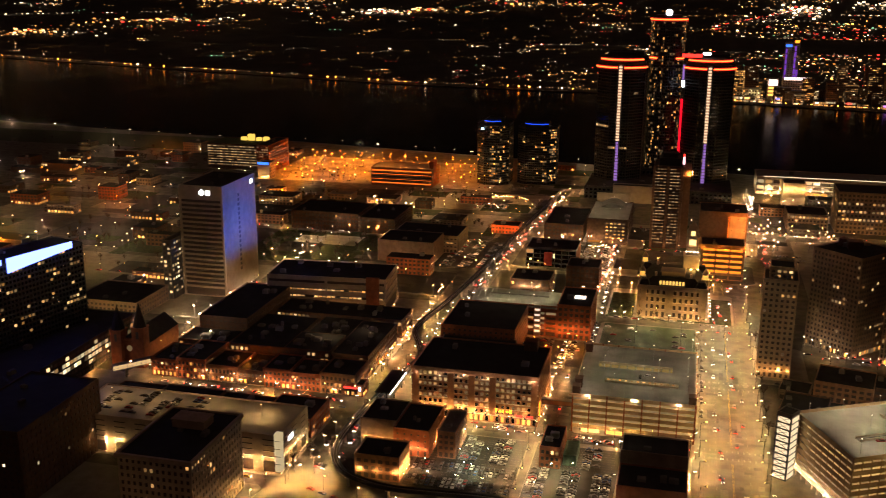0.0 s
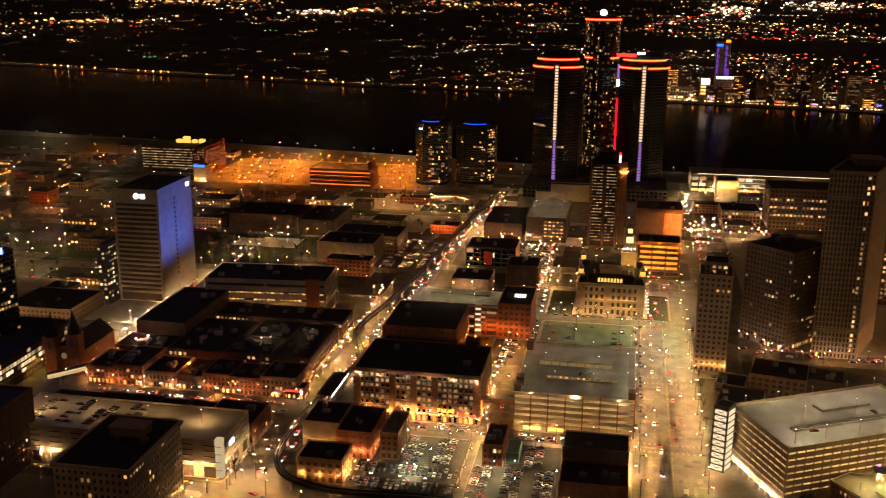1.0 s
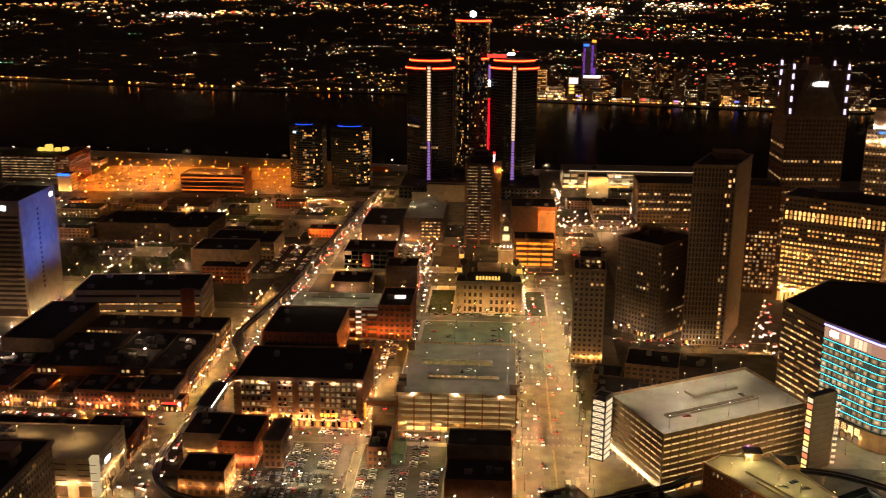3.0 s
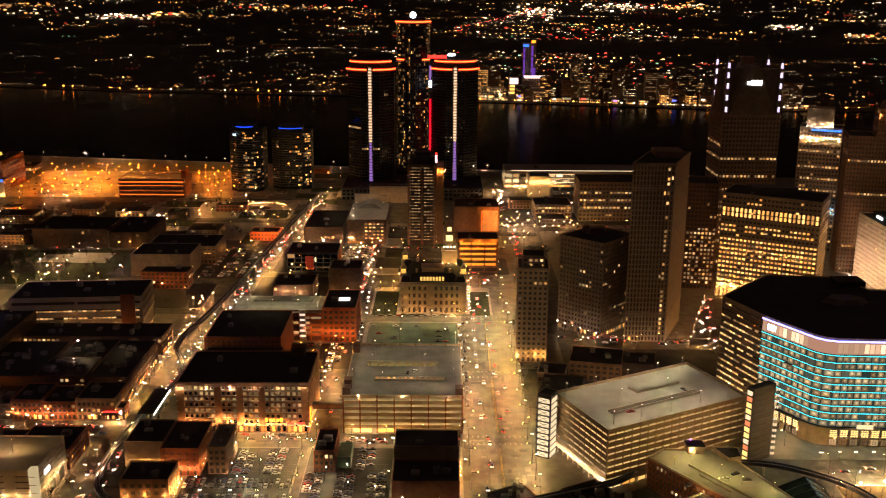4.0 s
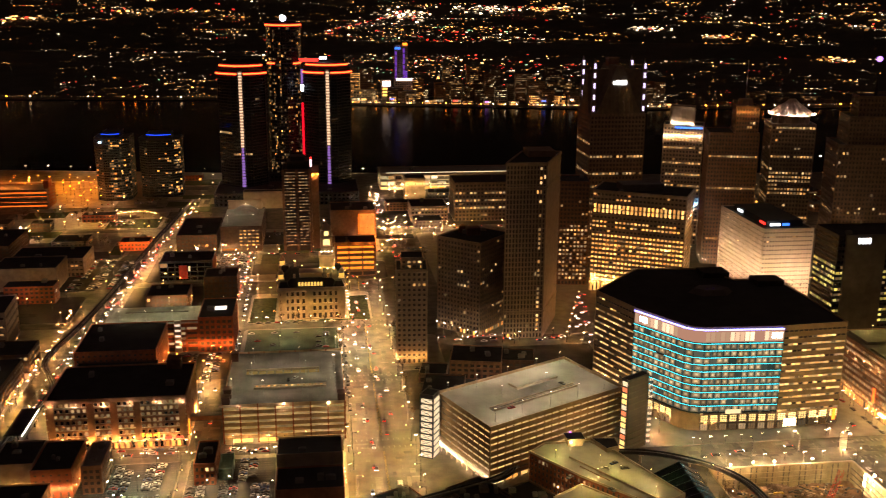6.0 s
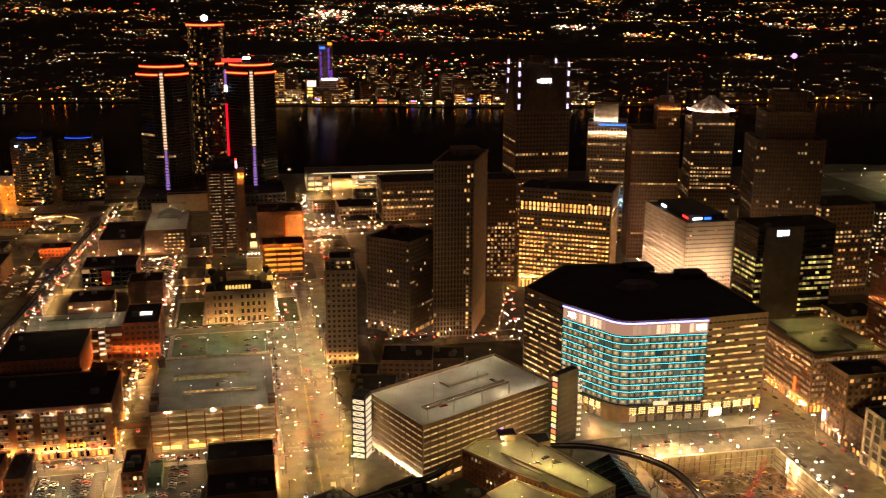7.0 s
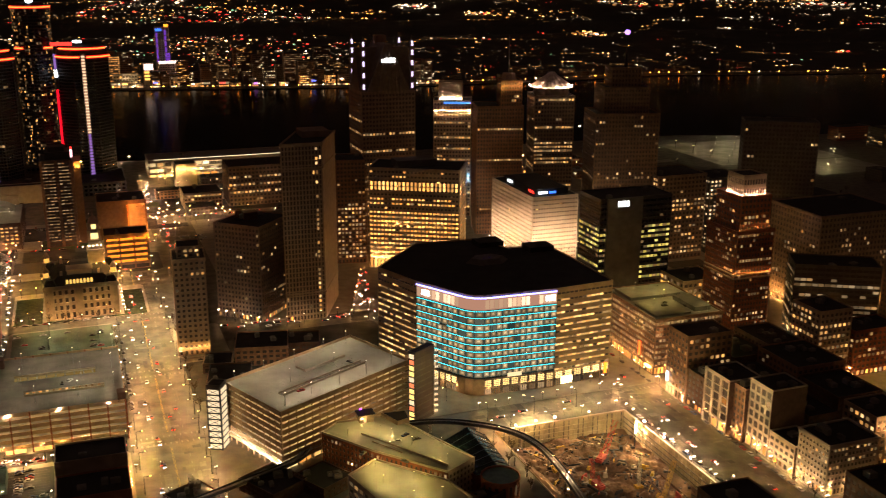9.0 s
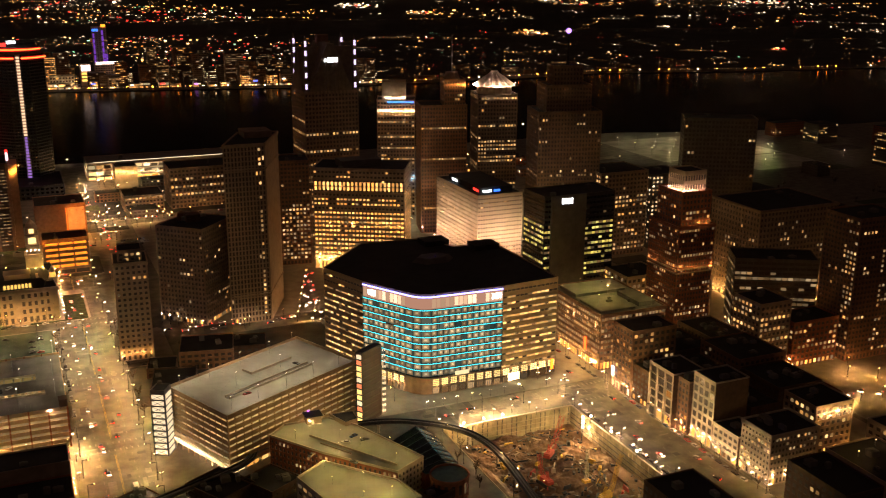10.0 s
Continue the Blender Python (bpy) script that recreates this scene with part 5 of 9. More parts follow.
building("office_block", "broad office block with banded windows", rect(147, 240, 1057, 1102), 42, STONE_D, lit=0.25, strip=True, floor=4, bay=4)
building("office_block", "low stone block with lit windows", rect(100, 140, 1060, 1100), 16, STONE_D, lit=0.3)
lt = building("town_hall", "floodlit pale windowless block beside the river road", rect(103, 127, 1166, 1190), 27, CONC_W, lit=0.0, blank=(0, 1, 3), units=1)
wall_lamps(lt, (105, 1166), (125, 1166), 3, 21, FLOOD, 2.5, 0.5)
single("plaza", Shell().box(118, 160, 1096, 1132, 0.0, 0.24), CONC_W, "pale floodlit forecourt beside the river road", "forecourt", kind="structure")


# ---- open-deck garages ----
def garage(label, poly, h, levels, face, deck, bay=9.0, upstand=1.15, post=None):
    cx = sum(p[0] for p in poly) / len(poly)
    cy = sum(p[1] for p in poly) / len(poly)
    root = thing("parking_garage", label, "parking garage", at=pose(cx, cy, 0))
    loc = [(x - cx, y - cy) for x, y in poly]
    fh = h / levels
    decks = []
    for j in range(1, levels + 1):
        decks.append(part("deck", Shell().prism(inset(loc, 0.25), j * fh - 0.4, j * fh), deck, root))
    part("inner_wall", Shell().prism(inset(loc, 13), 0, h - 0.45), CONC_D, root)
    for e in range(len(loc)):
        a, b = Vector(loc[e]), Vector(loc[(e + 1) % len(loc)])
        length = (b - a).length
        u = (b - a) / length
        for j in range(1, levels + 1):
            z = j * fh
            part("spandrel", Shell().obox(a, u, 0, length, -0.24, 0, z - 0.9, z + upstand), face, root)
            part("tube_light", Shell().obox(a, u, 5, length - 5, -4.6, -4.4, z - 0.62, z - 0.5), TUBE, decks[j - 1])
        n = max(2, round(length / bay))
        for i in range(n + 1):
            s = min(length - 0.7, max(0, i * length / n - 0.35))
            part("column", Shell().obox(a, u, s, s + 0.7, -0.3, 0.12 if post else 0.05, 0, h + upstand), post or face, root)
    return root, loc


gc, gl = garage("brick and concrete parking garage with a grey open top deck", rect(-56, 12.5, 530.8, 614), 22.4, 6, PRECAST, ROOF_GREY, 9.5, 1.3, BRICK)
# Light on the ramps below is put into glowing plates laid on the deck.
LITRAMP = glow("ramp_glow", (1.0, 0.66, 0.22), 0.13, False)
part("ramp_opening", Shell().box(-18, 24, -17.5, -14.5, 22.41, 22.5), LITRAMP, gc, "glowing plate on the deck painted as the lit ramp below")
part("ramp_wall", Shell().box(-18, 24, -14.5, -14.1, 22.4, 23.6), CONC_W, gc)
part("ramp_wall", Shell().box(-18, 24, -17.9, -17.5, 22.4, 23.6), CONC_W, gc)
part("ramp_opening", Shell().box(-24, 20, 5.5, 10.5, 22.41, 22.5), LITRAMP, gc, "glowing plate on the deck painted as the lit ramp below")
for k in range(9):
    part("ramp_beam", Shell().box(-22 + 5 * k, -21.4 + 5 * k, 5.5, 10.5, 22.5, 22.8), CONC_D, gc)
part("ramp_wall", Shell().box(-24, 20, 10.5, 10.9, 22.4, 23.8), CONC_W, gc)
lampbar = Shell()
for i in range(12):
    lampbar.box(-17 + i * 3.4, -15.6 + i * 3.4, -14.58, -14.5, 22.6, 23.4)
part("lit_opening", lampbar, WJ_WARM, gc, "row of lit deck openings")["kind"] = "stuff"
for x, y in ((-34.2, -41.6), (30, -41.6), (-34.2, -30), (-34.2, 28)):
    part("stair_house", Shell().box(x, x + 4.2, y, y + 5.5, 22.4, 27.4).box(x - 0.2, x + 4.4, y - 0.2, y + 5.7, 27.4, 27.8), BRICK_D, gc)
for x in (-31, -9, 22):
    arch = Shell()
    arch.prism([(x - 5 + 10 * i / 10, -41.9 - 0.3) for i in (0, 10)] + [(x + 5, -41.45), (x - 5, -41.45)], 22.3, 23.4)
    part("arched_sign", arch, STONE, gc)
wall_lamps(gc, (-52, 530.8), (8, 530.8), 3, 22.6, MATS["cornice_lamp"], 0.9, 0.28, 0.08)
wall_lamps(gc, (-54, 530.8), (-20, 530.8), 4, 4.2, FLOOD, 1.2, 0.2)
glow_bar(gc, "lit_entrance", (-50, 530.8), (-40, 530.8), 0.5, 3.6, W_GOLD, -0.4, 0.1, "golden lit garage entrance")
glow_bar(gc, "lit_entrance", (-36, 530.8), (-26, 530.8), 0.5, 3.6, W_GOLD, -0.4, 0.1, "golden lit garage entrance")
for x, y in ((-31, 41), (31, 40), (-12, -28), (10, -28), (12, 0), (-20, 0), (-20, 24), (8, 24), (29, -22), (29, 8), (-30, -24)):
    deck_lamp(gc, x, y, 22.4, 10, "white", 1900)
lines = Shell()
for row in (-34, -8, 20, 34):
    for i in range(22):
        lines.box(-30 + i * 2.7, -29.85 + i * 2.7, row, row + 5, 22.405, 22.415)
part("bay_marking", lines, PAINT, gc)["kind"] = "stuff"

WG = [(62.5, 514), (84.2, 464.8), (167.4, 509.8), (145.7, 559)]
wgar, wl_ = garage("brown precast parking garage with a bright grey top deck", WG, 32, 9, PRECAST, ROOF_LIGHT, 5.4, 1.65)
gu = (Vector(WG[2]) - Vector(WG[1])).normalized()
gv = Vector((-gu.y, gu.x))
go = Vector(local(wgar, *WG[1]))


def on_wg(s, d):
    return go + gu * s + gv * d


p0 = on_wg(16, 19)
# The slot's shade is a dark plate; the deck has no hole here.
part("ramp_opening", Shell().obox(p0, gu, 0, 60, -1.6, 1.6, 32.01, 32.08), GLASS, wgar, "dark plate on the deck painted as a shaded ramp slot")
part("ramp_wall", Shell().obox(p0, gu, 0, 60, 1.6, 2.0, 32, 33.2), CONC_W, wgar)
part("ramp_wall", Shell().obox(p0, gu, 0, 60, -2.0, -1.6, 32, 33.2), CONC_W, wgar)
p1 = on_wg(45, 33)
part("ramp_wall", Shell().obox(p1, gu, 0, 30, -0.2, 0.2, 32, 33.4).obox(p1, gu, 0, 0.4, -8, 0, 32, 33.4), CONC_W, wgar)
for s, d in ((8, 6), (26, 6), (46, 6), (66, 6), (86, 6), (8, 48), (28, 48), (50, 48), (72, 48), (90, 48), (30, 28), (62, 28)):
    q = on_wg(s, d)
    deck_lamp(wgar, q.x, q.y, 32, 8.0, "white", 2700)
lines = Shell()
for d in (2.0, 24.0, 30, 47.5):
    for i in range(32):
        q = on_wg(3 + i * 2.8, d)
        lines.obox(q, gv, 0, 5, -0.06, 0.06, 32.005, 32.015)
part("bay_marking", lines, PAINT, wgar)["kind"] = "stuff"


wall_lamps(wgar, WG[0], WG[1], 7, 4, MATS["cornice_lamp"], 1.2, 0.24)
for k in range(5):
    a_ = Vector(WG[1]) + gu * (2 + k * 9.4)
    glow_bar(wgar, "lit_entrance", a_, a_ + gu * 7.6, 0.6, 3.1, W_GOLD if k else W_WHITE, -0.2, 0.1, "lit ground-floor opening")


def stair_tower(label, x, y, w, d, rot, h, lit_edges, colours):
    ob = building("stair_tower", label, turned(x, y, w, d, rot), h, CONC_D, floor=3.5, bay=40, pier=0.05, sill=0.2, lit=0.0, ground=3.4, units=0, parapet=0.5)
    P = turned(x, y, w, d, rot)
    for e in lit_edges:
        a, b = Vector(P[e]), Vector(P[(e + 1) % 4])
        u = (b - a).normalized()
        n = int(h // 3.5)
        for j in range(n):
            m = colours[j % len(colours)]
            glow_bar(ob, "lit_window", a + u * 0.8, b - u * 0.8, 0.8 + j * 3.5, 3.4 + j * 3.5, m, 0.02, 0.06)
    return ob


WHITEP = glow("stair_white", (1.0, 0.74, 0.44), 0.8, False)
AMBERP = glow("stair_amber", (1.0, 0.6, 0.18), 1.2, False)
REDP = glow("stair_red", (1.0, 0.25, 0.1), 0.8, False)
st1 = stair_tower("lit glass stair tower with steel lattice at the garage corner", 52, 503, 8, 9, -30, 37, (0, 1, 3), (WHITEP,))
P1 = turned(52, 503, 8, 9, -30)
for e in (0, 3):
    a_, b_ = Vector((*local(st1, *P1[e]), 0)), Vector((*local(st1, *P1[(e + 1) % 4]), 0))
    uu = (b_ - a_).normalized()
    nn = Vector((uu.y, -uu.x, 0)) * 0.35
    for j in range(10):
        z0, z1 = Vector((0, 0, 0.4 + j * 3.5)), Vector((0, 0, 3.9 + j * 3.5))
        sh = Shell()
        for p, q in ((a_ + nn + z0, b_ + nn + z1), (a_ + nn + z1, b_ + nn + z0)):
            up = Vector((0, 0, 0.1))
            n = len(sh.v)
            sh.v += [tuple(p - up), tuple(q - up), tuple(q + up), tuple(p + up)] + [tuple(w - nn * 0.4) for w in (p - up, q - up, q + up, p + up)]
            sh.f += [(n, n + 1, n + 2, n + 3), (n + 3, n + 2, n + 6, n + 7), (n, n + 4, n + 5, n + 1)]
        part("lattice_brace", sh, STEEL_D, st1)
st2 = stair_tower("dark stair tower with one column of coloured lit panes", 163, 498.5, 5, 17, -58, 43, (0,), (AMBERP, AMBERP, REDP, WHITEP))
dots = Shell()
P = turned(163, 498.5, 5, 17, -58)
for j in range(12):
    for k_ in range(2):
        a = Vector(local(st2, *P[2]))
        dots.obox(a + Vector((0.2 + 1.2 * k_, -0.4)), Vector((1, 0)), 0, 0.7, 0.3, 0.5, 2 + j * 3.4, 3.4 + j * 3.4)
part("light_column", dots, WHITEP, st2, "column of bright white lamps")["kind"] = "stuff"

# ---- headquarters with the turquoise atrium ----
ATR = [(188, 557), (204.5, 528.5), (207.5, 523.5), (211.5, 520), (217, 518), (263, 516)]
HQ = [(174, 594)] + ATR + [(303, 519), (302, 570), (300, 607), (272, 608), (256, 636), (215, 640)]
TAN = surface("tan_precast", (0.42, 0.295, 0.175), 0.85, scale=0.25, vary=0.2, fine=4.0)
campus = building("headquarters_building", "office block with a glowing turquoise glass atrium and black roof", HQ, 63, TAN, floor=4.1, bay=3.1, pier=0.12, sill=0.7,
                  lit=0.62, tone="hq", blank=(1, 2, 3, 4, 5), pick=16, units=0, walls={i: CONC_D for i in (1, 2, 3, 4, 5)}, ground=9,
                  rows=[0.85] * 11 + [0.15, 0.05])
# Interior light is put into the panes' own faint glow.
ATRIUM = glow("atrium_pane_glow", (0.055, 0.085, 0.07), 0.6, False, 0.4, tint=(0.1, 0.1, 0.07))
# Soft light blobs are painted as three stepped glowing plates before the panes.
ATRIUM_BLOBS = [glow("atrium_blob_" + n_, (0.95, 0.6, 0.27), v_, False, 0.4, True, tint=(0.9, 0.68, 0.38), power=1.3) for n_, v_ in (("halo", 0.16), ("wash", 0.27), ("light", 0.5))]
PINKW = glow("terrace_wall_glow", (1.0, 0.5, 0.33), 0.36)
loc = [Vector(local(campus, *p)) for p in ATR]


part("atrium_backing", ribbon(loc, 11, 54.2, 0.02, 0.05), GLASS_B, campus, "dark glass wall of the atrium")
blobs_ = [Shell() for _ in ATRIUM_BLOBS]
bays = [(loc[0], loc[1], 8), (loc[1], loc[2], 1), (loc[2], loc[3], 1), (loc[3], loc[4], 1), (loc[4], loc[5], 12)]
for a, b, n in bays:
    u, bw_ = (b - a).normalized(), (b - a).length / n
    pane_m = Shell().obox((0, 0), u, 0.1, bw_ - 0.1, 0.06, 0.1, 0, 3.7).mesh("pane", ATRIUM)
    for i in range(n):
        p = a.lerp(b, i / n)
        for k in range(10):
            pn = part("pane", pane_m, None, campus)
            pn.location = (p.x, p.y, 11.5 + 4.25 * k)
            if dice.random() < 0.88:
                w_, at_, up_ = dice.uniform(0.75, 1.0), dice.uniform(0.4, 0.6), dice.uniform(-0.3, 0.3)
                for q, (sh_, ww_, hh_) in enumerate(zip(blobs_, (0.92, 0.64, 0.34), (1.55, 1.05, 0.55))):
                    zc = 13.5 + up_ + 4.25 * k
                    s0_, s1_ = max(0.12, bw_ * (at_ - w_ * ww_ / 2)), min(bw_ - 0.12, bw_ * (at_ + w_ * ww_ / 2))
                    sh_.obox(p, u, s0_, s1_, 0.105, 0.12 + 0.02 * q, zc - hh_, zc + hh_)
for sh_, m_ in zip(blobs_, ATRIUM_BLOBS):
    part("ceiling_light", sh_, m_, campus, "stepped glowing plates that paint soft warm light blobs on the atrium")["kind"] = "stuff"
# The storey's lit look is put into this band's own glow.
part("terrace_band", ribbon(loc, 54.4, 61.6, -0.2, 0.06), PINKW, campus, "top storey band with its lit look put into a glow")
part("edge_light", ribbon(loc, 61.7, 62.6, 0.3, 0.8), LEDEDGE, campus, "violet-white light along the roof edge")
for i in range(10):
    z = 53.6 - 4.25 * i
    if i == 3:
        a, b = loc[0], loc[1]
        part("neon_line", ribbon([a, a.lerp(b, 0.55)], z, z + 0.28, 0.3, 0.55), TEAL, campus)
        part("neon_line", ribbon([a.lerp(b, 0.75)] + loc[1:], z, z + 0.28, 0.3, 0.55), TEAL, campus)
    else:
        part("neon_line", ribbon(loc if i < 7 else [loc[0].lerp(loc[1], 0.35)] + loc[1:], z, z + 0.28, 0.3, 0.55), TEAL, campus)
mull = Shell()
for a, b, n in ((loc[0], loc[1], 6), (loc[4], loc[5], 9)):
    u = (b - a).normalized()
    for i in range(n + 1):
        p = a.lerp(b, i / n)
        mull.obox(p, u, -0.08, 0.08, 0.1, 0.28, 11, 54)
part("mullion", mull, STEEL_D, campus)["kind"] = "stuff"
for a, b, n in ((loc[0], loc[1], 11), (loc[4], loc[5], 16)):
    u = (b - a).normalized()
    for i in range(n):
        if dice.random() < 0.9:
            p = a.lerp(b, (i + 0.15) / n)
            part("terrace_window", Shell().obox(p, u, 0, (b - a).length / n * 0.84, 0.08, 0.14, 55.2, 60.6), glow("terrace_window_glow", (1.0, 0.6, 0.36), 0.9, False, 0.6), campus)
for a, b in (((190, 553), (193, 548)), ((256, 516.2), (262, 516))):
    glow_bar(campus, "sign", a, b, 56.5, 60, WHITESIGN, 0.25, 0.2, "glowing white roof sign")
HQWIN = glow("base_window", (1.0, 0.62, 0.22), 1.5, False, 0.3)
part("stone_base", ribbon([loc[0].lerp(loc[1], -0.02)] + loc[1:], 0, 10.6, 0.02, 0.5), STONE_D, campus)
for a, b, n in ((loc[0], loc[1], 7), (loc[4], loc[5], 8), (loc[5], Vector(local(campus, 303, 519)), 6)):
    u = (b - a).normalized()
    for i in range(n):
        p = a.lerp(b, (i + 0.12) / n)
        ln = (b - a).length / n * 0.76
        sw = part("shop_window", Shell().obox(p, u, 0, ln, 0.5, 0.56, 5.4, 9.8), HQWIN, campus)
        mu = Shell()
        for k in range(5):
            mu.obox(p, u, 0, ln, 0.56, 0.66, 5.3 + k * 1.1, 5.52 + k * 1.1)
        for k in range(4):
            mu.obox(p, u, k * (ln - 0.2) / 3, 0.2 + k * (ln - 0.2) / 3, 0.56, 0.7, 5.3, 9.9)
        part("mullion", mu, STEEL_D, sw)
        sw = part("shop_window", Shell().obox(p, u, 0, ln, 0.5, 0.56, 0.6, 4.2), W_DIM, campus)
        mu = Shell()
        for k in range(4):
            mu.obox(p, u, k * (ln - 0.2) / 3, 0.2 + k * (ln - 0.2) / 3, 0.56, 0.7, 0.5, 4.3)
        part("mullion", mu, STEEL_D, sw)
wall_lamps(campus, (188, 557), (205, 527), 7, 5, FLOOD, 1.2, 0.24)
wall_lamps(campus, (216, 518), (300, 519), 17, 5, FLOOD, 1.2, 0.27)
wall_lamps(campus, (174, 594), (188, 557), 7, 5, FLOOD, 1.2, 0.2)
glow_bar(campus, "sign", (232, 516.8), (241, 516.4), 10.9, 13.4, W_WHITE, 0.6, 0.3, "pale lit canopy sign")
glow_bar(campus, "entrance_light", (268, 516.3), (276, 517), 1, 6, glow("entrance_glow", (1.0, 0.78, 0.4), 5), 0.3, 0.3, "bright lit entrance")
glow_bar(campus, "sign", (299, 518.9), (301, 519), 3, 10, ORANGENEON, 0.6, 0.5, "tall orange neon sign")
cx, cy = local(campus, 246, 585)
hexo = [(cx + 15 * math.cos(i * math.tau / 6), cy + 10 * math.sin(i * math.tau / 6)) for i in range(6)]
part("roof_skylight", Shell().prism(hexo, 63.02, 66.0, [(cx + 11 * math.cos(i * math.tau / 6), cy + 7 * math.sin(i * math.tau / 6)) for i in range(6)]), CONC_D, campus)
part("skylight_light", Shell().disc(cx, cy, 1.8, 65.5, 65.65, 6).ball(cx + 1, cy - 2, 65.9, 0.5, 5, 2).ball(cx - 3, cy - 2.4, 65.9, 0.4, 5, 2), glow("skylight_violet", (0.12, 0.06, 0.5), 0.25), campus, "dim violet skylight")
for x, y in ((262, 622), (290, 600)):
    lx, ly = local(campus, x, y)
    part("roof_house", Shell().box(lx - 9, lx + 9, ly - 7, ly + 7, 63, 66.5), ROOF, campus)

# ---- riverside cluster: five dark glass towers ----
ctr = (-36, 1258)
rc = building("riverside_tower", "tallest round dark glass tower with a red roof band", [(ctr[0] + 21 * math.cos((i + .5) * math.tau / 20), ctr[1] + 21 * math.sin((i + .5) * math.tau / 20)) for i in range(20)],
              200, STEEL_D, floor=3.6, bay=2.2, pier=0.5, sill=0.3, lit=0.3, core=GLASS_B, pick=20, units=0, tone="gold", mix=0.35, stacks=True)
part("roof_drum", Shell().disc(0, 0, 15, 200, 206, 20), STEEL_D, rc)
part("roof_rim", Shell().disc(0, 0, 21.6, 200.2, 202.2, 20), STEEL_D, rc)
part("roof_sign", Shell().ball(0, -14.5, 209, 4.0, 10, 5), WHITESIGN, rc, "round glowing white sign")
HOTBAND = glow("hot_orange_core", (1.0, 0.15, 0.025), 3.2)
REDFRINGE = glow("red_fringe", (1.0, 0.02, 0.012), 1.1)


def band_arc(root, name, r, a0, a1, z, label):
    """A curved neon band: a hot core between two red tubes."""
    pts = [Vector((r * math.cos(radians(a0 + (a1 - a0) * i / 14)), r * math.sin(radians(a0 + (a1 - a0) * i / 14)))) for i in range(15)]
    core = part(name, ribbon(pts, z, z + 1.3, 0.2, 0.8), HOTBAND, root, label)
    part("red_tube", ribbon(pts, z - 0.9, z - 0.05, 0.1, 0.5), REDFRINGE, core)
    part("red_tube", ribbon(pts, z + 1.35, z + 2.2, 0.1, 0.5), REDFRINGE, core)


band_arc(rc, "roof_band", 21.8, 195, 345, 200.4, "curved glowing orange-red band")
for a0, a1 in ((205, 240), (300, 335)):
    band_arc(rc, "belt", 21.6, a0, a1, 155.5, "short curved red light belt")
for tx, ty, face in ((-86, 1200, 1), (15, 1210, 1), (-88, 1316, 0), (16, 1316, 0)):
    yc = ty + 30 if face else ty
    octo = [(tx + 30 * math.cos((i + .5) * math.tau / 8), yc + 30 * math.sin((i + .5) * math.tau / 8)) for i in range(8)]
    rt = building("riverside_tower", "dark glass tower with a lit lift shaft and red roof bands", octo, 152, STEEL_D, floor=3.6, bay=3.0, pier=0.2, sill=0.3, lit=0.012, core=GLASS_B, pick=12 if face else 2,
                  units=0, strip=True)
    building("x", "", [(tx + 24 * math.cos((i + .5) * math.tau / 8), yc + 24 * math.sin((i + .5) * math.tau / 8)) for i in range(8)], 5, STEEL_D, lit=0, z0=152, ground=0, tier=rt, units=0)
    if not face:
        continue
    if face:
        band_arc(rt, "roof_band", 27, 205, 335, 155.4, "curved glowing orange-red roof band")
        band_arc(rt, "roof_band", 31, 200, 263, 146.6, "curved glowing orange-red roof band")
        band_arc(rt, "roof_band", 31, 277, 340, 146.6, "curved glowing orange-red roof band")
        part("lift_shaft", Shell().box(-2.9, 2.9, -31.5, -27.5, 0, 151), surface("shaft_panel", (0.14, 0.12, 0.11), 0.5), rt)
        for j in range(26):
            part("shaft_light", Shell().box(-1.9, 1.9, -31.75, -31.52, 62 + j * 3.4, 63.7 + j * 3.4), PALEWARM, rt)
        part("shaft_glow", Shell().box(-1.5, 1.5, -31.6, -31.51, 61.6, 150), glow("shaft_wash", (1.0, 0.5, 0.3), 0.32), rt, "pale pink glowing lift shaft glass")
        for j in range(16):
            q = 1.3 + 0.05 * (16 - j)
            part("shaft_light", Shell().box(-q, q, -31.75, -31.52, 7 + j * 3.4, 9.6 + j * 3.4), VIOLET, rt, "violet-lit lift shaft panel")
    if tx > 0 and face:
        part("red_strip", Shell().box(-31.2, -28.9, -12, -9, 46, 110), glow("deep_red_strip", (1.0, 0.006, 0.02), 1.2), rt, "tall red light strip")
        part("white_strip", Shell().box(-31.5, -28.5, -12, -9, 124, 132), WHITESIGN, rt)
        part("blue_strip", Shell().box(-31.2, -28.8, -12, -9, 133, 150), VIOLET, rt)
        part("roof_beacon", Shell().box(-33, -10, -2, 0, 158, 162), REDSIGN, rt, "bright red roof sign")
        part("roof_beacon", Shell().box(-9, 0, -2, 0, 161, 164), WHITESIGN, rt, "bright white roof sign")
building("riverside_podium", "low dark podium in front of the towers", rect(-118, 48, 1156, 1234), 14, STEEL_D, floor=5, bay=5, lit=0.02, core=GLASS_B, strip=True, units=8)
cw = building("podium_wing", "cream floodlit wall before the dark towers", rect(-84, -36, 1142, 1155), 19, CONC_W, lit=0.0, blank=(0, 1, 3), units=0)
wall_lamps(cw, (-82, 1142), (-40, 1142), 3, 2.0, FLOOD, 3.0, 0.16, name="floodlight")
building("riverside_podium", "low dark podium between the towers", rect(-112, 42, 1236, 1290), 22, STEEL_D, floor=5, bay=5, lit=0.05, core=GLASS_B, strip=True)

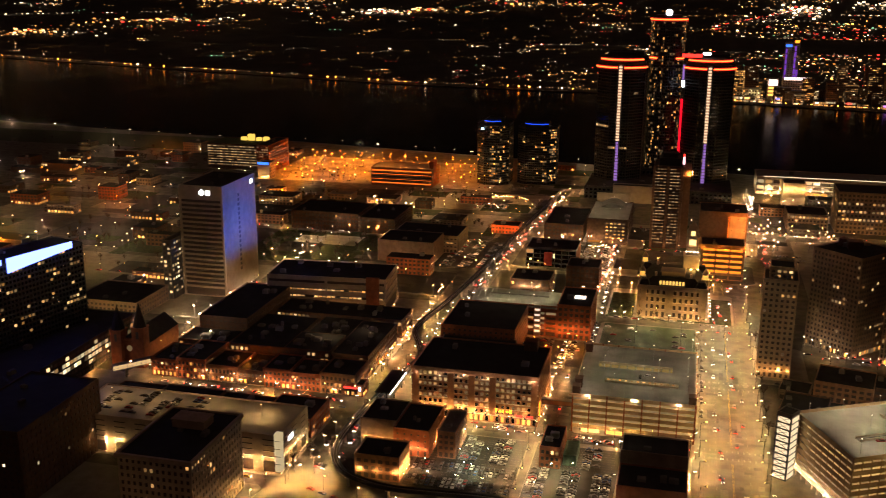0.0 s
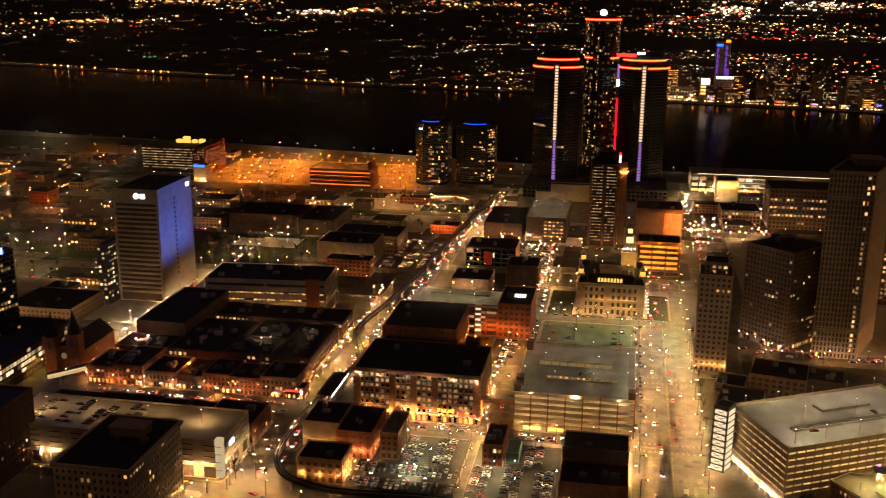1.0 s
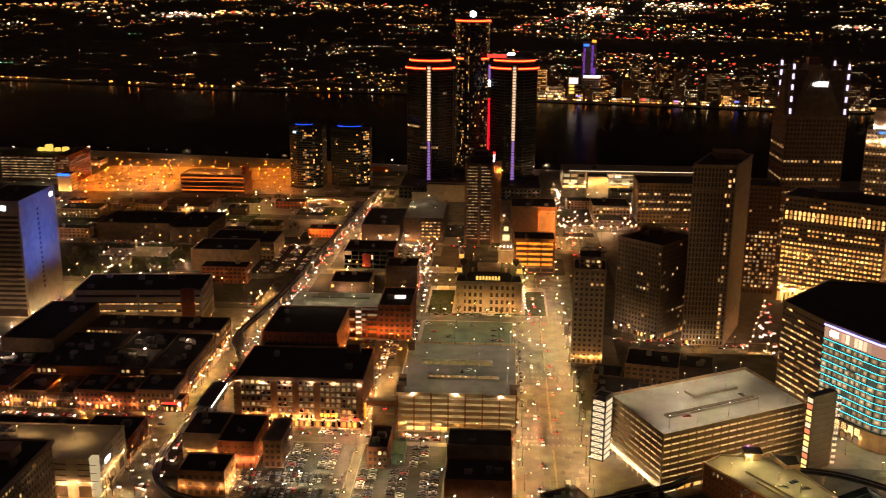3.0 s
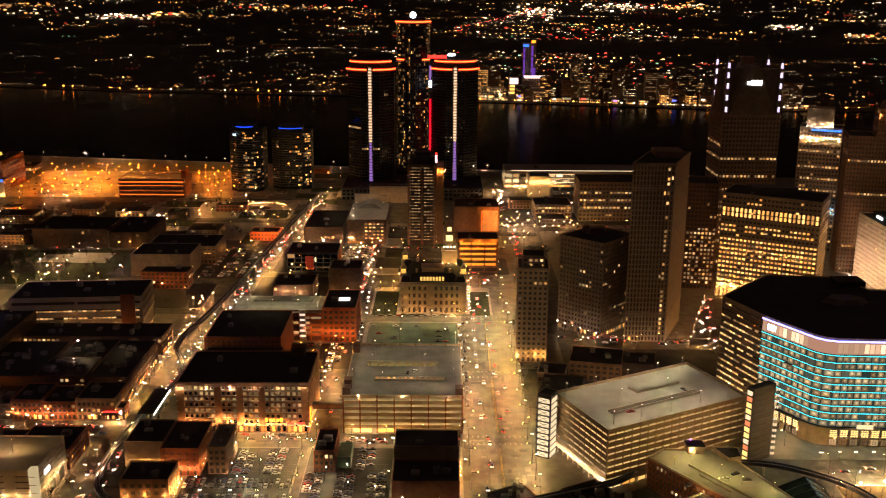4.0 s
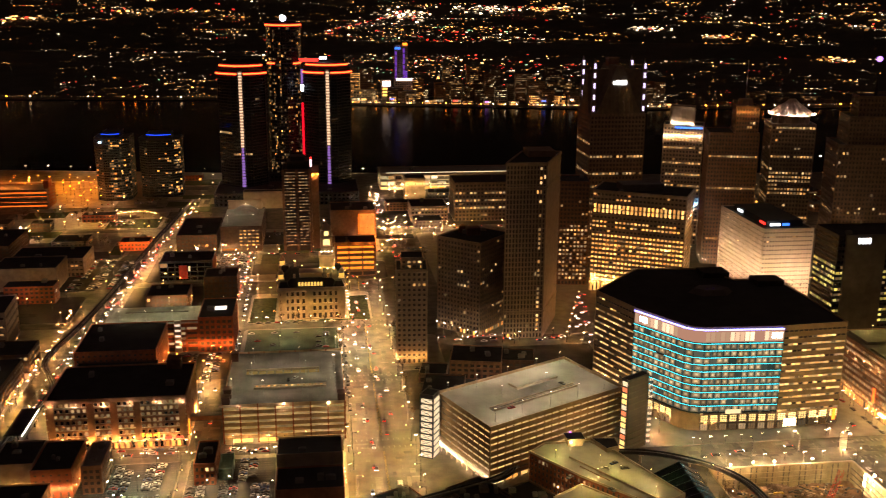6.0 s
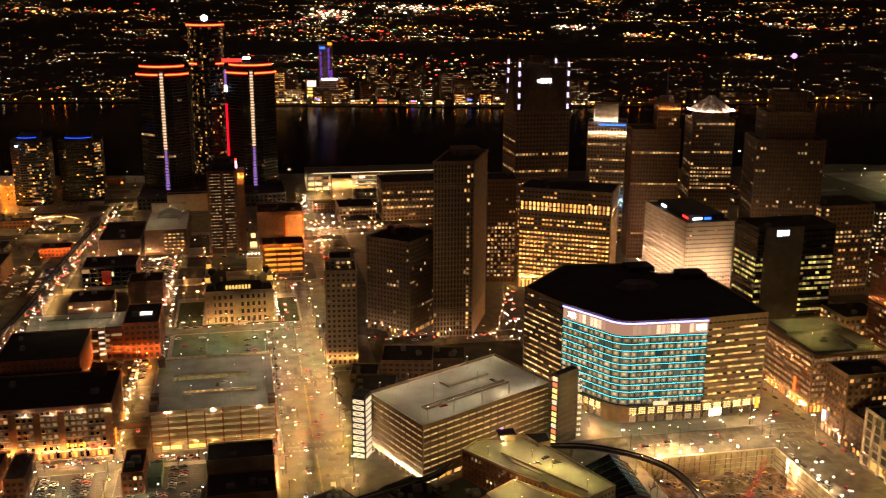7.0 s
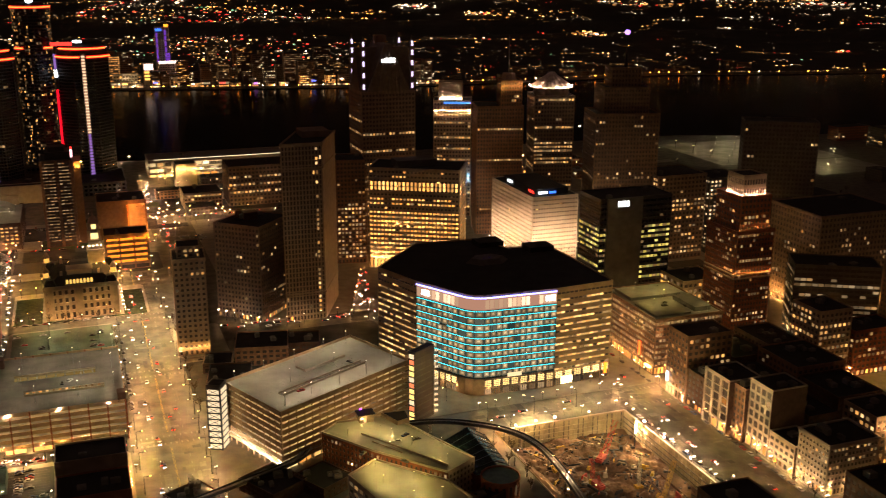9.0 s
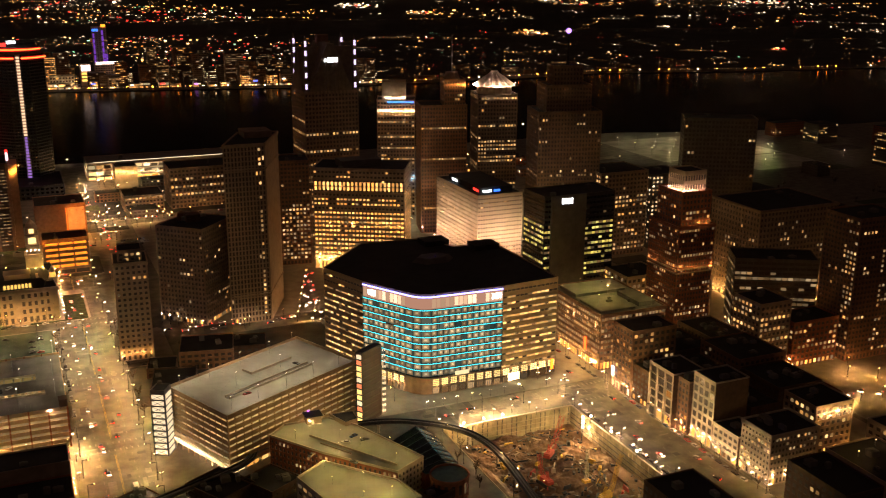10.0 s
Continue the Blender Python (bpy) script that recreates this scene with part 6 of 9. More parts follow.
# ---- downtown tops ----
al = building("gabled_tower", "tall stone tower with steep gables and lit corner spires", rect(240, 290, 862, 905), 140, STONE_D, floor=3.8, bay=3.0, pier=0.4, lit=0.14, tone="warm", strip=True, units=0,
              rows=[0.3] * 14 + [0.85, 0.9, 0.1, 0.1, 0.9, 0.1, 0.1, 0.8, 0.1, 0.1, 0.1, 0.7, 0.1] + [0.05] * 12, pick=36)
GABLE = surface("gable_stone", (0.2, 0.15, 0.11), 0.8, scale=0.25, vary=0.3, fine=4.0)
part("gable_wall", Shell().prism([(-20, -21.5), (20, -21.5), (20, 21.5), (-20, 21.5)], 140, 182, [(-3, -21.5), (3, -21.5), (3, 21.5), (-3, 21.5)]), GABLE, al)
part("gable_wall", Shell().prism([(-25, -15), (25, -15), (25, 15), (-25, 15)], 140, 178, [(-25, -2.5), (25, -2.5), (25, 2.5), (-25, 2.5)]), GABLE, al)
part("stair_house", Shell().box(-4, 6, 4, 12, 180, 188), BRICK_B, al)
for k in range(9):
    x = -14 + 3.5 * k
    part("gable_pier", Shell().box(x - 0.6, x + 0.6, -22.2, -21.4, 138, 140 + 42 * (1 - abs(x) / 20) * 0.94), GABLE, al)
for sx in (-1, 1):
    for sy in (-1, 1):
        sp = part("corner_spire", Shell().box(sx * 22.5 - 1.8, sx * 22.5 + 1.8, sy * 19 - 1.8, sy * 19 + 1.8, 140, 180).disc(sx * 22.5, sy * 19, 2.4, 180, 189, 4, 0.2), GABLE, al)
        for z in (143, 153, 163, 172, 180):
            part("spire_light", Shell().box(sx * 22.5 - 0.8, sx * 22.5 + 0.8, sy * 19 - 2.2, sy * 19 - 1.85, z, z + 4.4), glow("lilac_light", (0.78, 0.6, 1.0), 1.5), sp, "lilac lamp")
part("sign", Shell().box(-3.5, 6, -22.2, -21.6, 166, 170).box(-6, -3.5, -22.2, -21.6, 166.4, 169), WHITESIGN, al, "glowing white sign of plain shapes")
part("roof_beacon", Shell().ball(-10, 0, 172, 0.8), REDSIGN, al)

wt = building("office_tower", "pale tower with a floodlit crown and blue sign", turned(338, 948, 38, 30, -22), 118, STONE, floor=3.8, bay=3.0, lit=0.3, strip=True, tone="warm", units=0, pick=24)
part("crown", Shell().obox(local(wt, 345, 952), (math.cos(radians(-22)), math.sin(radians(-22))), 0, 24, -18, 0, 118, 136), STONE, wt)
glow_bar(wt, "sign", (348, 943.8), (372, 934.2), 115.6, 117.2, BLUESIGN, 0.3, 0.4, "glowing blue roof sign")
wall_lamps(wt, (346, 951), (367, 942.6), 4, 119, glow("crown_lamp", (1.0, 0.85, 0.65), 500), 2.5, 0.4)
wall_lamps(wt, (338, 948), (373, 934), 6, 108, FLOOD_W, 1.0, 0.3)
wall_lamps(wt, (338, 948), (373, 934), 3, 40, glow("blue_flood", (0.1, 0.35, 1.0), 700), 1.5, 0.5)

gd = building("brick_tower", "orange-red brick tower with a slender flag mast", turned(352, 866, 44, 34, -14), 122, BRICK_B, floor=3.7, bay=2.7, pier=0.5, lit=0.05, strip=True, units=0, pick=24)
building("x", "", turned(374, 862, 20, 24, -14), 24, BRICK_B, floor=3.7, bay=2.5, lit=0.1, z0=122, ground=0, tier=gd, units=0)
part("crown", Shell().disc(*local(gd, 386, 872), 8, 146, 152, 8, 6), STONE, gd)
wall_lamps(gd, (374, 862), (393, 857.4), 4, 141, FLOOD, 1.2, 0.2)
part("flag_mast", Shell().disc(*local(gd, 386, 872), 0.6, 152, 186, 6, 0.25), STEEL_L, gd)

dm = building("domed_tower", "stone tower with a floodlit ribbed dome", turned(404, 852, 38, 36, -14), 131, STONE_D, floor=3.7, bay=2.9, lit=0.25, strip=True, units=0, pick=24)
dx, dy = local(dm, 427, 865)
part("drum", Shell().disc(dx, dy, 16.5, 131, 139, 16), STONE, dm)
for i in range(16):
    a0, a1 = i * math.tau / 16, (i + 1) * math.tau / 16
    sh = Shell()
    prof = ((19.5, 138.4), (15.5, 141.6), (10, 145.6), (5, 149), (2.6, 152))
    for (r0, z0_), (r1, z1_) in zip(prof, prof[1:]):
        am = (a0 + a1) / 2
        sh.sheet([(dx + r0 * math.cos(a0), dy + r0 * math.sin(a0), z0_), (dx + r0 * 1.04 * math.cos(am), dy + r0 * 1.04 * math.sin(am), z0_ + 0.6),
                  (dx + r1 * 1.04 * math.cos(am), dy + r1 * 1.04 * math.sin(am), z1_ + 0.6), (dx + r1 * math.cos(a0), dy + r1 * math.sin(a0), z1_)])
        sh.sheet([(dx + r0 * 1.04 * math.cos(am), dy + r0 * 1.04 * math.sin(am), z0_ + 0.6), (dx + r0 * math.cos(a1), dy + r0 * math.sin(a1), z0_),
                  (dx + r1 * math.cos(a1), dy + r1 * math.sin(a1), z1_), (dx + r1 * 1.04 * math.cos(am), dy + r1 * 1.04 * math.sin(am), z1_ + 0.6)])
    part("dome_panel", sh, surface("dome_white", (0.7, 0.62, 0.55), 0.6), dm)
ring = Shell()
for i in range(16):
    a = (i + 0.5) * math.tau / 16
    ring.ball(dx + 20.5 * math.cos(a), dy + 20.5 * math.sin(a), 140.0, 0.2, 5, 2)
part("dome_floodlight", ring, glow("dome_lamp", (1.0, 0.7, 0.44), 1300), dm)["kind"] = "stuff"
part("terrace_lamp", Shell().ball(*local(dm, 446, 840), 104, 0.8, 6, 3), glow("terrace_lamp_glow", (1.0, 0.8, 0.5), 14), dm)

pb = building("stepped_tower", "sooty limestone tower with stepped top and a lit mast globe", turned(414, 752, 56, 40, -14), 128, SOOT, floor=3.7, bay=2.7, pier=0.5, lit=0.02, units=0, mix=0.5,
              rows=[0.08] * 6 + [0.04] * 12 + [0.7] + [0.06] * 20)
building("x", "", turned(422, 754, 40, 32, -14), 22, SOOT, floor=3.7, bay=2.7, pier=0.5, lit=0.02, z0=128, ground=0, tier=pb, units=0)
building("x", "", turned(430, 757, 26, 22, -14), 16, SOOT, floor=3.7, bay=2.7, pier=0.5, lit=0.02, z0=150, ground=0, tier=pb, units=0)
mx, my = local(pb, 448, 765)
part("mast", Shell().disc(mx, my, 1.6, 166, 178, 8, 0.7).disc(mx, my, 0.5, 178, 193, 6, 0.3), STEEL_D, pb)
part("mast_globe", Shell().ball(mx, my, 195, 2.2, 12, 6), glow("globe_light", (0.5, 0.2, 1.0), 2.6), pb, "glowing violet-white globe")
part("wall_flood", Shell().ball(*local(pb, 440, 752), 131, 0.4, 5, 2), FLOOD, pb)
building("office_tower", "dark office slab beside the river", turned(540, 718, 62, 26, -30), 121, C, floor=3.8, bay=3.2, lit=0.06, strip=True)


# ---- far bank skyline ----
far_d = random.Random(11)


def far_block(x, y, w, d, h, m, lit, tone="warm"):
    building("distant_building", "distant waterfront building with lit windows across the river", rect(x, x + w, y, y + d), h, m, floor=4.0, bay=3.4, pier=0.45, sill=0.5, lit=lit, tone=tone, pick=0, units=0, mix=1.0,
             group="far bank buildings", parapet=0)


for i in range(64):
    x = 60 + 690 * (i / 63) + far_d.uniform(-8, 8)
    y = 2175 - (x - 60) * 0.2 + far_d.choice((10, 18, 30, 60, 120, 220)) + far_d.uniform(0, 25)
    far_block(x, y, far_d.uniform(18, 40), far_d.uniform(15, 25), far_d.choice((14, 18, 24, 30, 38, 48, 62)), far_d.choice((STONE_D, BRICK_B, C, BRICK_D)), far_d.choice((0.08, 0.16, 0.3, 0.5)),
              far_d.choice(("warm", "dim", "white", "gold")))
for i in range(14):
    x = 760 + 60 * i + far_d.uniform(-20, 20)
    far_block(x, 2060 + far_d.uniform(0, 80), far_d.uniform(20, 60), 18, far_d.choice((8, 10, 14, 24)), far_d.choice((STONE_D, C)), 0.15)
fc = building("casino_hall", "bright white waterfront hall across the river", rect(82, 130, 2180, 2205), 24, W, floor=6, bay=6, lit=0.55, tone="warm", pick=10, roof=ROOF_LIGHT)
wall_lamps(fc, (82, 2180), (130, 2180), 5, 2, glow("far_flood", (1.0, 0.8, 0.45), 900), 6, 0.8, name="floodlight")
fc2 = building("casino_hall", "white lit hotel base across the river", rect(173, 218, 2200, 2228), 43, W, floor=5, bay=5, lit=0.12, tone="warm", pick=10, roof=ROOF_LIGHT)
wall_lamps(fc2, (173, 2200), (218, 2200), 5, 2, glow("far_pink_flood", (1.0, 0.5, 0.6), 700), 6, 0.7, name="floodlight")
glow_bar(fc2, "sign", (176, 2200), (216, 2200), 43.5, 48.5, glow("cream_pink_sign", (1.0, 0.72, 0.66), 2.6), 0.5, 1, "long glowing white sign")
sq = building("sign_block", "small block with a square white sign and golden storeys", rect(144, 165, 2200, 2220), 44, W, lit=0.0, blank=(0, 1, 2, 3), units=0, pick=0)
glow_bar(sq, "sign", (146, 2200), (163, 2200), 31, 43, MATS["cream_pink_sign"], 0.5, 1, "square glowing white sign")
for z in (10, 17, 24):
    glow_bar(sq, "golden_storey", (146, 2200), (163, 2200), z, z + 4, glow("golden_sign", (1.0, 0.5, 0.1), 1.4), 0.5, 1, "golden lit storey")
vt = building("violet_tower", "slender hotel tower washed in violet light across the river", rect(178, 206, 2262, 2285), 114, surface("violet_facade", (0.45, 0.42, 0.5), 0.6), floor=4, bay=5, pier=0.6, lit=0.03, pick=10, units=0)
# The violet wash is painted with glowing panels set before the wall.
VWASH = glow("violet_wash", (0.3, 0.08, 0.75), 0.42)
for x0, x1, z0_, z1_ in ((178.4, 182, 14, 104), (196, 200, 14, 110), (200.4, 205.6, 20, 60)):
    for k in range(8):
        za, zb = z0_ + (z1_ - z0_) * k / 8, z0_ + (z1_ - z0_) * (k + 0.84) / 8
        glow_bar(vt, "light_wash", (x0, 2262), (x1, 2262), za, zb, VWASH, 0.3, 0.2, "violet wash on the facade put in as a glowing panel")
glow_bar(vt, "sign", (178, 2262), (190, 2262), 106, 111, BLUESIGN, 0.6, 0.5, "blue roof sign")
glow_bar(vt, "sign", (196, 2262), (205, 2262), 114.5, 120, ORANGENEON, 0.6, 0.5, "orange roof sign")
for i in range(22):
    x = 70 + 31 * i + far_d.uniform(-8, 8)
    yb = 2165 - (x - 60) * 0.2
    hh = far_d.choice((9, 12, 16, 22))
    wf = building("waterfront_hall", "low lit waterfront building across the river", rect(x, x + far_d.uniform(14, 27), yb, yb + 14), hh, far_d.choice((W, STONE, BRICK_B)), floor=4.5, bay=4, pier=0.25, sill=0.4, lit=far_d.choice((0.3, 0.6, 0.9)),
                  tone=far_d.choice(("white", "gold", "white", "warm")), pick=0, units=0, group="far bank buildings", parapet=0, mix=0.9, shop=0.9, shop_tone=far_d.choice(("white", "gold")))
    if i % 2:
        glow_bar(wf, "sign", (x + 2, yb), (x + far_d.uniform(6, 12), yb), hh * 0.55, hh * 0.55 + 3, glow("far_sign_" + "abcde"[i % 5], ((1.0, 0.8, 0.6), (1.0, 0.5, 0.15), (1.0, 0.06, 0.04), (0.12, 0.16, 1.0), (0.7, 0.2, 1.0))[i % 5], 1.8), 0.5, 0.8, "small glowing waterfront sign")
# lamps along both banks
bank = [Shell(), Shell()]
for (xa, ya), (xb, yb) in zip(FAR_SHORE, FAR_SHORE[1:]):
    n = max(1, int(math.hypot(xb - xa, yb - ya) / 24))
    for i in range(n):
        t = i / n
        k = 0 if far_d.random() < 0.75 else 1
        if far_d.random() < (0.85 if 40 < xa < 1100 else 0.5):
            bank[k].ball(xa + (xb - xa) * t, ya + (yb - ya) * t + 6, 6, far_d.uniform(0.9, 1.5), 5, 2)
quay = Shell()
for (xa, ya), (xb, yb) in zip(FAR_SHORE, FAR_SHORE[1:]):
    n = max(1, int(math.hypot(xb - xa, yb - ya) / 7))
    for i in range(n):
        t = i / n
        if noise.noise(Vector(((xa + (xb - xa) * t) * 0.006, 2.0, 0.0))) > -0.2:
            quay.ball(xa + (xb - xa) * t, ya + (yb - ya) * t + 14, 5, 0.45, 4, 2)
single("promenade_lights", quay, glow("quay_lamp", (1.0, 0.5, 0.18), 1.6, False, 0.7, True), "string of small warm lamps along the far quay", "shore lights", kind="stuff")
single("promenade_lights", bank[0], glow("far_shore_amber", (1.0, 0.24, 0.02), 26), "amber lamps along the far river bank", "shore lights", kind="stuff")
single("promenade_lights", bank[1], glow("far_shore_white", (1.0, 0.62, 0.3), 26), "white lamps along the far river bank", "shore lights", kind="stuff")


# ---- street lamps ----
def lamp_kit(name, label, bulb, tall, reach, globe=True, tone="amber"):
    root = thing(name, label, "street lamp", "street lamps")
    root.location = (0, 0, -60)
    s = Shell().disc(0, 0, 0.16, 0, tall, 6, 0.09)
    s.disc(0, 0, 0.28, 0, 0.5, 6).box(0, reach, -0.06, 0.06, tall - 0.15, tall)
    part("post", s, STEEL_D, root)
    hd = Shell().box(reach - 0.6, reach + 0.5, -0.32, 0.32, tall, tall + 0.14)
    for y in (-0.32, 0.28):
        hd.box(reach - 0.6, reach + 0.5, y, y + 0.04, tall - 0.14, tall)
    for x in (-0.6, 0.46):
        hd.box(reach + x, reach + x + 0.04, -0.28, 0.28, tall - 0.14, tall)
    head = part("lamp_head", hd, STEEL_D, root)
    s = Shell().box(reach - 0.5, reach + 0.4, -0.25, 0.25, tall - 0.05, tall - 0.01)
    n = len(s.f)
    if globe:
        s.ball(reach, -0.46, tall + 0.02, 0.32, 6, 3)
    else:
        s.ball(reach + 0.6, 0, tall, 0.32, 5, 2)
    part("bulb", lamp_mesh(s, n, bulb, tone), None, head, "glowing bulb")
    return root


LAMPS = {
    "sodium": lamp_kit("street_lamp", "tall steel street lamp with an amber bulb beside the road", glow("amber_lens", (1.0, 0.49, 0.17), 5900), 10.0, 2.4, False, "amber"),
    "globe": lamp_kit("street_lamp", "steel street lamp with an amber globe beside the road", glow("globe_lens", (1.0, 0.46, 0.14), 2200), 7.5, 0.8, True, "amber"),
    "deep": lamp_kit("street_lamp", "tall steel lamp with a deep orange bulb over a car park", glow("deep_lens", (1.0, 0.21, 0.012), 4000), 9.0, 1.2, True, "deep"),
    "white": lamp_kit("street_lamp", "tall steel street lamp with a white bulb", glow("white_lens", (1.0, 0.64, 0.32), 1500), 9.0, 1.6, True, "white"),
    "green": lamp_kit("street_lamp", "steel car park lamp with a greenish white bulb", glow("green_lens", (0.9, 0.84, 0.42), 2300), 9.0, 1.0, True, "green"),
}
used = set()


def lamp(kind, x, y, rot=0.0):
    m = pose(x, y, 0.0, 0, 0, rot)
    if kind in used:
        copy_thing(LAMPS[kind], m)
    else:
        LAMPS[kind].matrix_basis = m
        used.add(kind)


def lamp_row(kind, a, b, step, rot=0.0, jitter=1.5):
    a, b = Vector(a), Vector(b)
    n = max(1, round((b - a).length / step))
    for i in range(n + 1):
        p = a.lerp(b, i / n)
        lamp(kind, p.x + dice.uniform(-jitter, jitter) * 0.3, p.y + dice.uniform(-jitter, jitter), rot)


for y0, y1 in ((440, 720), (745, 1000)):
    st_ = 25 if y0 < 500 else 66
    lamp_row("sodium", (15.5, y0), (15.5, y1), st_, 0)
    lamp_row("sodium", (49.5, y0 + 10), (49.5, y1), st_, 180)
lamp_row("sodium", (-180, 445), (-169, 700), 25)
lamp_row("sodium", (-157, 560), (-160, 715), 26, 180)
lamp_row("sodium", (-166, 720), (-136, 1180), 26)
lamp_row("globe", (-330, 545), (-190, 545), 20, -90)
lamp_row("sodium", (-150, 517), (10, 517), 20, 90)
lamp_row("sodium", (-75.5, 440), (-75.5, 610), 21)
lamp_row("sodium", (-75.5, 640), (-75.5, 730), 40)
lamp_row("sodium", (-150, 735), (10, 735), 28, 90)
lamp_row("sodium", (-345, 540), (-345, 1100), 40)
lamp_row("sodium", (-240, 433), (-190, 433), 25, 90)
lamp_row("white", (288, 335), (288, 640), 17)
lamp_row("globe", (324, 345), (324, 640), 24, 180)
lamp_row("sodium", (206, 484), (320, 484), 26, 90)
for x, y in ((181, 541), (193, 517), (168, 566)):
    lamp("sodium", x, y, 200)
lamp_row("globe", (100, 672), (330, 672), 38, 90)
for x, y, k in ((-98, 655, "deep"), (-79, 640, "deep"), (-78, 610, "deep"), (-62, 655, "deep"), (-20, 441, "white"), (-2, 440, "white"), (-88, 640, "deep"), (-70, 665, "deep"), (-112, 668, "deep"), (-95, 480, "green"), (-112, 500, "green"), (-104, 462, "green"), (-66, 450, "white"), (-34, 452, "white"), (-60, 472, "green"), (-88, 500, "green"), (-50, 475, "white"), (-40, 500, "white"),
                (-240, 535, "deep"), (-210, 565, "white"), (-225, 612, "white"), (-330, 622, "white"), (-300, 596, "white"), (-205, 515, "deep"), (360, 520, "globe"), (428, 430, "globe"),
                (470, 440, "globe"), (466, 408, "globe"), (-362, 770, "white"), (-345, 800, "white"), (199, 431, "white"), (211, 417, "sodium"), (213, 401, "white"), (217, 383, "sodium"), (198, 457, "sodium"), (214, 470, "white"), (205, 386, "white"), (15.5, 427, "sodium"), (48, 432, "sodium"), (-28, 468, "white"), (-48, 456, "white"), (-125, 461, "white"), (-100, 461, "green"), (-110, 476, "white")):
    lamp(k, x, y)
lamp_row("globe", (-199, 372), (-199, 428), 18)
lamp_row("globe", (-190, 436), (-128, 418), 22, 90)
lamp_row("sodium", (-250, 358), (-205, 358), 30, 90)
for x in (-30, 2, 32):
    for y in (650, 684, 712):
        lamp("green", x, y)
# rows of small twin-globe lamps along the pavements
walk_posts, walk_globes = Shell(), Shell()


def globe_row(a, b, step, share=0.85):
    a, b = Vector(a), Vector(b)
    n = max(1, round((b - a).length / step))
    u = (b - a).normalized()
    for i in range(n + 1):
        if dice.random() > share:
            continue
        p = a.lerp(b, i / n) + u * dice.uniform(-1.5, 1.5)
        walk_posts.disc(p.x, p.y, 0.09, 0, 4.4, 5, 0.06).box(p.x - 0.5, p.x + 0.5, p.y - 0.04, p.y + 0.04, 4.3, 4.4)
        walk_globes.ball(p.x - 0.5, p.y, 4.62, 0.24, 6, 3)
        walk_globes.ball(p.x + 0.5, p.y, 4.62, 0.24, 6, 3)


for a, b, st in (((13.4, 440), (13.4, 900), 24), ((51.6, 450), (51.6, 900), 24), ((-187, 445), (-187, 720), 18), ((-150, 515), (10, 515), 18), ((-76, 530), (-76, 730), 16), ((-57.6, 620), (-57.6, 730), 16),
                 ((-330, 543), (-190, 543), 13), ((-330, 517), (-196, 517), 16), ((287.6, 345), (287.6, 470), 7), ((326, 345), (326, 640), 14), ((287, 500), (287, 640), 14), ((206, 500), (300, 503), 11), ((206, 476), (284, 476), 11),
                 ((-50, 738), (34, 738), 11), ((22, 745), (22, 800), 8), ((-58, 745), (-58, 840), 14), ((-78, 745), (-78, 940), 16), ((-120, 455), (-80, 455), 14), ((170, 664), (330, 664), 14)):
    globe_row(a, b, st)
single("lamp_posts", walk_posts, STEEL_D, "posts of the small twin-globe pavement lamps", "street lamps", kind="stuff")
single("lamp_globes", walk_globes, glow("twin_globe", (1.0, 0.62, 0.28), 26, False, 0.7, True, tint=(1.0, 0.82, 0.6), power=2.5), "glowing globes of the small pavement lamps", "street lamps", kind="stuff")
# further off: one joined set of lamps
far_lamps = {"deep": Shell(), "sodium": Shell(), "white": Shell(), "green": Shell()}
far_dots = {k: Shell() for k in far_lamps}
far_posts = Shell()


def far_lamp(kind, x, y, r=0.38, tall=7.5):
    if -128 < x < 56 and 1060 < y < 1340:
        return
    k = r / 0.38
    far_posts.disc(x, y, 0.14, 0, tall, 4).box(x - 0.6 * k, x + 0.6 * k, y - 0.4 * k, y + 0.4 * k, tall + 0.02, tall + 0.16)
    far_lamps[kind].box(x - 0.5 * k, x + 0.5 * k, y - 0.3 * k, y + 0.3 * k, tall - 0.06, tall + 0.01)
    far_dots[kind].ball(x, y - 0.45 * k, tall - 0.1, 0.48 if kind == "deep" else 0.4 if y > 700 else 0.32, 5, 2)


def far_row(kind, a, b, step):
    a, b = Vector(a), Vector(b)
    n = max(1, round((b - a).length / step))
    for i in range(n + 1):
        p = a.lerp(b, i / n)
        if dice.random() < 0.85:
            far_lamp(kind, p.x + dice.uniform(-3, 3), p.y + dice.uniform(-3, 3))


for x in range(-522, -238, 21):
    for y in range(1174, 1322, 20):
        if dice.random() < 0.85 and not (-388 < x < -296 and y < 1210):
            far_lamp("deep", x + dice.uniform(-5, 5), y + dice.uniform(-5, 5), 0.31, 12)
for (xa, ya), (xb, yb) in zip(NEAR_SHORE, NEAR_SHORE[1:]):
    if -700 < xa < 300:
        far_row("white", (xa, ya - 8), (xb, yb - 8), 30)
    elif -1300 < xa <= -700:
        far_row("white", (xa, ya - 30), (xb, yb - 30), 55)
for y in (614, 748, 828, 935, 1050):
    far_row("sodium", (-900, y), (-190, y), 36)
for y in (748, 828, 935, 1050, 1100):
    far_row("sodium", (-130, y), (60, y), 34)
for y in (1030, 1120, 1190):
    far_row("sodium", (60, y), (330, y), 34)
    far_row("sodium", (340, y), (620, y), 36)
for i in range(44):
    far_lamp(dice.choice(("sodium", "white", "white")), dice.uniform(62, 145), dice.uniform(900, 1235), 0.24, 9)
far_row("sodium", (68, 740), (76, 1010), 50)
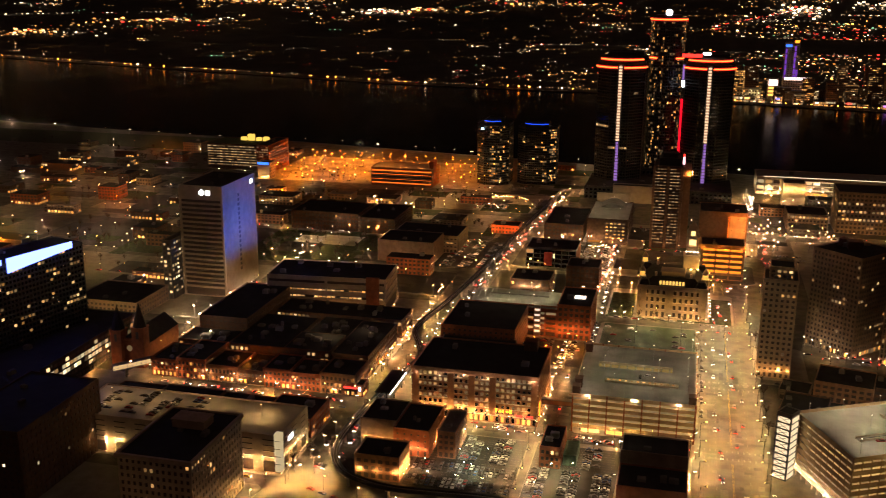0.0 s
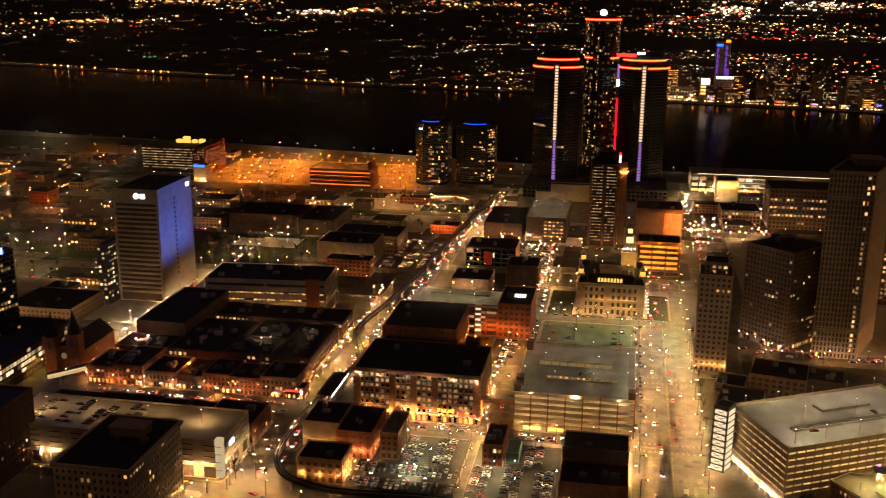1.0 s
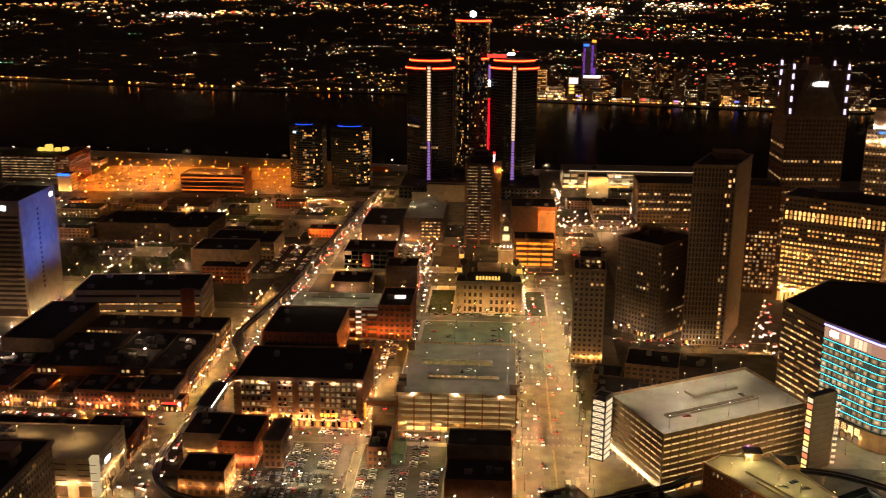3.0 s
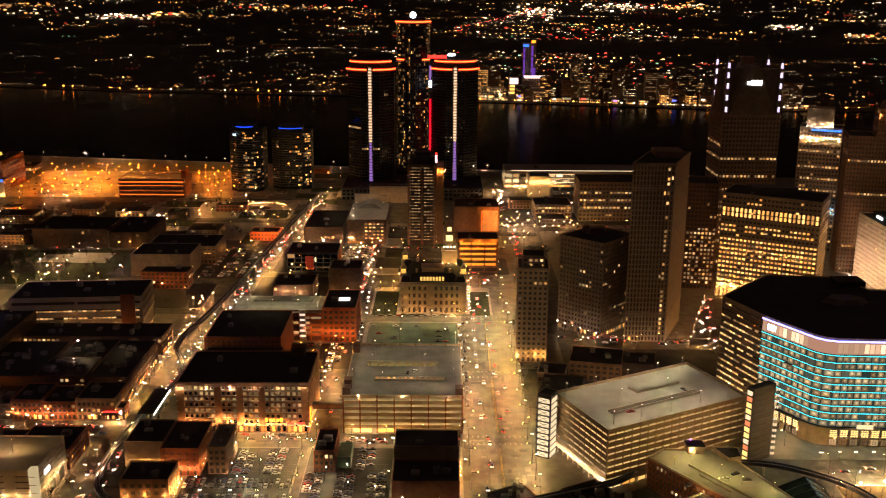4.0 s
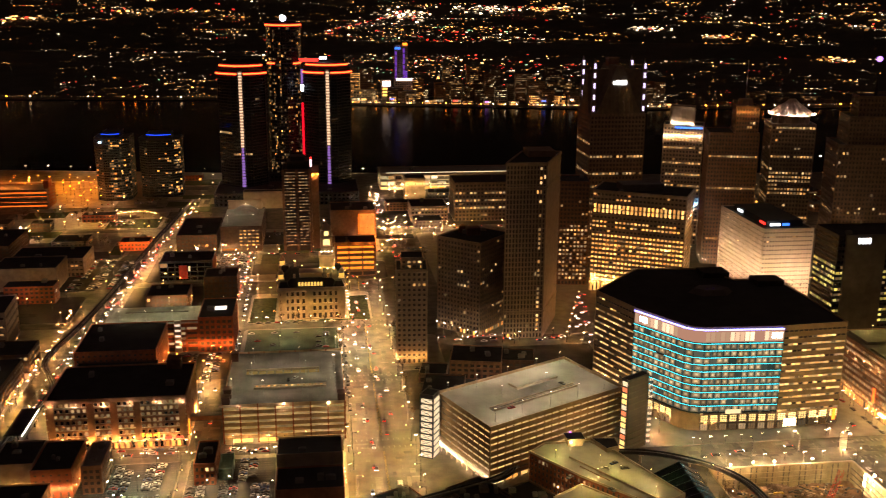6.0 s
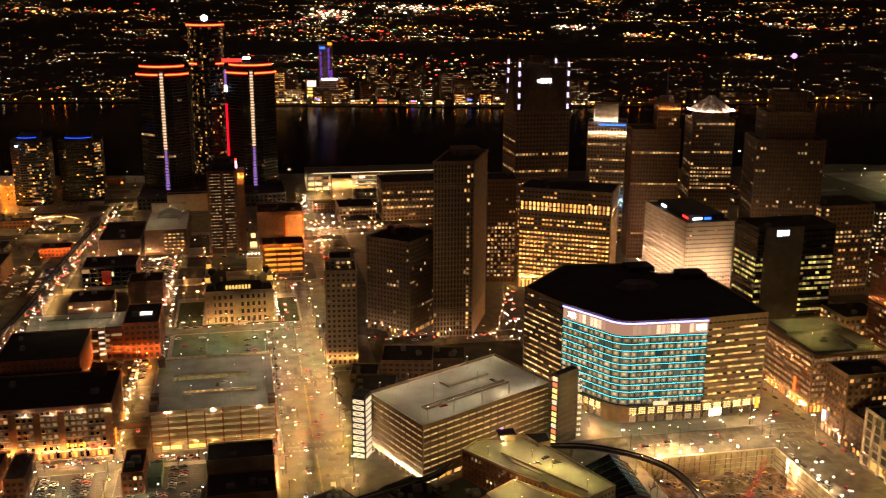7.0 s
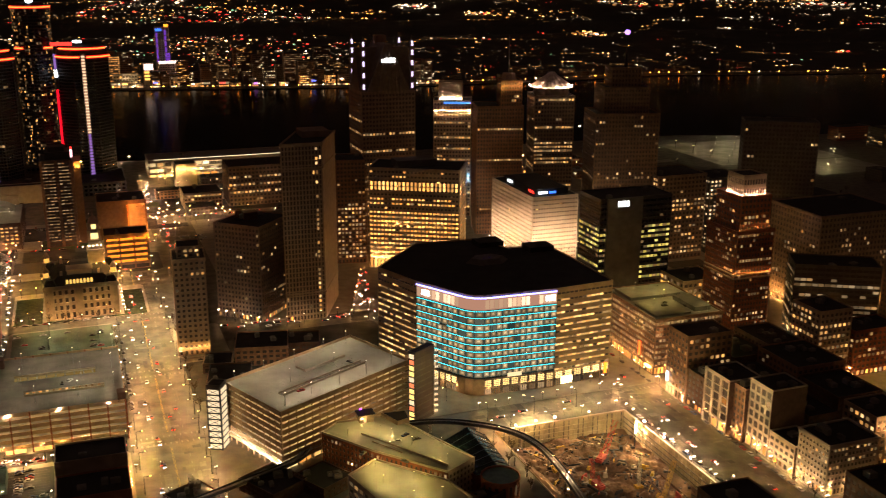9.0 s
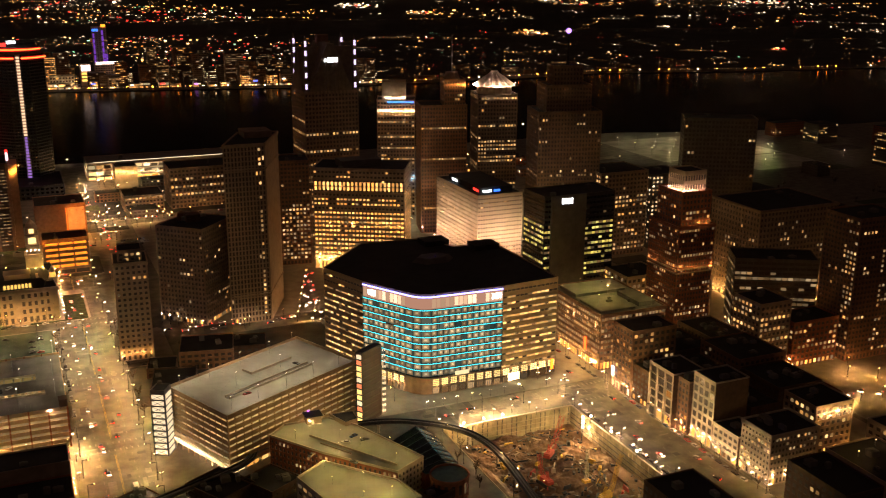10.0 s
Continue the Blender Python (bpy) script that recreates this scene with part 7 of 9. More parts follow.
for a, b, st in (((-66, 742), (-60, 1040), 24), ((-76, 745), (-74, 930), 30), ((-150, 846), (10, 846), 32), ((-150, 738), (-80, 738), 14), ((-140, 948), (-40, 948), 26), ((-100, 622), (-62, 628), 10), ((-50, 806), (8, 806), 12), ((22, 810), (22, 850), 10)):
    far_row("sodium", a, b, st)
far_row("sodium", (190, 672), (330, 664), 12)
for x in (-440, -560, -680, -820):
    far_row("white", (x, 620), (x, 1300), 52)
for i in range(70):
    far_lamp(dice.choice(("white", "white", "sodium", "deep")), dice.uniform(-900, -400), dice.uniform(640, 1380))
for i in range(60):
    far_lamp(dice.choice(("sodium", "white", "sodium")), dice.uniform(-320, 50), dice.uniform(740, 1330))
for i in range(50):
    far_lamp(dice.choice(("sodium", "white", "sodium")), dice.uniform(60, 320), dice.uniform(1010, 1300))
for i in range(34):
    far_lamp(dice.choice(("sodium", "white", "green")), dice.uniform(560, 1300), dice.uniform(600, 1220), 0.22)
for i in range(40):
    far_lamp(dice.choice(("sodium", "white", "sodium")), dice.uniform(330, 640), dice.uniform(400, 1000))
for x in range(795, 975, 34):
    for y in (1085, 1125, 1165, 1210):
        far_lamp("green", x, y, 0.36, 10)
for x, y in ((890, 1010), (930, 1040), (960, 1080), (870, 1030)):
    far_lamp("green", x, y, 0.3)
for a, b, st in (((384, 508), (482, 508), 16), ((330, 648), (700, 648), 20), ((455, 490), (455, 548), 16), ((580, 440), (580, 560), 22), ((418, 510), (418, 572), 16), ((432, 416), (436, 456), 26),
                 ((430, 464), (480, 464), 18), ((400, 356), (500, 356), 18), ((484, 360), (484, 450), 18),
                 ((330, 655), (520, 655), 22), ((322, 650), (322, 740), 14), ((406, 640), (406, 740), 20), ((340, 700), (460, 700), 22), ((600, 560), (600, 640), 20), ((440, 600), (500, 640), 18)):
    far_row("sodium", a, b, st)
for a, b, st in (((-372, 545), (-372, 610), 14), ((-334, 552), (-334, 604), 14), ((-332, 612), (-190, 612), 20), ((-332, 645), (-332, 740), 20), ((-288, 645), (-196, 645), 22), ((-310, 676), (-215, 684), 10), ((-187, 560), (-186, 770), 14), ((-212, 700), (-196, 760), 16),
                 ((-420, 610), (-340, 620), 16), ((-280, 576), (-196, 573), 18), ((-345, 625), (-345, 700), 20)):
    far_row("white" if st == 20 else "sodium", a, b, st)
for x, y in ((-342, 919), (-360, 880), (-318, 900), (-127, 905), (-90, 946), (124, 1104), (134, 1116), (146, 1108), (152, 1122), (130, 1126)):
    far_lamp("white", x, y, 0.62 if x > -150 else 0.32, 9)
far_row("sodium", (60, 1012), (118, 1006), 6)
for x, y in ((-420, 705), (-430, 666), (-397, 647), (-360, 631), (-405, 606), (-358, 658), (-387, 611)):
    far_lamp("white", x, y, 0.5, 9)
far_row("white", (66, 1100), (70, 1180), 9)
for i in range(6):
    far_lamp("white", 86 + 5 * i, 708 - 5.4 * i, 0.14)
    far_lamp("white", 130 + 13 * i, 676 + 2.4 * i, 0.12)
    far_lamp("sodium", 186 + 5 * i, 700 + 14 * i, 0.18)
for i in range(110):
    far_lamp(dice.choice(("sodium", "white", "white", "green")), dice.uniform(-620, -180), dice.uniform(745, 1180), 0.2, 7)
for i in range(60):
    far_lamp(dice.choice(("sodium", "white", "white")), dice.uniform(-140, 60), dice.uniform(830, 1180), 0.2, 7)
for i in range(26):
    a = math.pi * (0.12 + 0.86 * i / 25)
    far_dots["sodium"].ball(-199 + 24 * math.cos(a), 1104 + 22 * math.sin(a), 3.2, 0.42, 5, 2)
for x, y in ((-214, 1112), (-188, 1112), (-200, 1088), (-176, 1090), (-166, 1075), (-222, 1090), (-206, 1064)):
    far_lamp("sodium", x, y, 0.3, 7)
for x, y in ((-295, 1021), (-112, 921), (-279, 1118)):
    far_lamp("white", x, y, 0.5, 12)
    far_dots["white"].ball(x, y, 12.4, 0.9, 6, 3)
for a, b, st in (((-310, 960), (-264, 1100), 34), ((-283, 1090), (-180, 1050), 36), ((-276, 842), (-190, 850), 26), ((-186, 905), (-175, 1040), 34)):
    far_row("sodium", a, b, st)
single("lamp_posts", far_posts, STEEL_D, "posts of the further street lamps", "street lamps", kind="stuff")
for kn, s in far_lamps.items():
    tone = {"deep": (1.0, 0.2, 0.01), "sodium": (1.0, 0.44, 0.12), "white": (1.0, 0.68, 0.38), "green": (1.0, 0.84, 0.36)}[kn]
    single("lamp_lenses", s, glow(kn + "_far_lens", tone, 4600 if kn == "deep" else 1700 if kn == "white" else 1250), "lenses under the heads of the further street lamps", "street lamps", kind="stuff")
    single("lamp_bulbs", far_dots[kn], glow(kn + "_far_bulb", tone, 44 if kn == "deep" else 34, False, 0.85, True, power=3.5), "bulbs of the further street lamps", "street lamps", kind="stuff")

# ---- far lights ----
far_dice = random.Random(3)
FARMATS = [glow("far_amber_lights", (1.0, 0.33, 0.05), 2.4, False, 0.9, True, tint=(1.0, 0.55, 0.2), power=4.0), glow("far_white_lights", (1.0, 0.7, 0.42), 2.4, False, 0.9, True, power=4.0),
           glow("far_red_lights", (1.0, 0.05, 0.03), 1.2, False, 0.5, True), glow("far_green_lights", (0.4, 1.0, 0.5), 1.2, False, 0.5, True)]
fars = [Shell() for _ in FARMATS]


def far_light(x, y, k, size=1.0):
    px, py, pz = far_place(x, y)
    r = math.hypot(px, py)
    s = size * 2.2 * r / 2600
    fars[k].box(px - 1.8 * s, px + 1.8 * s, py - s, py + s, pz + 3, pz + 3 + 1.7 * s)


def past_shore(x, y):
    for (xa, ya), (xb, yb) in zip(FAR_SHORE, FAR_SHORE[1:]):
        if xa <= x <= xb:
            return y > ya + (yb - ya) * (x - xa) / (xb - xa) + 15
    return y > 3000


def hot(x, y):
    """How built-up the far land is: patches of bright districts in dark country, densest behind the waterfront town."""
    v = noise.noise(Vector((x * 0.0009 + 3.3, y * 0.00045, 1.7))) + 0.5 * noise.noise(Vector((x * 0.003, y * 0.0015, 5.1)))
    az = math.degrees(math.atan2(x, y))
    return v + 0.32 * math.exp(-((az - 1) / 13) ** 2)


def at_view(az, el):
    r = 253 / math.tan(radians(el))
    return math.sin(radians(az)) * r, math.cos(radians(az)) * r


def scatter(x, y, k, size):
    if past_shore(x, y):
        far_light(x, y, k, size)


SMALL, SMALL_W = (0.13, 0.17, 0.22, 0.3, 0.42, 0.6), (6, 7, 6, 3.5, 1.6, 0.6)
for n in range(5200):
    az, el = far_dice.uniform(-42, 50), 0.8 + 5.6 * far_dice.random() ** 1.15
    x, y = at_view(az, el)
    if far_dice.random() > 0.25 + 0.9 * max(0.0, hot(x, y)):
        continue
    k = far_dice.choices((0, 1, 2, 3), (7, 4, 1.1, 0.3))[0]
    size, step = far_dice.choices(SMALL, SMALL_W)[0], far_dice.uniform(0.1, 0.35)
    for i in range(far_dice.choice((1, 1, 2, 3, 4))):
        x, y = at_view(az + step * i, el + far_dice.gauss(0, 0.02))
        scatter(x, y, k, size)
# lamplit roads across the plain
for n in range(70):
    az, el = far_dice.uniform(-40, 46), 0.8 + 4.2 * far_dice.random() ** 1.4
    x, y = at_view(az, el)
    if hot(x, y) < far_dice.uniform(-0.4, 0.25):
        continue
    k, slope, step = far_dice.choices((0, 1), (3, 1))[0], far_dice.uniform(-0.06, 0.03), far_dice.uniform(0.12, 0.3)
    for i in range(far_dice.randint(8, 36)):
        if far_dice.random() < 0.75:
            x, y = at_view(az + step * i + far_dice.uniform(-0.04, 0.04), max(0.5, el + slope * step * i * 0.6 + far_dice.uniform(-0.012, 0.012)))
            scatter(x, y, k if far_dice.random() < 0.9 else far_dice.choice((1, 2)), far_dice.choice((0.18, 0.22, 0.28, 0.4)))
# bright shopping and works yards: bearing, dip below the horizon, half width, half depth, lamps, tone
YARDS = ((-17.2, 2.15, 1.5, 0.11, 90, 1), (-14.4, 2.05, 0.9, 0.08, 40, 0), (-29.5, 2.6, 2.4, 0.12, 80, 0), (-35.8, 3.1, 1.8, 0.14, 70, 0), (-24, 1.6, 3.0, 0.08, 70, 0), (-8, 1.7, 2.6, 0.1, 50, 0),
         (5.3, 1.9, 1.2, 0.3, 110, 1), (9.6, 1.55, 1.5, 0.18, 110, 1), (13.2, 1.5, 1.5, 0.14, 70, 0), (18.6, 2.5, 0.9, 0.09, 55, 1), (22.4, 2.85, 0.9, 0.1, 50, 0), (28.0, 3.95, 0.9, 0.12, 50, 0),
         (40.5, 2.15, 1.7, 0.08, 70, 1), (32, 2.3, 2.6, 0.1, 40, 0), (41.3, 4.55, 0.5, 0.05, 14, 0))
for az, el, wide, deep, count, k in YARDS:
    for i in range(count):
        x, y = at_view(az + far_dice.gauss(0, wide * 0.6), max(0.52, el + far_dice.gauss(0, deep * 0.6)))
        scatter(x, y, k if far_dice.random() < 0.75 else far_dice.choice((0, 1, 2)), far_dice.choice((0.22, 0.3, 0.42, 0.6, 0.85)))
for n in range(52):
    az, el, k = far_dice.uniform(-24, -2) if n > 44 else far_dice.uniform(20, 46) if n > 34 else far_dice.uniform(-41, 48), 1.0 + 2.6 * far_dice.random() ** 1.3, far_dice.choices((0, 1), (3, 2))[0]
    for i in range(far_dice.randint(8, 26)):
        x, y = at_view(az + far_dice.gauss(0, 0.9), max(0.52, el + far_dice.gauss(0, 0.06)))
        scatter(x, y, k if far_dice.random() < 0.8 else far_dice.choice((0, 1, 2)), far_dice.choice((0.18, 0.24, 0.32, 0.5)))
# red and white lights along the waterfront town, and its long avenue
for n in range(520):
    x, y = at_view(far_dice.gauss(7.5, 4.2), far_dice.uniform(2.6, 6.3))
    k = far_dice.choices((0, 1, 2, 3), (5, 4, 3, 0.6))[0]
    for i in range(far_dice.choice((1, 2, 3))):
        scatter(x + far_dice.gauss(0, 26), y + far_dice.gauss(0, 22), k, far_dice.choice((0.16, 0.22, 0.3, 0.42, 0.62)))
for i in range(90):
    f = far_dice.random()
    x, y = at_view(0.6 + 4.9 * f + far_dice.gauss(0, 0.05), 2.8 - 1.1 * f + far_dice.gauss(0, 0.02))
    scatter(x, y, far_dice.choices((1, 2), (2, 3))[0], far_dice.choice((0.2, 0.28, 0.4)))
for s, m, nm in zip(fars, FARMATS, ("amber", "white", "red", "green")):
    single("distant_lights", s, m, f"{nm} lights of the far bank scattered over dark land", "city lights", kind="stuff")


# ---- old town rows, houses and far low blocks ----
town = random.Random(21)
for x0, x1, y0, y1, h, m in ((-330, -312, 546, 575, 11, BRICK), (-311.8, -292, 546, 580, 13, BRICK), (-291.8, -270, 547, 574, 10, BRICK_B), (-269.8, -252, 547, 576, 9, BRICK_D),
                             (-251.8, -234, 546, 572, 12, BRICK), (-233.8, -214, 546, 570, 11, BRICK), (-213.8, -191, 546, 572, 13, BRICK_B)):
    ob = building("shop_house", "old brick shop house with a lit ground floor", rect(x0, x1, y0, y1), h, m, floor=3.5, bay=2.7, lit=0.22, tone="warm", shop=0.5, ground=4.2,
                  cornice=0.35, pick=8, group="old town row", units=3)
    wall_lamps(ob, (x0 + town.uniform(0, 3), y0), (x1 - town.uniform(0, 4), y0), town.choice((1, 2, 2, 3)), town.uniform(3.2, 5), glow("rosy_lamp", (1.0, 0.42, 0.17), 420), 1.0, 0.15)
for x0, x1, y0, y1, h, m in ((-330, -300, 484, 514, 8, BRICK_D), (-299.8, -262, 486, 514, 9, BRICK_D), (-261.8, -226, 486, 514, 8, BRICK_D), (-225.8, -196, 484, 514, 11, BRICK)):
    building("shop_house", "old brick shop house with a dark flat roof", rect(x0, x1, y0, y1), h, m, floor=3.5, bay=2.8, lit=0.12, shop=0.5, ground=4, pick=4, group="old town row", units=2)
for x0, x1, y0, y1, h in ((-290, -250, 578, 640, 14), (-249.5, -218, 574, 606, 16), (-217, -192, 575, 640, 15), (-249, -218, 608, 650, 12), (-288, -192, 652, 680, 13), (-330, -293, 582, 606, 12)):
    building("market_block", "dark-roofed brick market block with roof plant", rect(x0, x1, y0, y1), h, BRICK_D, floor=3.8, bay=3.2, lit=0.2, shop=0.4, pick=6, units=9, parapet=0.4)
sign_b = building("kiosk", "small corner building with bright red signs", rect(-199, -186, 546, 556), 7, BRICK, lit=0.3, shop=1.0, units=1, ground=4)
glow_bar(sign_b, "sign", (-198, 546), (-190, 546), 5.2, 6.2, REDSIGN, 0.4, 0.4, "glowing red sign")
glow_bar(sign_b, "sign", (-188.4, 546), (-187.4, 546), 4, 6.4, WHITESIGN, 0.4, 0.4, "glowing white sign")

# church with two spires
church = thing("church", "red brick church with two dark pointed spires", "church", at=pose(-352, 566, 0))
part("nave", Shell().box(-10, 10, -6, 38, 0, 14), BRICK, church)
part("nave_roof", Shell().prism([(-10.5, -6), (10.5, -6), (10.5, 38), (-10.5, 38)], 14.02, 22, [(-0.3, -6), (0.3, -6), (0.3, 38), (-0.3, 38)]), ROOF, church)
for x, hh in ((-8, 24), (8, 27)):
    tw_ = part("tower", Shell().box(x - 4, x + 4, -12, -4, 0, hh).box(x - 4.4, x + 4.4, -12.4, -3.6, hh, hh + 0.8), BRICK, church)
    part("spire", Shell().disc(x, -8, 4.6, hh + 0.8, hh + 17, 8, 0.15), ROOF, tw_)
    part("belfry", Shell().box(x - 1, x + 1, -12.1, -12, hh - 7, hh - 2).box(x - 4.1, x - 4, -9, -7, hh - 7, hh - 2), GLASS, tw_)
part("gable", Shell().prism([(-4, -9), (4, -9), (4, -6), (-4, -6)], 0, 18), BRICK, church)
part("rose_window", Shell().disc(0, 0, 2, 0, 0.2, 12), W_DIM, church).matrix_basis = pose(0, -9.0, 12, 90, 0, 0)

# lit glass footbridge over the street
fbr = thing("footbridge", "glazed lit footbridge across a street", "footbridge", at=pose(-350, 532, 0))
ang = math.atan2(28, 24)
u = (math.cos(ang), math.sin(ang))
part("deck", Shell().obox((0, 0), u, 0, 37, -2, 2, 6, 6.4), CONC_D, fbr)
part("roof", Shell().obox((0, 0), u, 0, 37, -2.2, 2.2, 9.4, 9.7), CONC_D, fbr)
part("lit_glazing", Shell().obox((0, 0), u, 0, 37, 1.8, 1.9, 6.5, 9.3), glow("bridge_glow", (1.0, 0.66, 0.3), 0.55), fbr)
for i in range(13):
    part("frame_post", Shell().obox((0, 0), u, i * 3 + 0.2, i * 3 + 0.4, 1.9, 2.1, 6.4, 9.4), CONC_W, fbr)
part("hand_rail", Shell().obox((0, 0), u, 0, 37, 1.9, 2.05, 7.4, 7.6), CONC_W, fbr)
part("pier", Shell().obox((0, 0), u, 8, 9, -1, 1, 0, 6).obox((0, 0), u, 28, 29, -1, 1, 0, 6), CONC_D, fbr)
fb2 = thing("footbridge", "brick-sided footbridge between hotel and garage", "footbridge", at=pose(-75.4, 548, 0))
part("deck", Shell().box(0, 19.3, -2, 2, 8, 8.4), CONC_D, fb2)
part("roof", Shell().box(0, 19.3, -2.2, 2.2, 11, 11.3), ROOF_GREY, fb2)
part("side_wall", Shell().box(0, 19.3, -2, -1.8, 8.4, 11), BRICK_B, fb2)
part("side_wall", Shell().box(0, 19.3, 1.8, 2, 8.4, 11), BRICK_B, fb2)

# low buildings spread over the further blocks
KEEP = []


def clear(x0, x1, y0, y1):
    for a, b, c, d in KEEP:
        if x0 < b and x1 > a and y0 < d and y1 > c:
            return False
    return True


KEEP += [(760, 1000, 960, 1245), (-410, -186, 540, 760), (-275, -150, 835, 945), (-395, -275, 925, 1005), (-640, -525, 1190, 1275), (-530, -225, 1140, 1400), (-262, -155, 1190, 1250), (-190, -130, 400, 1200),
         (-420, -270, 800, 930), (-160, 60, 380, 800), (-140, -50, 800, 1040), (10, 60, 800, 1200), (-120, 50, 1180, 1340), (-40, 60, 850, 1000), (-460, -340, 380, 660)]
low_mats = (BRICK_D, BRICK_B, STONE_D, C, BRICK)
made = 0
for _ in range(900):
    if made > 95:
        break
    if town.random() < 0.72:
        x, y = town.uniform(-900, -150), town.uniform(640, 1340)
    else:
        x, y = town.uniform(60, 640), town.uniform(1010, 1190)
    w, d = town.uniform(14, 46), town.uniform(12, 30)
    h = town.choice((6, 7, 8, 9, 10, 12, 15))
    if y + d > shore_y(x) - 40 or not clear(x - 6, x + w + 6, y - 6, y + d + 6):
        continue
    KEEP.append((x, x + w, y, y + d))
    building("low_block", "low flat-roofed block beside a lamplit street", rect(x, x + w, y, y + d), h, town.choice(low_mats), floor=3.4, bay=4, lit=town.choice((0.03, 0.08, 0.2)), shop=town.choice((0.0, 0.2, 0.5)),
             ground=4, pick=0, units=1, roof=town.choice((ROOF, ROOF, ROOF, ROOF_GREY)), group="far low blocks", parapet=0, mix=1.0, tone=town.choice(("warm", "dim", "white")))
    made += 1
made = 0
for _ in range(600):
    if made > 26:
        break
    x, y = town.uniform(560, 1250), town.uniform(620, 1180)
    w, d, h = town.uniform(20, 60), town.uniform(15, 35), town.choice((8, 10, 14, 20, 28, 36))
    if not clear(x - 6, x + w + 6, y - 6, y + d + 6) or y + d > shore_y(x) - 30 or (x < 620 and y < 800):
        continue
    KEEP.append((x, x + w, y, y + d))
    building("low_block", "dark block near the river with few lit windows", rect(x, x + w, y, y + d), h, town.choice(low_mats), floor=3.5, bay=4, lit=town.choice((0.05, 0.1, 0.3)), ground=4, pick=0, units=1, group="far low blocks", parapet=0, mix=1.0)
    made += 1
building("office_block", "dark block with a bright window grid", rect(-400, -392.5, 690, 735), 48, C, floor=3.6, bay=4, lit=0.6, tone="white", pick=15)
building("low_block", "low wide dark-roofed hall beside the tower", rect(-450, -396, 640, 688), 12, STONE_D, lit=0.02, units=2)
for x, y, w, d, h, m in ((83, 613, 34, 30, 12, BRICK_B), (118, 618, 22, 22, 9, BRICK_D), (60, 575, 26, 30, 7, BRICK_D), (62, 608, 18, 20, 6, STONE_D)):
    building("low_block", "low brown building beside a dark empty lot", turned(x, y, w, d, -12), h, m, floor=3.5, bay=4, lit=0.03, pick=4, units=3)
for x, y, w, d, rot in ((60, 446, 26, 22, -60), (86, 440, 22, 20, -60), (30, 430, 20, 14, 28)):
    building("low_block", "low dark-roofed building at the foot of the garage", turned(x, y + 8, w, d, rot), 6, BRICK_D, lit=0.05, pick=4, units=5, ground=3.5)

# ---- old town lights ----
for x, y, z, m_ in ((-317, 588, 12, LEDLAMP), (-312, 595, 12, LEDLAMP), (-243, 634, 14, LEDLAMP), (-227, 600, 16, LEDLAMP), (-267, 560, 9, SODIUM_D), (-232, 596, 16, LEDLAMP), (-205, 620, 15, LEDLAMP)):
    rl_ = thing("roof_floodlight", "small floodlight on a pole on a dark roof", "floodlight", "roof floodlights", at=pose(x, y, z - 0.2))
    part("pole", Shell().disc(0, 0, 0.07, 0, 3.2, 6), STEEL_D, rl_)
    part("lamp_head", Shell().ball(0, 0, 3.3, 0.1, 6, 3), m_, rl_)
strings = Shell()
wires = Shell()
for x in range(-316, -194, 19):
    n = 14
    for i in range(n + 1):
        f = i / n
        y, z = 516 + 30 * f, 7.6 - 1.6 * math.sin(math.pi * f)
        strings.ball(x + 5 * f, y, z, 0.1, 4, 2)
        if i < n:
            y1, z1 = 516 + 30 * (i + 1) / n, 7.6 - 1.6 * math.sin(math.pi * (i + 1) / n)
            k = len(wires.v)
            wires.v += [(x + 5 * f - 0.02, y, z + 0.1), (x + 5 * f + 0.02, y, z + 0.1), (x + 5 * (i + 1) / n + 0.02, y1, z1 + 0.1), (x + 5 * (i + 1) / n - 0.02, y1, z1 + 0.1)]
            wires.f.append((k, k + 1, k + 2, k + 3))
single("string_lights", strings, glow("string_bulb", (1.0, 0.5, 0.2), 5, False, 0.8, True), "strings of small warm bulbs across a narrow street", "string lights", kind="stuff")
single("light_cables", wires, STEEL_D, "thin cables of the string lights", "string lights", kind="stuff")


# ---- elevated track ----
def spline(pts, per=6):
    out = []
    for i in range(len(pts) - 1):
        p = [Vector(pts[max(0, min(len(pts) - 1, i + k))]) for k in (-1, 0, 1, 2)]
        for j in range(per):
            t = j / per
            out.append(0.5 * (2 * p[1] + (p[2] - p[0]) * t + (2 * p[0] - 5 * p[1] + 4 * p[2] - p[3]) * t * t + (3 * p[1] - p[0] - 3 * p[2] + p[3]) * t ** 3))
    out.append(Vector(pts[-1]))
    return out


def sweep(pts, d0, d1, z0, z1):
    sh, k = Shell(), len(pts)
    for d, z in ((d0, z0), (d1, z0), (d1, z1), (d0, z1)):
        for i, p in enumerate(pts):
            t = (pts[min(i + 1, k - 1)] - pts[max(i - 1, 0)]).normalized()
            sh.v.append((p.x + t.y * d, p.y - t.x * d, z))
    for r in range(4):
        for i in range(k - 1):
            a, b = r * k, ((r + 1) % 4) * k
            sh.f.append((a + i, b + i, b + i + 1, a + i + 1))
    sh.f += [(0, k, 2 * k, 3 * k), (k - 1, 4 * k - 1, 3 * k - 1, 2 * k - 1)]
    return sh


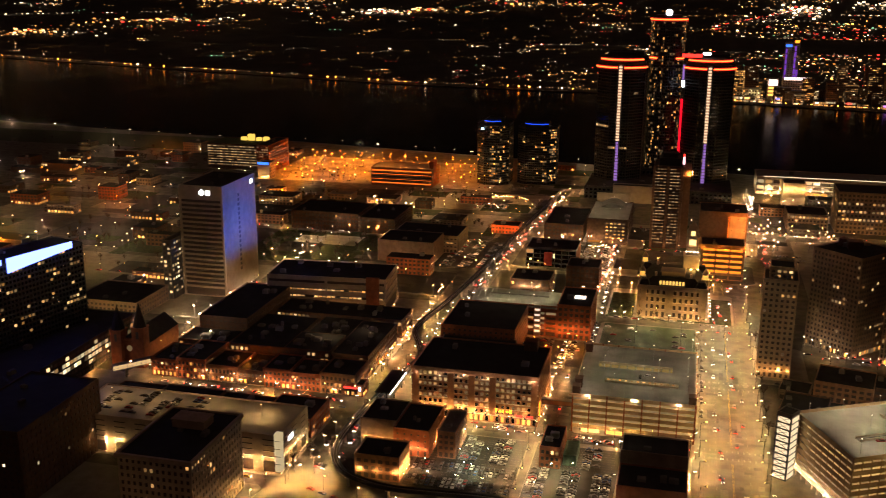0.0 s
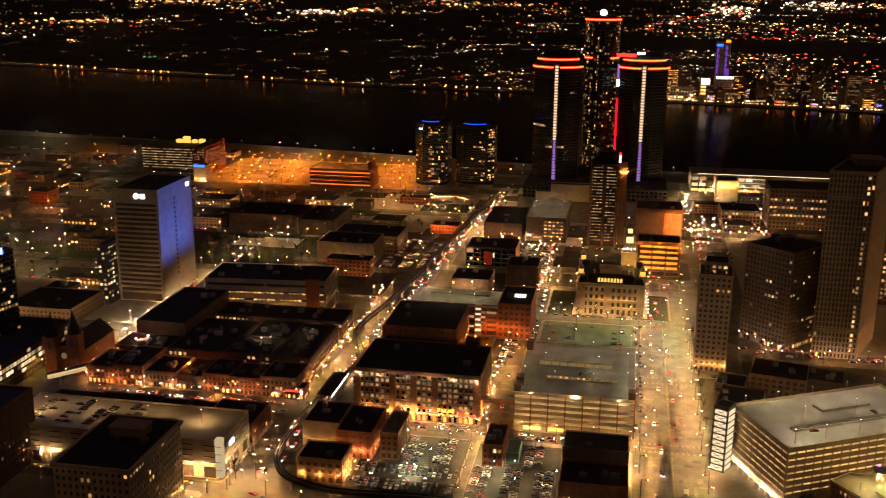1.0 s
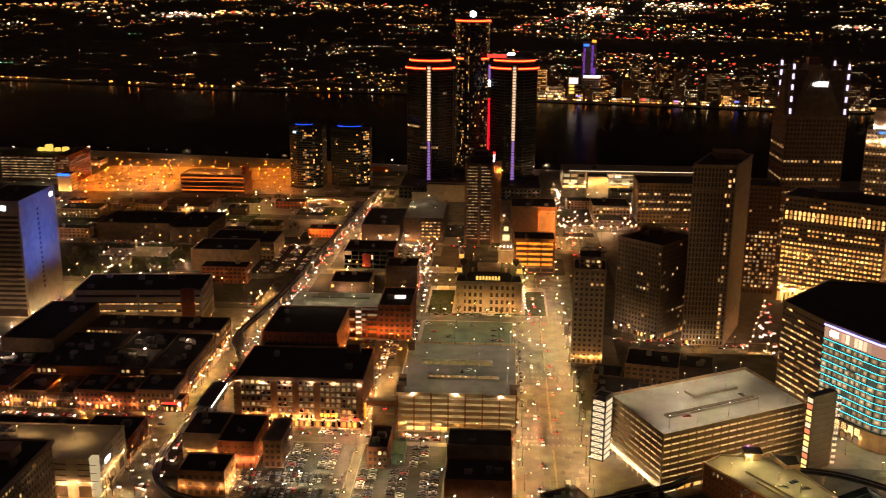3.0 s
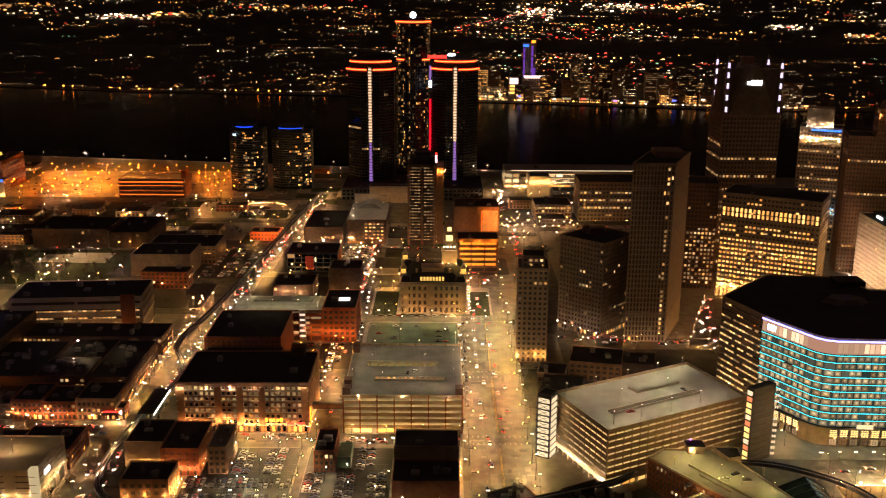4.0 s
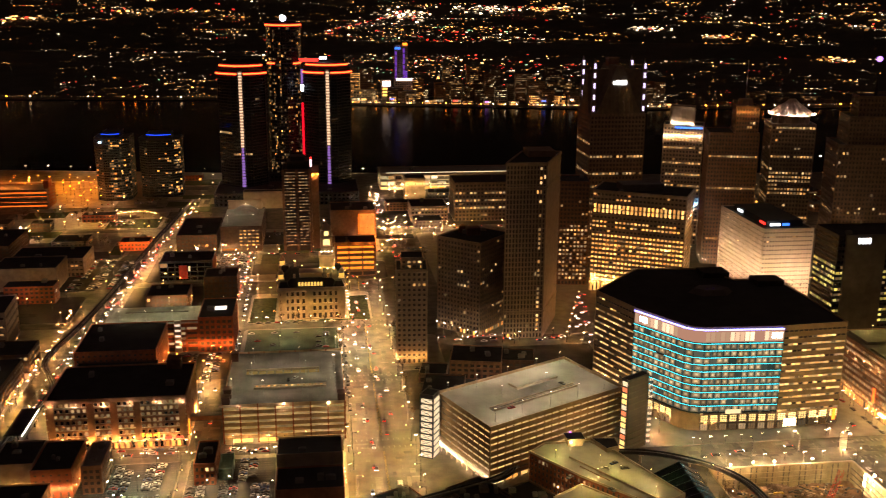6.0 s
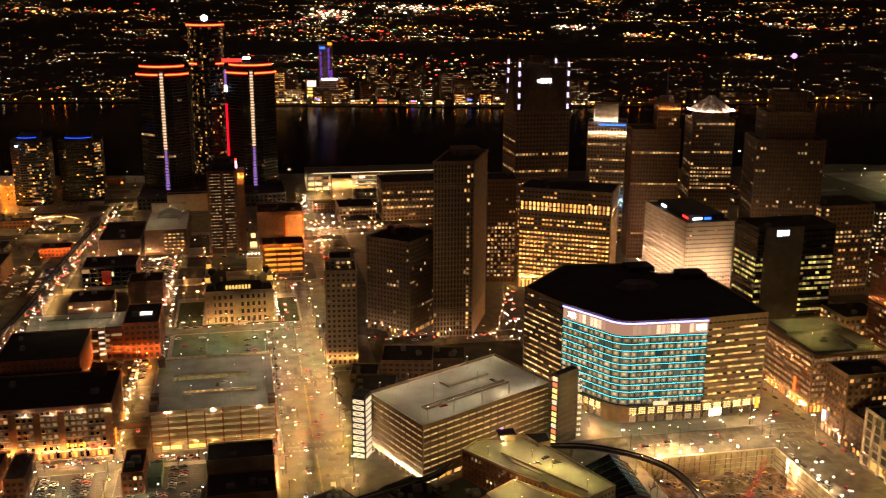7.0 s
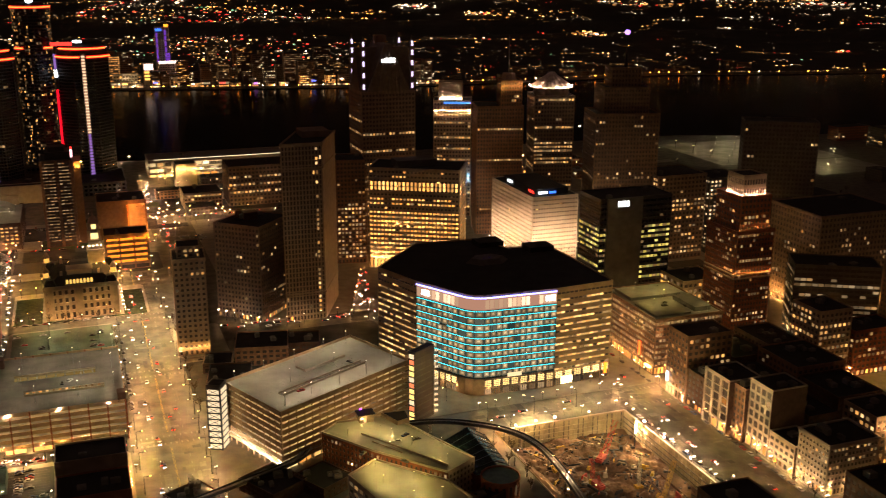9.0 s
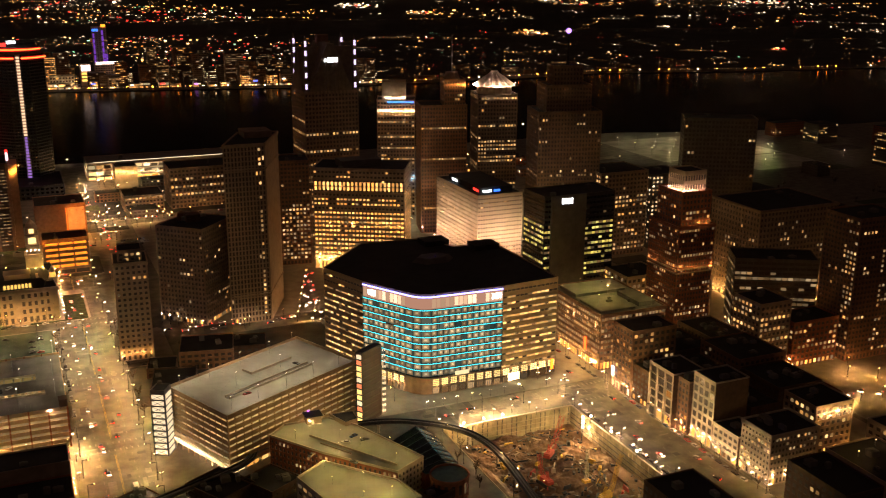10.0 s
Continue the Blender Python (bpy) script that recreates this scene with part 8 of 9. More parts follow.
TRACK = [(-142, 1167), (-158, 977), (-168, 808), (-176, 719), (-182, 676), (-182, 651), (-174, 630), (-166, 605), (-168, 573), (-174, 526), (-176, 485), (-173, 460), (-163, 442),
         (-147, 433), (-131, 430), (-107, 431), (-80, 432), (-30, 425), (10, 430), (60, 449), (92, 464), (104, 482), (124, 488), (149, 485), (174, 481), (191, 472), (206, 458), (214, 440), (215, 415),
         (211, 380), (206, 340), (200, 300)]
tr = spline(TRACK)
gw = thing("guideway", "curving elevated concrete rail track on single columns", "elevated track")
part("beam", sweep(tr, -1.6, 1.6, 5.6, 6.7), CONC_D, gw)
part("side_wall", sweep(tr, -1.9, -1.6, 6.2, 7.6), STEEL_D, gw)
part("side_wall", sweep(tr, 1.6, 1.9, 6.2, 7.6), STEEL_D, gw)
part("rail", sweep(tr, -0.8, -0.65, 6.7, 6.9), STEEL_L, gw)
part("rail", sweep(tr, 0.65, 0.8, 6.7, 6.9), STEEL_L, gw)
acc = 0.0
for a, b in zip(tr, tr[1:]):
    acc += (b - a).length
    if acc > 24:
        acc = 0.0
        part("column", Shell().disc(b.x, b.y, 0.7, 0, 5.0, 8).box(b.x - 1.4, b.x + 1.4, b.y - 1.4, b.y + 1.4, 5.0, 5.6), CONC_W, gw)
stn = thing("station", "small elevated station with a bright lit edge", "station", at=pose(-171, 550, 0))
part("platform", Shell().box(2.2, 6, -18, 18, 5.6, 6.9), CONC_D, stn)
part("canopy", Shell().box(-3, 6.5, -18, 18, 10.5, 10.9), ROOF, stn)
part("canopy_light", Shell().box(6.4, 6.6, -18, 18, 9.7, 10.4), glow("station_light", (1.0, 0.9, 0.75), 5), stn)
for y in (-16, 0, 16):
    part("column", Shell().box(3.6, 4.2, y - 0.3, y + 0.3, 0, 10.5), STEEL_D, stn)

# ---- construction pit ----
px0, px1, py0, py1, pz = PIT
pit = thing("excavation", "deep lamplit construction pit with sheeted concrete walls and rubble", "construction pit", kind="structure")
floor_s = Shell()
nx, ny = 70, 100
for i in range(nx + 1):
    for j in range(ny + 1):
        x, y = px0 + (px1 - px0) * i / nx, py0 + (py1 - py0) * j / ny
        bump = noise.noise(Vector((x * 0.06, y * 0.06, 0))) * 2.2 + noise.noise(Vector((x * 0.2, y * 0.2, 3))) * 1.3 + noise.noise(Vector((x * 0.6, y * 0.6, 9))) * 0.5
        left = max(0.0, 1 - (x - px0 - (py1 - y) * 0.08) / 10)
        near_ = max(0.0, 1 - (y - py0) / 18)
        z = pz + bump + max(left, near_) * 9.5
        floor_s.v.append((x, y, min(z, -0.4)))
for i in range(nx):
    for j in range(ny):
        a = i * (ny + 1) + j
        floor_s.f.append((a, a + ny + 1, a + ny + 2, a + 1))
part("pit_floor", floor_s, DIRT, pit, "uneven muddy floor")
WALLC = surface("sheet_wall", (0.36, 0.3, 0.2), 0.9, scale=0.2, vary=0.35, fine=2.5)
part("retaining_wall", Shell().box(px0, px1, py1 - 0.4, py1 - 0.02, pz - 2, 1.1), WALLC, pit)
part("retaining_wall", Shell().box(px1 - 0.4, px1 - 0.02, py0, py1, pz - 2, 1.1), WALLC, pit)
part("retaining_wall", Shell().box(px0 + 0.02, px0 + 0.4, py0, py1, pz - 2, 0.4), WALLC, pit)
part("retaining_wall", Shell().box(px0, px1, py0 + 0.02, py0 + 0.4, pz - 2, 0.4), WALLC, pit)
for i in range(26):
    x = px0 + 2 + i * 3.1
    part("soldier_pile", Shell().box(x, x + 0.4, py1 - 0.75, py1 - 0.4, pz - 1, 0.6), CONC_D if i % 3 else WALLC, pit)
for i in range(30):
    y = py0 + 4 + i * 3.7
    part("soldier_pile", Shell().box(px1 - 0.7, px1 - 0.4, y, y + 0.35, pz - 1, 0.6), WALLC, pit)
part("ramp", Shell().prism([(px1 - 9, py0 + 6), (px1 - 1, py0 + 6), (px1 - 1, py0 + 62), (px1 - 9, py0 + 62)], pz - 1, pz + 0.4,
                            [(px1 - 9, py0 + 6), (px1 - 1, py0 + 6), (px1 - 1, py0 + 62), (px1 - 9, py0 + 62)]), DIRT, pit)
RED_P = surface("red_machine_paint", (0.4, 0.05, 0.03), 0.5, scale=1.0, vary=0.3)
YEL_P = surface("yellow_machine_paint", (0.5, 0.3, 0.03), 0.5, scale=1.0, vary=0.3)


def lattice(a, b, w=0.8):
    a, b = Vector(a), Vector(b)
    t = (b - a).normalized()
    s1 = t.cross(Vector((0, 0, 1)))
    s1 = s1.normalized() if s1.length > 0.1 else Vector((1, 0, 0))
    s2 = t.cross(s1)
    sh = Shell()

    def rod(p, q, r=0.12):
        d = (q - p).normalized()
        e1 = d.cross(Vector((0.3, 0.9, 0.2))).normalized() * r
        e2 = d.cross(e1).normalized() * r
        n = len(sh.v)
        sh.v.extend([tuple(p + e1), tuple(p + e2), tuple(p - e1), tuple(p - e2), tuple(q + e1), tuple(q + e2), tuple(q - e1), tuple(q - e2)])
        sh.f.extend([(n, n + 1, n + 5, n + 4), (n + 1, n + 2, n + 6, n + 5), (n + 2, n + 3, n + 7, n + 6), (n + 3, n, n + 4, n + 7)])
    n = int((b - a).length / 2)
    cs = [(1, 1), (1, -1), (-1, -1), (-1, 1)]
    for i in range(4):
        c = s1 * cs[i][0] * w + s2 * cs[i][1] * w
        rod(a + c, b + c)
        c2 = s1 * cs[(i + 1) % 4][0] * w + s2 * cs[(i + 1) % 4][1] * w
        for k in range(n):
            p, q = a.lerp(b, k / n), a.lerp(b, (k + 1) / n)
            rod(p + (c if k % 2 else c2), q + (c2 if k % 2 else c), 0.07)
    return sh


def crawler(label, x, y, z, rot, paint, boom, wide=0.8):
    c = thing("crawler_crane", label, "crane", at=pose(x, y, z, 0, 0, rot))
    for sy in (-1, 1):
        part("crawler_track", Shell().box(-4, 4, sy * 2.2 - 0.5, sy * 2.2 + 0.5, 0, 1.2).box(-3.4, 3.4, sy * 2.2 - 0.55, sy * 2.2 + 0.55, 0.2, 0.9), STEEL_D, c)
    part("machine_house", Shell().box(-4.5, 2.2, -1.7, 1.7, 1.4, 3.9).box(-5.2, -4.4, -1.9, 1.9, 1.5, 3.3), paint, c)
    part("cab", Shell().box(2.0, 3.8, 0.5, 1.9, 1.5, 3.8), YEL_P, c)
    part("boom", lattice((2.4, 0, 2.0), boom, wide), paint, c)
    part("gantry", lattice((-3, 0, 3.8), (-1, 0, 8), 0.5), paint, c)
    return c


crawler("red lattice-boom crawler crane in the pit", 254, 437, pz + 0.6, 40, RED_P, (19, 0, 17), 1.2)
crawler("red piling rig with a short mast in the pit", 237, 412, pz + 0.8, 100, RED_P, (5, 0, 15))
crawler("yellow lattice-boom crane in the pit", 258, 385, pz + 1.0, 20, YEL_P, (10, 0, 22))
mastp = thing("drilling_mast", "pale upright drilling mast in the pit", "drilling rig", at=pose(258, 405, pz + 0.6))
part("mast", lattice((0, 0, 0), (0, 0, 19), 0.55), surface("pale_steel", (0.5, 0.46, 0.36), 0.6), mastp)
part("base", Shell().box(-2, 2, -1.5, 1.5, 0, 1.6), YEL_P, mastp)
site = random.Random(5)
for i in range(62):
    x, y = site.uniform(px0 + 16, px1 - 12), site.uniform(py0 + 24, py1 - 6)
    zz = pz + 0.9
    w, d, h = site.uniform(0.8, 6.5), site.uniform(0.5, 2.4), site.uniform(0.5, 2.2)
    ob = thing("building_material", "stack of timber, pipes or rubble on the pit floor", "site material", "pit materials", at=pose(x, y, zz - 0.6, 0, 0, site.uniform(0, 180)))
    s = Shell()
    s.prism(rect(-w / 2, w / 2, -d / 2, d / 2), -0.4, h, rect(-w / 2 + 0.15 * w, w / 2 - 0.05 * w, -d / 2 + 0.1 * d, d / 2 - 0.2 * d))
    part("load", s, site.choice((WALLC, STEEL_D, DIRT, YEL_P, RED_P, CONC_W, CONC_D)), ob)
for x, y in ((285, 446), (285, 425), (285, 400), (285, 372), (262, 468), (215, 466), (240, 467.5), (228, 467.5), (276, 352)):
    fl_ = thing("site_floodlight", "bright floodlight on a pole at the pit edge", "floodlight", "pit floodlights", at=pose(x, y, 0.0))
    part("pole", Shell().disc(0, 0, 0.1, 0, 4.4, 6), STEEL_D, fl_)
    part("lamp_head", Shell().ball(0, 0, 4.6, 0.26, 6, 3), glow("site_lamp", (1.0, 0.64, 0.26), 5200), fl_)
for z in (-2.5, -5.5, -8.5):
    part("waler", Shell().box(px0 + 1, px1 - 1, py1 - 1.0, py1 - 0.74, z - 0.2, z + 0.2), WALLC, pit)
    part("waler", Shell().box(px1 - 0.95, px1 - 0.7, py0 + 20, py1 - 1, z - 0.2, z + 0.2), CONC_D, pit)
part("capping_beam", Shell().box(px0, px1, py1 - 0.5, py1 + 0.6, 1.1, 1.5), CONC_W, pit)
part("capping_beam", Shell().box(px1 - 0.5, px1 + 0.5, py0, py1 - 0.5, 1.1, 1.5), CONC_W, pit)
rub = [Shell() for _ in range(4)]
for i in range(800):
    x, y = site.uniform(px0 + 10, px1 - 2), site.uniform(py0 + 12, py1 - 2)
    k = noise.noise(Vector((x * 0.09, y * 0.09, 4.0)))
    if k < site.uniform(-0.25, 0.3):
        continue
    a = site.uniform(0, 3.14)
    w, d, h = site.choice(((site.uniform(3, 9), 0.25, 0.25), (site.uniform(0.5, 2), site.uniform(0.5, 1.6), site.uniform(0.3, 1.2)), (site.uniform(2, 4), site.uniform(0.8, 1.5), 0.4)))
    z = pz + noise.noise(Vector((x * 0.06, y * 0.06, 0))) * 2.2 + noise.noise(Vector((x * 0.2, y * 0.2, 3))) * 1.3
    rub[site.choices(range(4), (3, 5, 3, 0.4))[0]].obox((x, y), (math.cos(a), math.sin(a)), 0, w, 0, d, z - 0.3, z + h + 0.3)
for s, m_, nm in zip(rub, (STONE_D, CONC_D, STEEL_D, YEL_P), ("pale concrete rubble", "dark concrete rubble", "steel beams and pipes", "yellow formwork panels")):
    single("rubble", s, m_, nm + " strewn over the pit floor", "rubble", kind="stuff")
hoist = thing("light_mast", "stacked lamps on a mast in the pit corner", "site lights", at=pose(281, 448, pz))
part("mast", Shell().box(-0.2, 0.2, -0.2, 0.2, 0, 16), STEEL_D, hoist)
for z in (9, 11, 13, 15):
    part("lamp", Shell().ball(0, -0.4, z, 0.22, 5, 2), MATS["site_lamp"], hoist)

# ---- road markings and car parks ----
mk = Shell()
for y in range(436, 900, 9):
    for x in (24.5, 41.5):
        mk.box(x - 0.1, x + 0.1, y, y + 3.2, 0.012, 0.02)
for y in range(340, 640, 9):
    for x in (296, 306, 316):
        mk.box(x - 0.1, x + 0.1, y, y + 3.0, 0.012, 0.02)
for yc in (522, 620, 731):
    for x in range(15, 51, 3):
        mk.box(x, x + 0.6, yc - 6.0, yc - 3.5, 0.012, 0.02)
        mk.box(x, x + 0.6, yc + 3.5, yc + 6.0, 0.012, 0.02)
for x in range(288, 326, 3):
    mk.box(x, x + 0.6, 474, 476.5, 0.012, 0.02)
    mk.box(x, x + 0.6, 494, 496.5, 0.012, 0.02)
for x in range(-155, 10, 9):
    mk.box(x, x + 3, 521.9, 522.1, 0.012, 0.02)
    mk.box(x, x + 3, 734.9, 735.1, 0.012, 0.02)
for y in range(440, 720, 9):
    mk.box(-66.1, -65.9, y, y + 3, 0.012, 0.02)
    mk.box(-179.6, -179.4, y, y + 3, 0.012, 0.02)
for x in range(210, 320, 9):
    mk.box(x, x + 3, 487.9, 488.1, 0.012, 0.02)
single("road_markings", mk, PAINT, "worn white lane dashes and crossings", "road markings", kind="stuff")
pd, pl = Shell(), Shell()
pr_ = random.Random(14)
for i in range(420):
    sx = pr_.choice(((16, 50, 440, 900), (16, 50, 440, 900), (289, 323, 340, 640), (-185, -160, 440, 720), (-150, 12, 518, 528), (-74, -58, 440, 730), (200, 320, 474, 500), (-330, -190, 518, 544)))
    x, y = pr_.uniform(sx[0], sx[1] - 3), pr_.uniform(sx[2], sx[3] - 4)
    w, d = pr_.choice(((pr_.uniform(1, 4), pr_.uniform(2, 14)), (pr_.uniform(2, 9), pr_.uniform(1, 4)), (0.15, pr_.uniform(6, 30))))
    z = 0.004 + 0.00001 * i
    (pd if pr_.random() < 0.6 else pl).box(x, min(x + w, sx[1]), y, min(y + d, sx[3]), -0.02, z)
single("road_patches", pd, surface("dark_patch_asphalt", (0.07, 0.062, 0.05), 0.75, scale=0.4, vary=0.3), "dark asphalt repair patches and sealed cracks", "road patches", kind="stuff")
single("road_patches", pl, surface("pale_patch_asphalt", (0.19, 0.17, 0.135), 0.85, scale=0.4, vary=0.3), "pale worn asphalt repair patches", "road patches", kind="stuff")
my_ = Shell()
for y0, y1 in ((436, 512), (532, 612), (628, 724), (740, 840)):
    for x in (32.6, 33.2):
        my_.box(x - 0.08, x + 0.08, y0, y1, 0.012, 0.02)
single("road_markings", my_, PAINT_Y, "worn double yellow centre lines", "road markings", kind="stuff")
GREENLOT = surface("green_tinted_tarmac", (0.10, 0.12, 0.08), 0.85, scale=0.1, vary=0.35, fine=2.0)
for nm, (x0, x1, y0, y1), mat_ in (("car_park", (-132.5, -77, 447, 511), LOTTAR), ("car_park", (-71.5, -26, 442, 511), LOTTAR), ("car_park", (-54, 12, 640, 722), GREENLOT),
                                   ("car_park", (-112, -62, 628, 676), LOTTAR), ("car_park", (-212, -160, 838, 930), LOTTAR), ("car_park", (-92, -62, 856, 935), LOTTAR)):
    lot = thing(nm, "tarmac car park with painted bays", "car park", kind="structure", at=pose(0, 0, 0.19))
    part("surface", Shell().box(x0, x1, y0, y1, 0, 0.02), mat_, lot)
    ln = Shell()
    xx, k = x0 + 0.5, 0
    while xx + 5 < x1:
        yy = y0 + 1.1
        while yy < y1 - 1:
            ln.box(xx, xx + 5, yy, yy + 0.08, 0.022, 0.03)
            yy += 2.7
        xx += 5.2 if k % 2 == 0 else 11.2
        k += 1
    part("bay_marking", ln, PAINT, lot)["kind"] = "stuff"
single("car_park_surface", Shell().box(-530, -232, 1165, 1330, 0.0, 0.03), surface("worn_concrete", (0.3, 0.28, 0.24), 0.9, scale=0.05, vary=0.4), "wide worn concrete car park under orange lamps", "car park", kind="structure")
single("car_park_surface", Shell().box(780, 975, 1075, 1235, 0.0, 0.03).box(860, 975, 985, 1070, 0.0, 0.03), MATS["worn_concrete"], "pale empty car park by the river", "car park", kind="structure")
lawn = single("lawn", Shell().box(-55, 38, 739, 741.6, 0.18, 0.26).box(-54, -35, 741.6, 800, 0.18, 0.26).box(22, 38, 741.6, 800, 0.18, 0.26), GRASS, "short lawn round the county hall", "lawn", kind="structure")
for x0, x1, y0, y1 in ((-222, -168, 1060, 1100), (-400, -290, 815, 925), (100, 128, 580, 606), (-1200, -640, 1330, 1440)):
    single("lawn", Shell().box(x0, x1, y0, y1, 0.01, 0.2), GRASS, "wide dark grass field", "lawn", kind="structure")

# further blocks: dark and pale lots, lawns and worn patches
plots = [Shell() for _ in range(4)]
pl_r = random.Random(31)
for i in range(230):
    if pl_r.random() < 0.62:
        x, y = pl_r.uniform(-900, -190), pl_r.uniform(742, 1340)
    else:
        x, y = pl_r.choice(((pl_r.uniform(-130, 60), pl_r.uniform(845, 1150)), (pl_r.uniform(-250, -100), pl_r.uniform(1040, 1330)), (pl_r.uniform(330, 700), pl_r.uniform(650, 1000)), (pl_r.uniform(560, 1300), pl_r.uniform(620, 1180))))
    w, d = pl_r.uniform(10, 62), pl_r.uniform(6, 40)
    if y + d > shore_y(x) - 12 or (-530 < x + w and x < -235 and 1150 < y + d) or (770 < x + w and x < 980 and y + d > 980):
        continue
    plots[pl_r.choices(range(4), (5, 2, 3, 2))[0]].box(x, x + w, y, y + d, -0.02, 0.19 + 0.0006 * i)
for s_, m_, nm in zip(plots, (GRAVEL, CONCRETE, GRASS, LOTTAR), ("dark gravel", "pale concrete", "dark grass", "dark tarmac")):
    single("plots", s_, m_, nm + " plots between the further streets", "plots", kind="stuff")

# ---- cars ----
CARPAINTS = [surface(n, c, 0.35, 0.2, scale=2.0, vary=0.1, bump=0) for n, c in
             (("silver_paint", (0.4, 0.4, 0.41)), ("white_paint", (0.7, 0.7, 0.68)), ("black_paint", (0.02, 0.02, 0.022)), ("grey_paint", (0.12, 0.12, 0.13)), ("red_paint", (0.3, 0.02, 0.02)),
              ("blue_paint", (0.03, 0.06, 0.16)), ("taxi_paint", (0.6, 0.4, 0.02)))]
TYRE = surface("tyre_rubber", (0.02, 0.02, 0.02), 0.9, scale=3, bump=0)
body_s = Shell()
body_s.prism([(-2.25, -0.85), (2.25, -0.85), (2.25, 0.85), (-2.25, 0.85)], 0.35, 0.75, [(-2.2, -0.88), (2.15, -0.88), (2.15, 0.88), (-2.2, 0.88)])
body_s.prism([(-1.2, -0.66), (0.32, -0.66), (0.32, 0.66), (-1.2, 0.66)], 1.42, 1.48)
body_s.prism([(-2.2, -0.88), (2.15, -0.88), (2.15, 0.88), (-2.2, 0.88)], 0.75, 0.95, [(-2.1, -0.8), (2.0, -0.8), (2.0, 0.8), (-2.1, 0.8)])
cab_s = Shell().prism([(-1.7, -0.8), (0.9, -0.8), (0.9, 0.8), (-1.7, 0.8)], 0.95, 1.42, [(-1.2, -0.65), (0.3, -0.65), (0.3, 0.65), (-1.2, 0.65)])
wheel_s = Shell().disc(0, 0, 0.32, -0.1, 0.1, 10)
BODY = [body_s.mesh("body", p) for p in CARPAINTS]
CAB, WHEEL = cab_s.mesh("cabin", GLASS), wheel_s.mesh("wheel", TYRE)
HL, TL = Shell().box(0, 0.06, -0.24, 0.24, -0.12, 0.12).mesh("headlight", HEADL), Shell().box(-0.06, 0, -0.28, 0.28, -0.14, 0.14).mesh("tail_light", TAILL)
CNAMES = ("silver", "white", "black", "grey", "red", "blue", "yellow")
park = random.Random(9)
joint = [Shell() for _ in CARPAINTS]
joint_glass = Shell()
n_cars = [0]


def car(x, y, rot, z=0.21, lights=False, colour=None):
    k = colour if colour is not None else park.choices(range(6), (3, 2, 7, 6, 1.5, 1.5))[0]
    if n_cars[0] >= 130 and not lights:
        c, s = math.cos(radians(rot)), math.sin(radians(rot))
        for src, dst in ((body_s, joint[k]), (cab_s, joint_glass)):
            n = len(dst.v)
            dst.v += [(x + a * c - b * s, y + a * s + b * c, z + h) for a, b, h in src.v]
            dst.f += [tuple(n + i for i in f) for f in src.f]
        return
    n_cars[0] += 1
    where = "driving with its lights on" if lights else "parked between painted lines"
    ob = thing("car", f"{CNAMES[k]} saloon car {where}", "car", "moving cars" if lights else "parked cars", at=pose(x, y, z, 0, 0, rot))
    part("body", BODY[k], None, ob)
    part("cabin", CAB, None, ob)
    for a in (-1.35, 1.4):
        for b in (-0.8, 0.8):
            part("wheel", WHEEL, None, ob).matrix_basis = pose(a, b, 0.32, 90)
    if lights:
        for b in (-0.6, 0.6):
            part("headlight", HL, None, ob).location = (2.24, b, 0.66)
            part("tail_light", TL, None, ob).location = (-2.24, b, 0.74)


def lot_cars(x0, x1, y0, y1, share, z=0.21, step=2.7):
    """Double columns of cars with aisles between them."""
    xx, k = x0 + 3.0, 0
    while xx < x1 - 2.4:
        yy = y0 + 2.5
        while yy < y1 - 1.5:
            if park.random() < share:
                car(xx + park.uniform(-0.3, 0.3), yy + park.uniform(-0.2, 0.2), park.choice((0, 180)) + park.uniform(-2, 2), z)
            yy += step
        xx += 5.2 if k % 2 == 0 else 11.2
        k += 1


for y in range(340, 640, 27):
    car(30 + park.choice((-6, -2.5)), 100 + y + park.uniform(-5, 5), 270, 0.01, True)
    if park.random() < 0.7:
        car(30 + park.choice((6, 10)), 110 + y + park.uniform(-5, 5), 90, 0.01, True)
for y in (352, 371, 398, 420, 452, 505, 528, 560, 590, 612):
    car(park.choice((299, 303)), y, 270, 0.01, True)
for y in (366, 388, 436, 470, 515, 548, 575):
    car(park.choice((311, 315)), y, 90, 0.01, True)
for x, y, r in ((-181, 455, 95), (-185, 480, 275), (-176, 505, 95), (-173, 590, 95), (-178, 640, 275), (-170, 690, 95), (-176, 740, 275), (-168, 790, 95), (-172, 850, 275), (-160, 900, 95), (-162, 960, 275),
                (-212, 434, 0), (-230, 431, 180), (-250, 535, 0), (-220, 538, 180), (-120, 520, 0), (-95, 524, 180), (-40, 520, 0), (-66, 560, 90), (-68, 610, 270), (-67, 660, 90), (-66, 700, 270),
                (230, 489, 0), (260, 492, 180), (215, 486, 0), (120, 580, 208), (90, 560, 28)):
    car(x, y, r, 0.01, True, 6 if (x, y) == (-212, 434) else None)
lot_cars(-111, -77, 478, 511, 0.9)
for y in (472, 466.6, 455.6, 450.2):
    for i in range(20):
        if park.random() < 0.86:
            car(-131 + 2.75 * i + park.uniform(-0.2, 0.2), y + park.uniform(-0.3, 0.3), park.choice((90, 270)) + park.uniform(-2, 2))
lot_cars(-71.5, -26, 442, 482, 0.88)
lot_cars(-46, -26, 482, 511, 0.75)
for y in range(346, 466, 6):
    if park.random() < 0.85:
        car(290.6, y, 90, 0.02)
lot_cars(-310, -250, 446, 478, 0.55, 21.04)
lot_cars(-54, 12, 640, 722, 0.12)
lot_cars(-112, -62, 628, 676, 0.5)
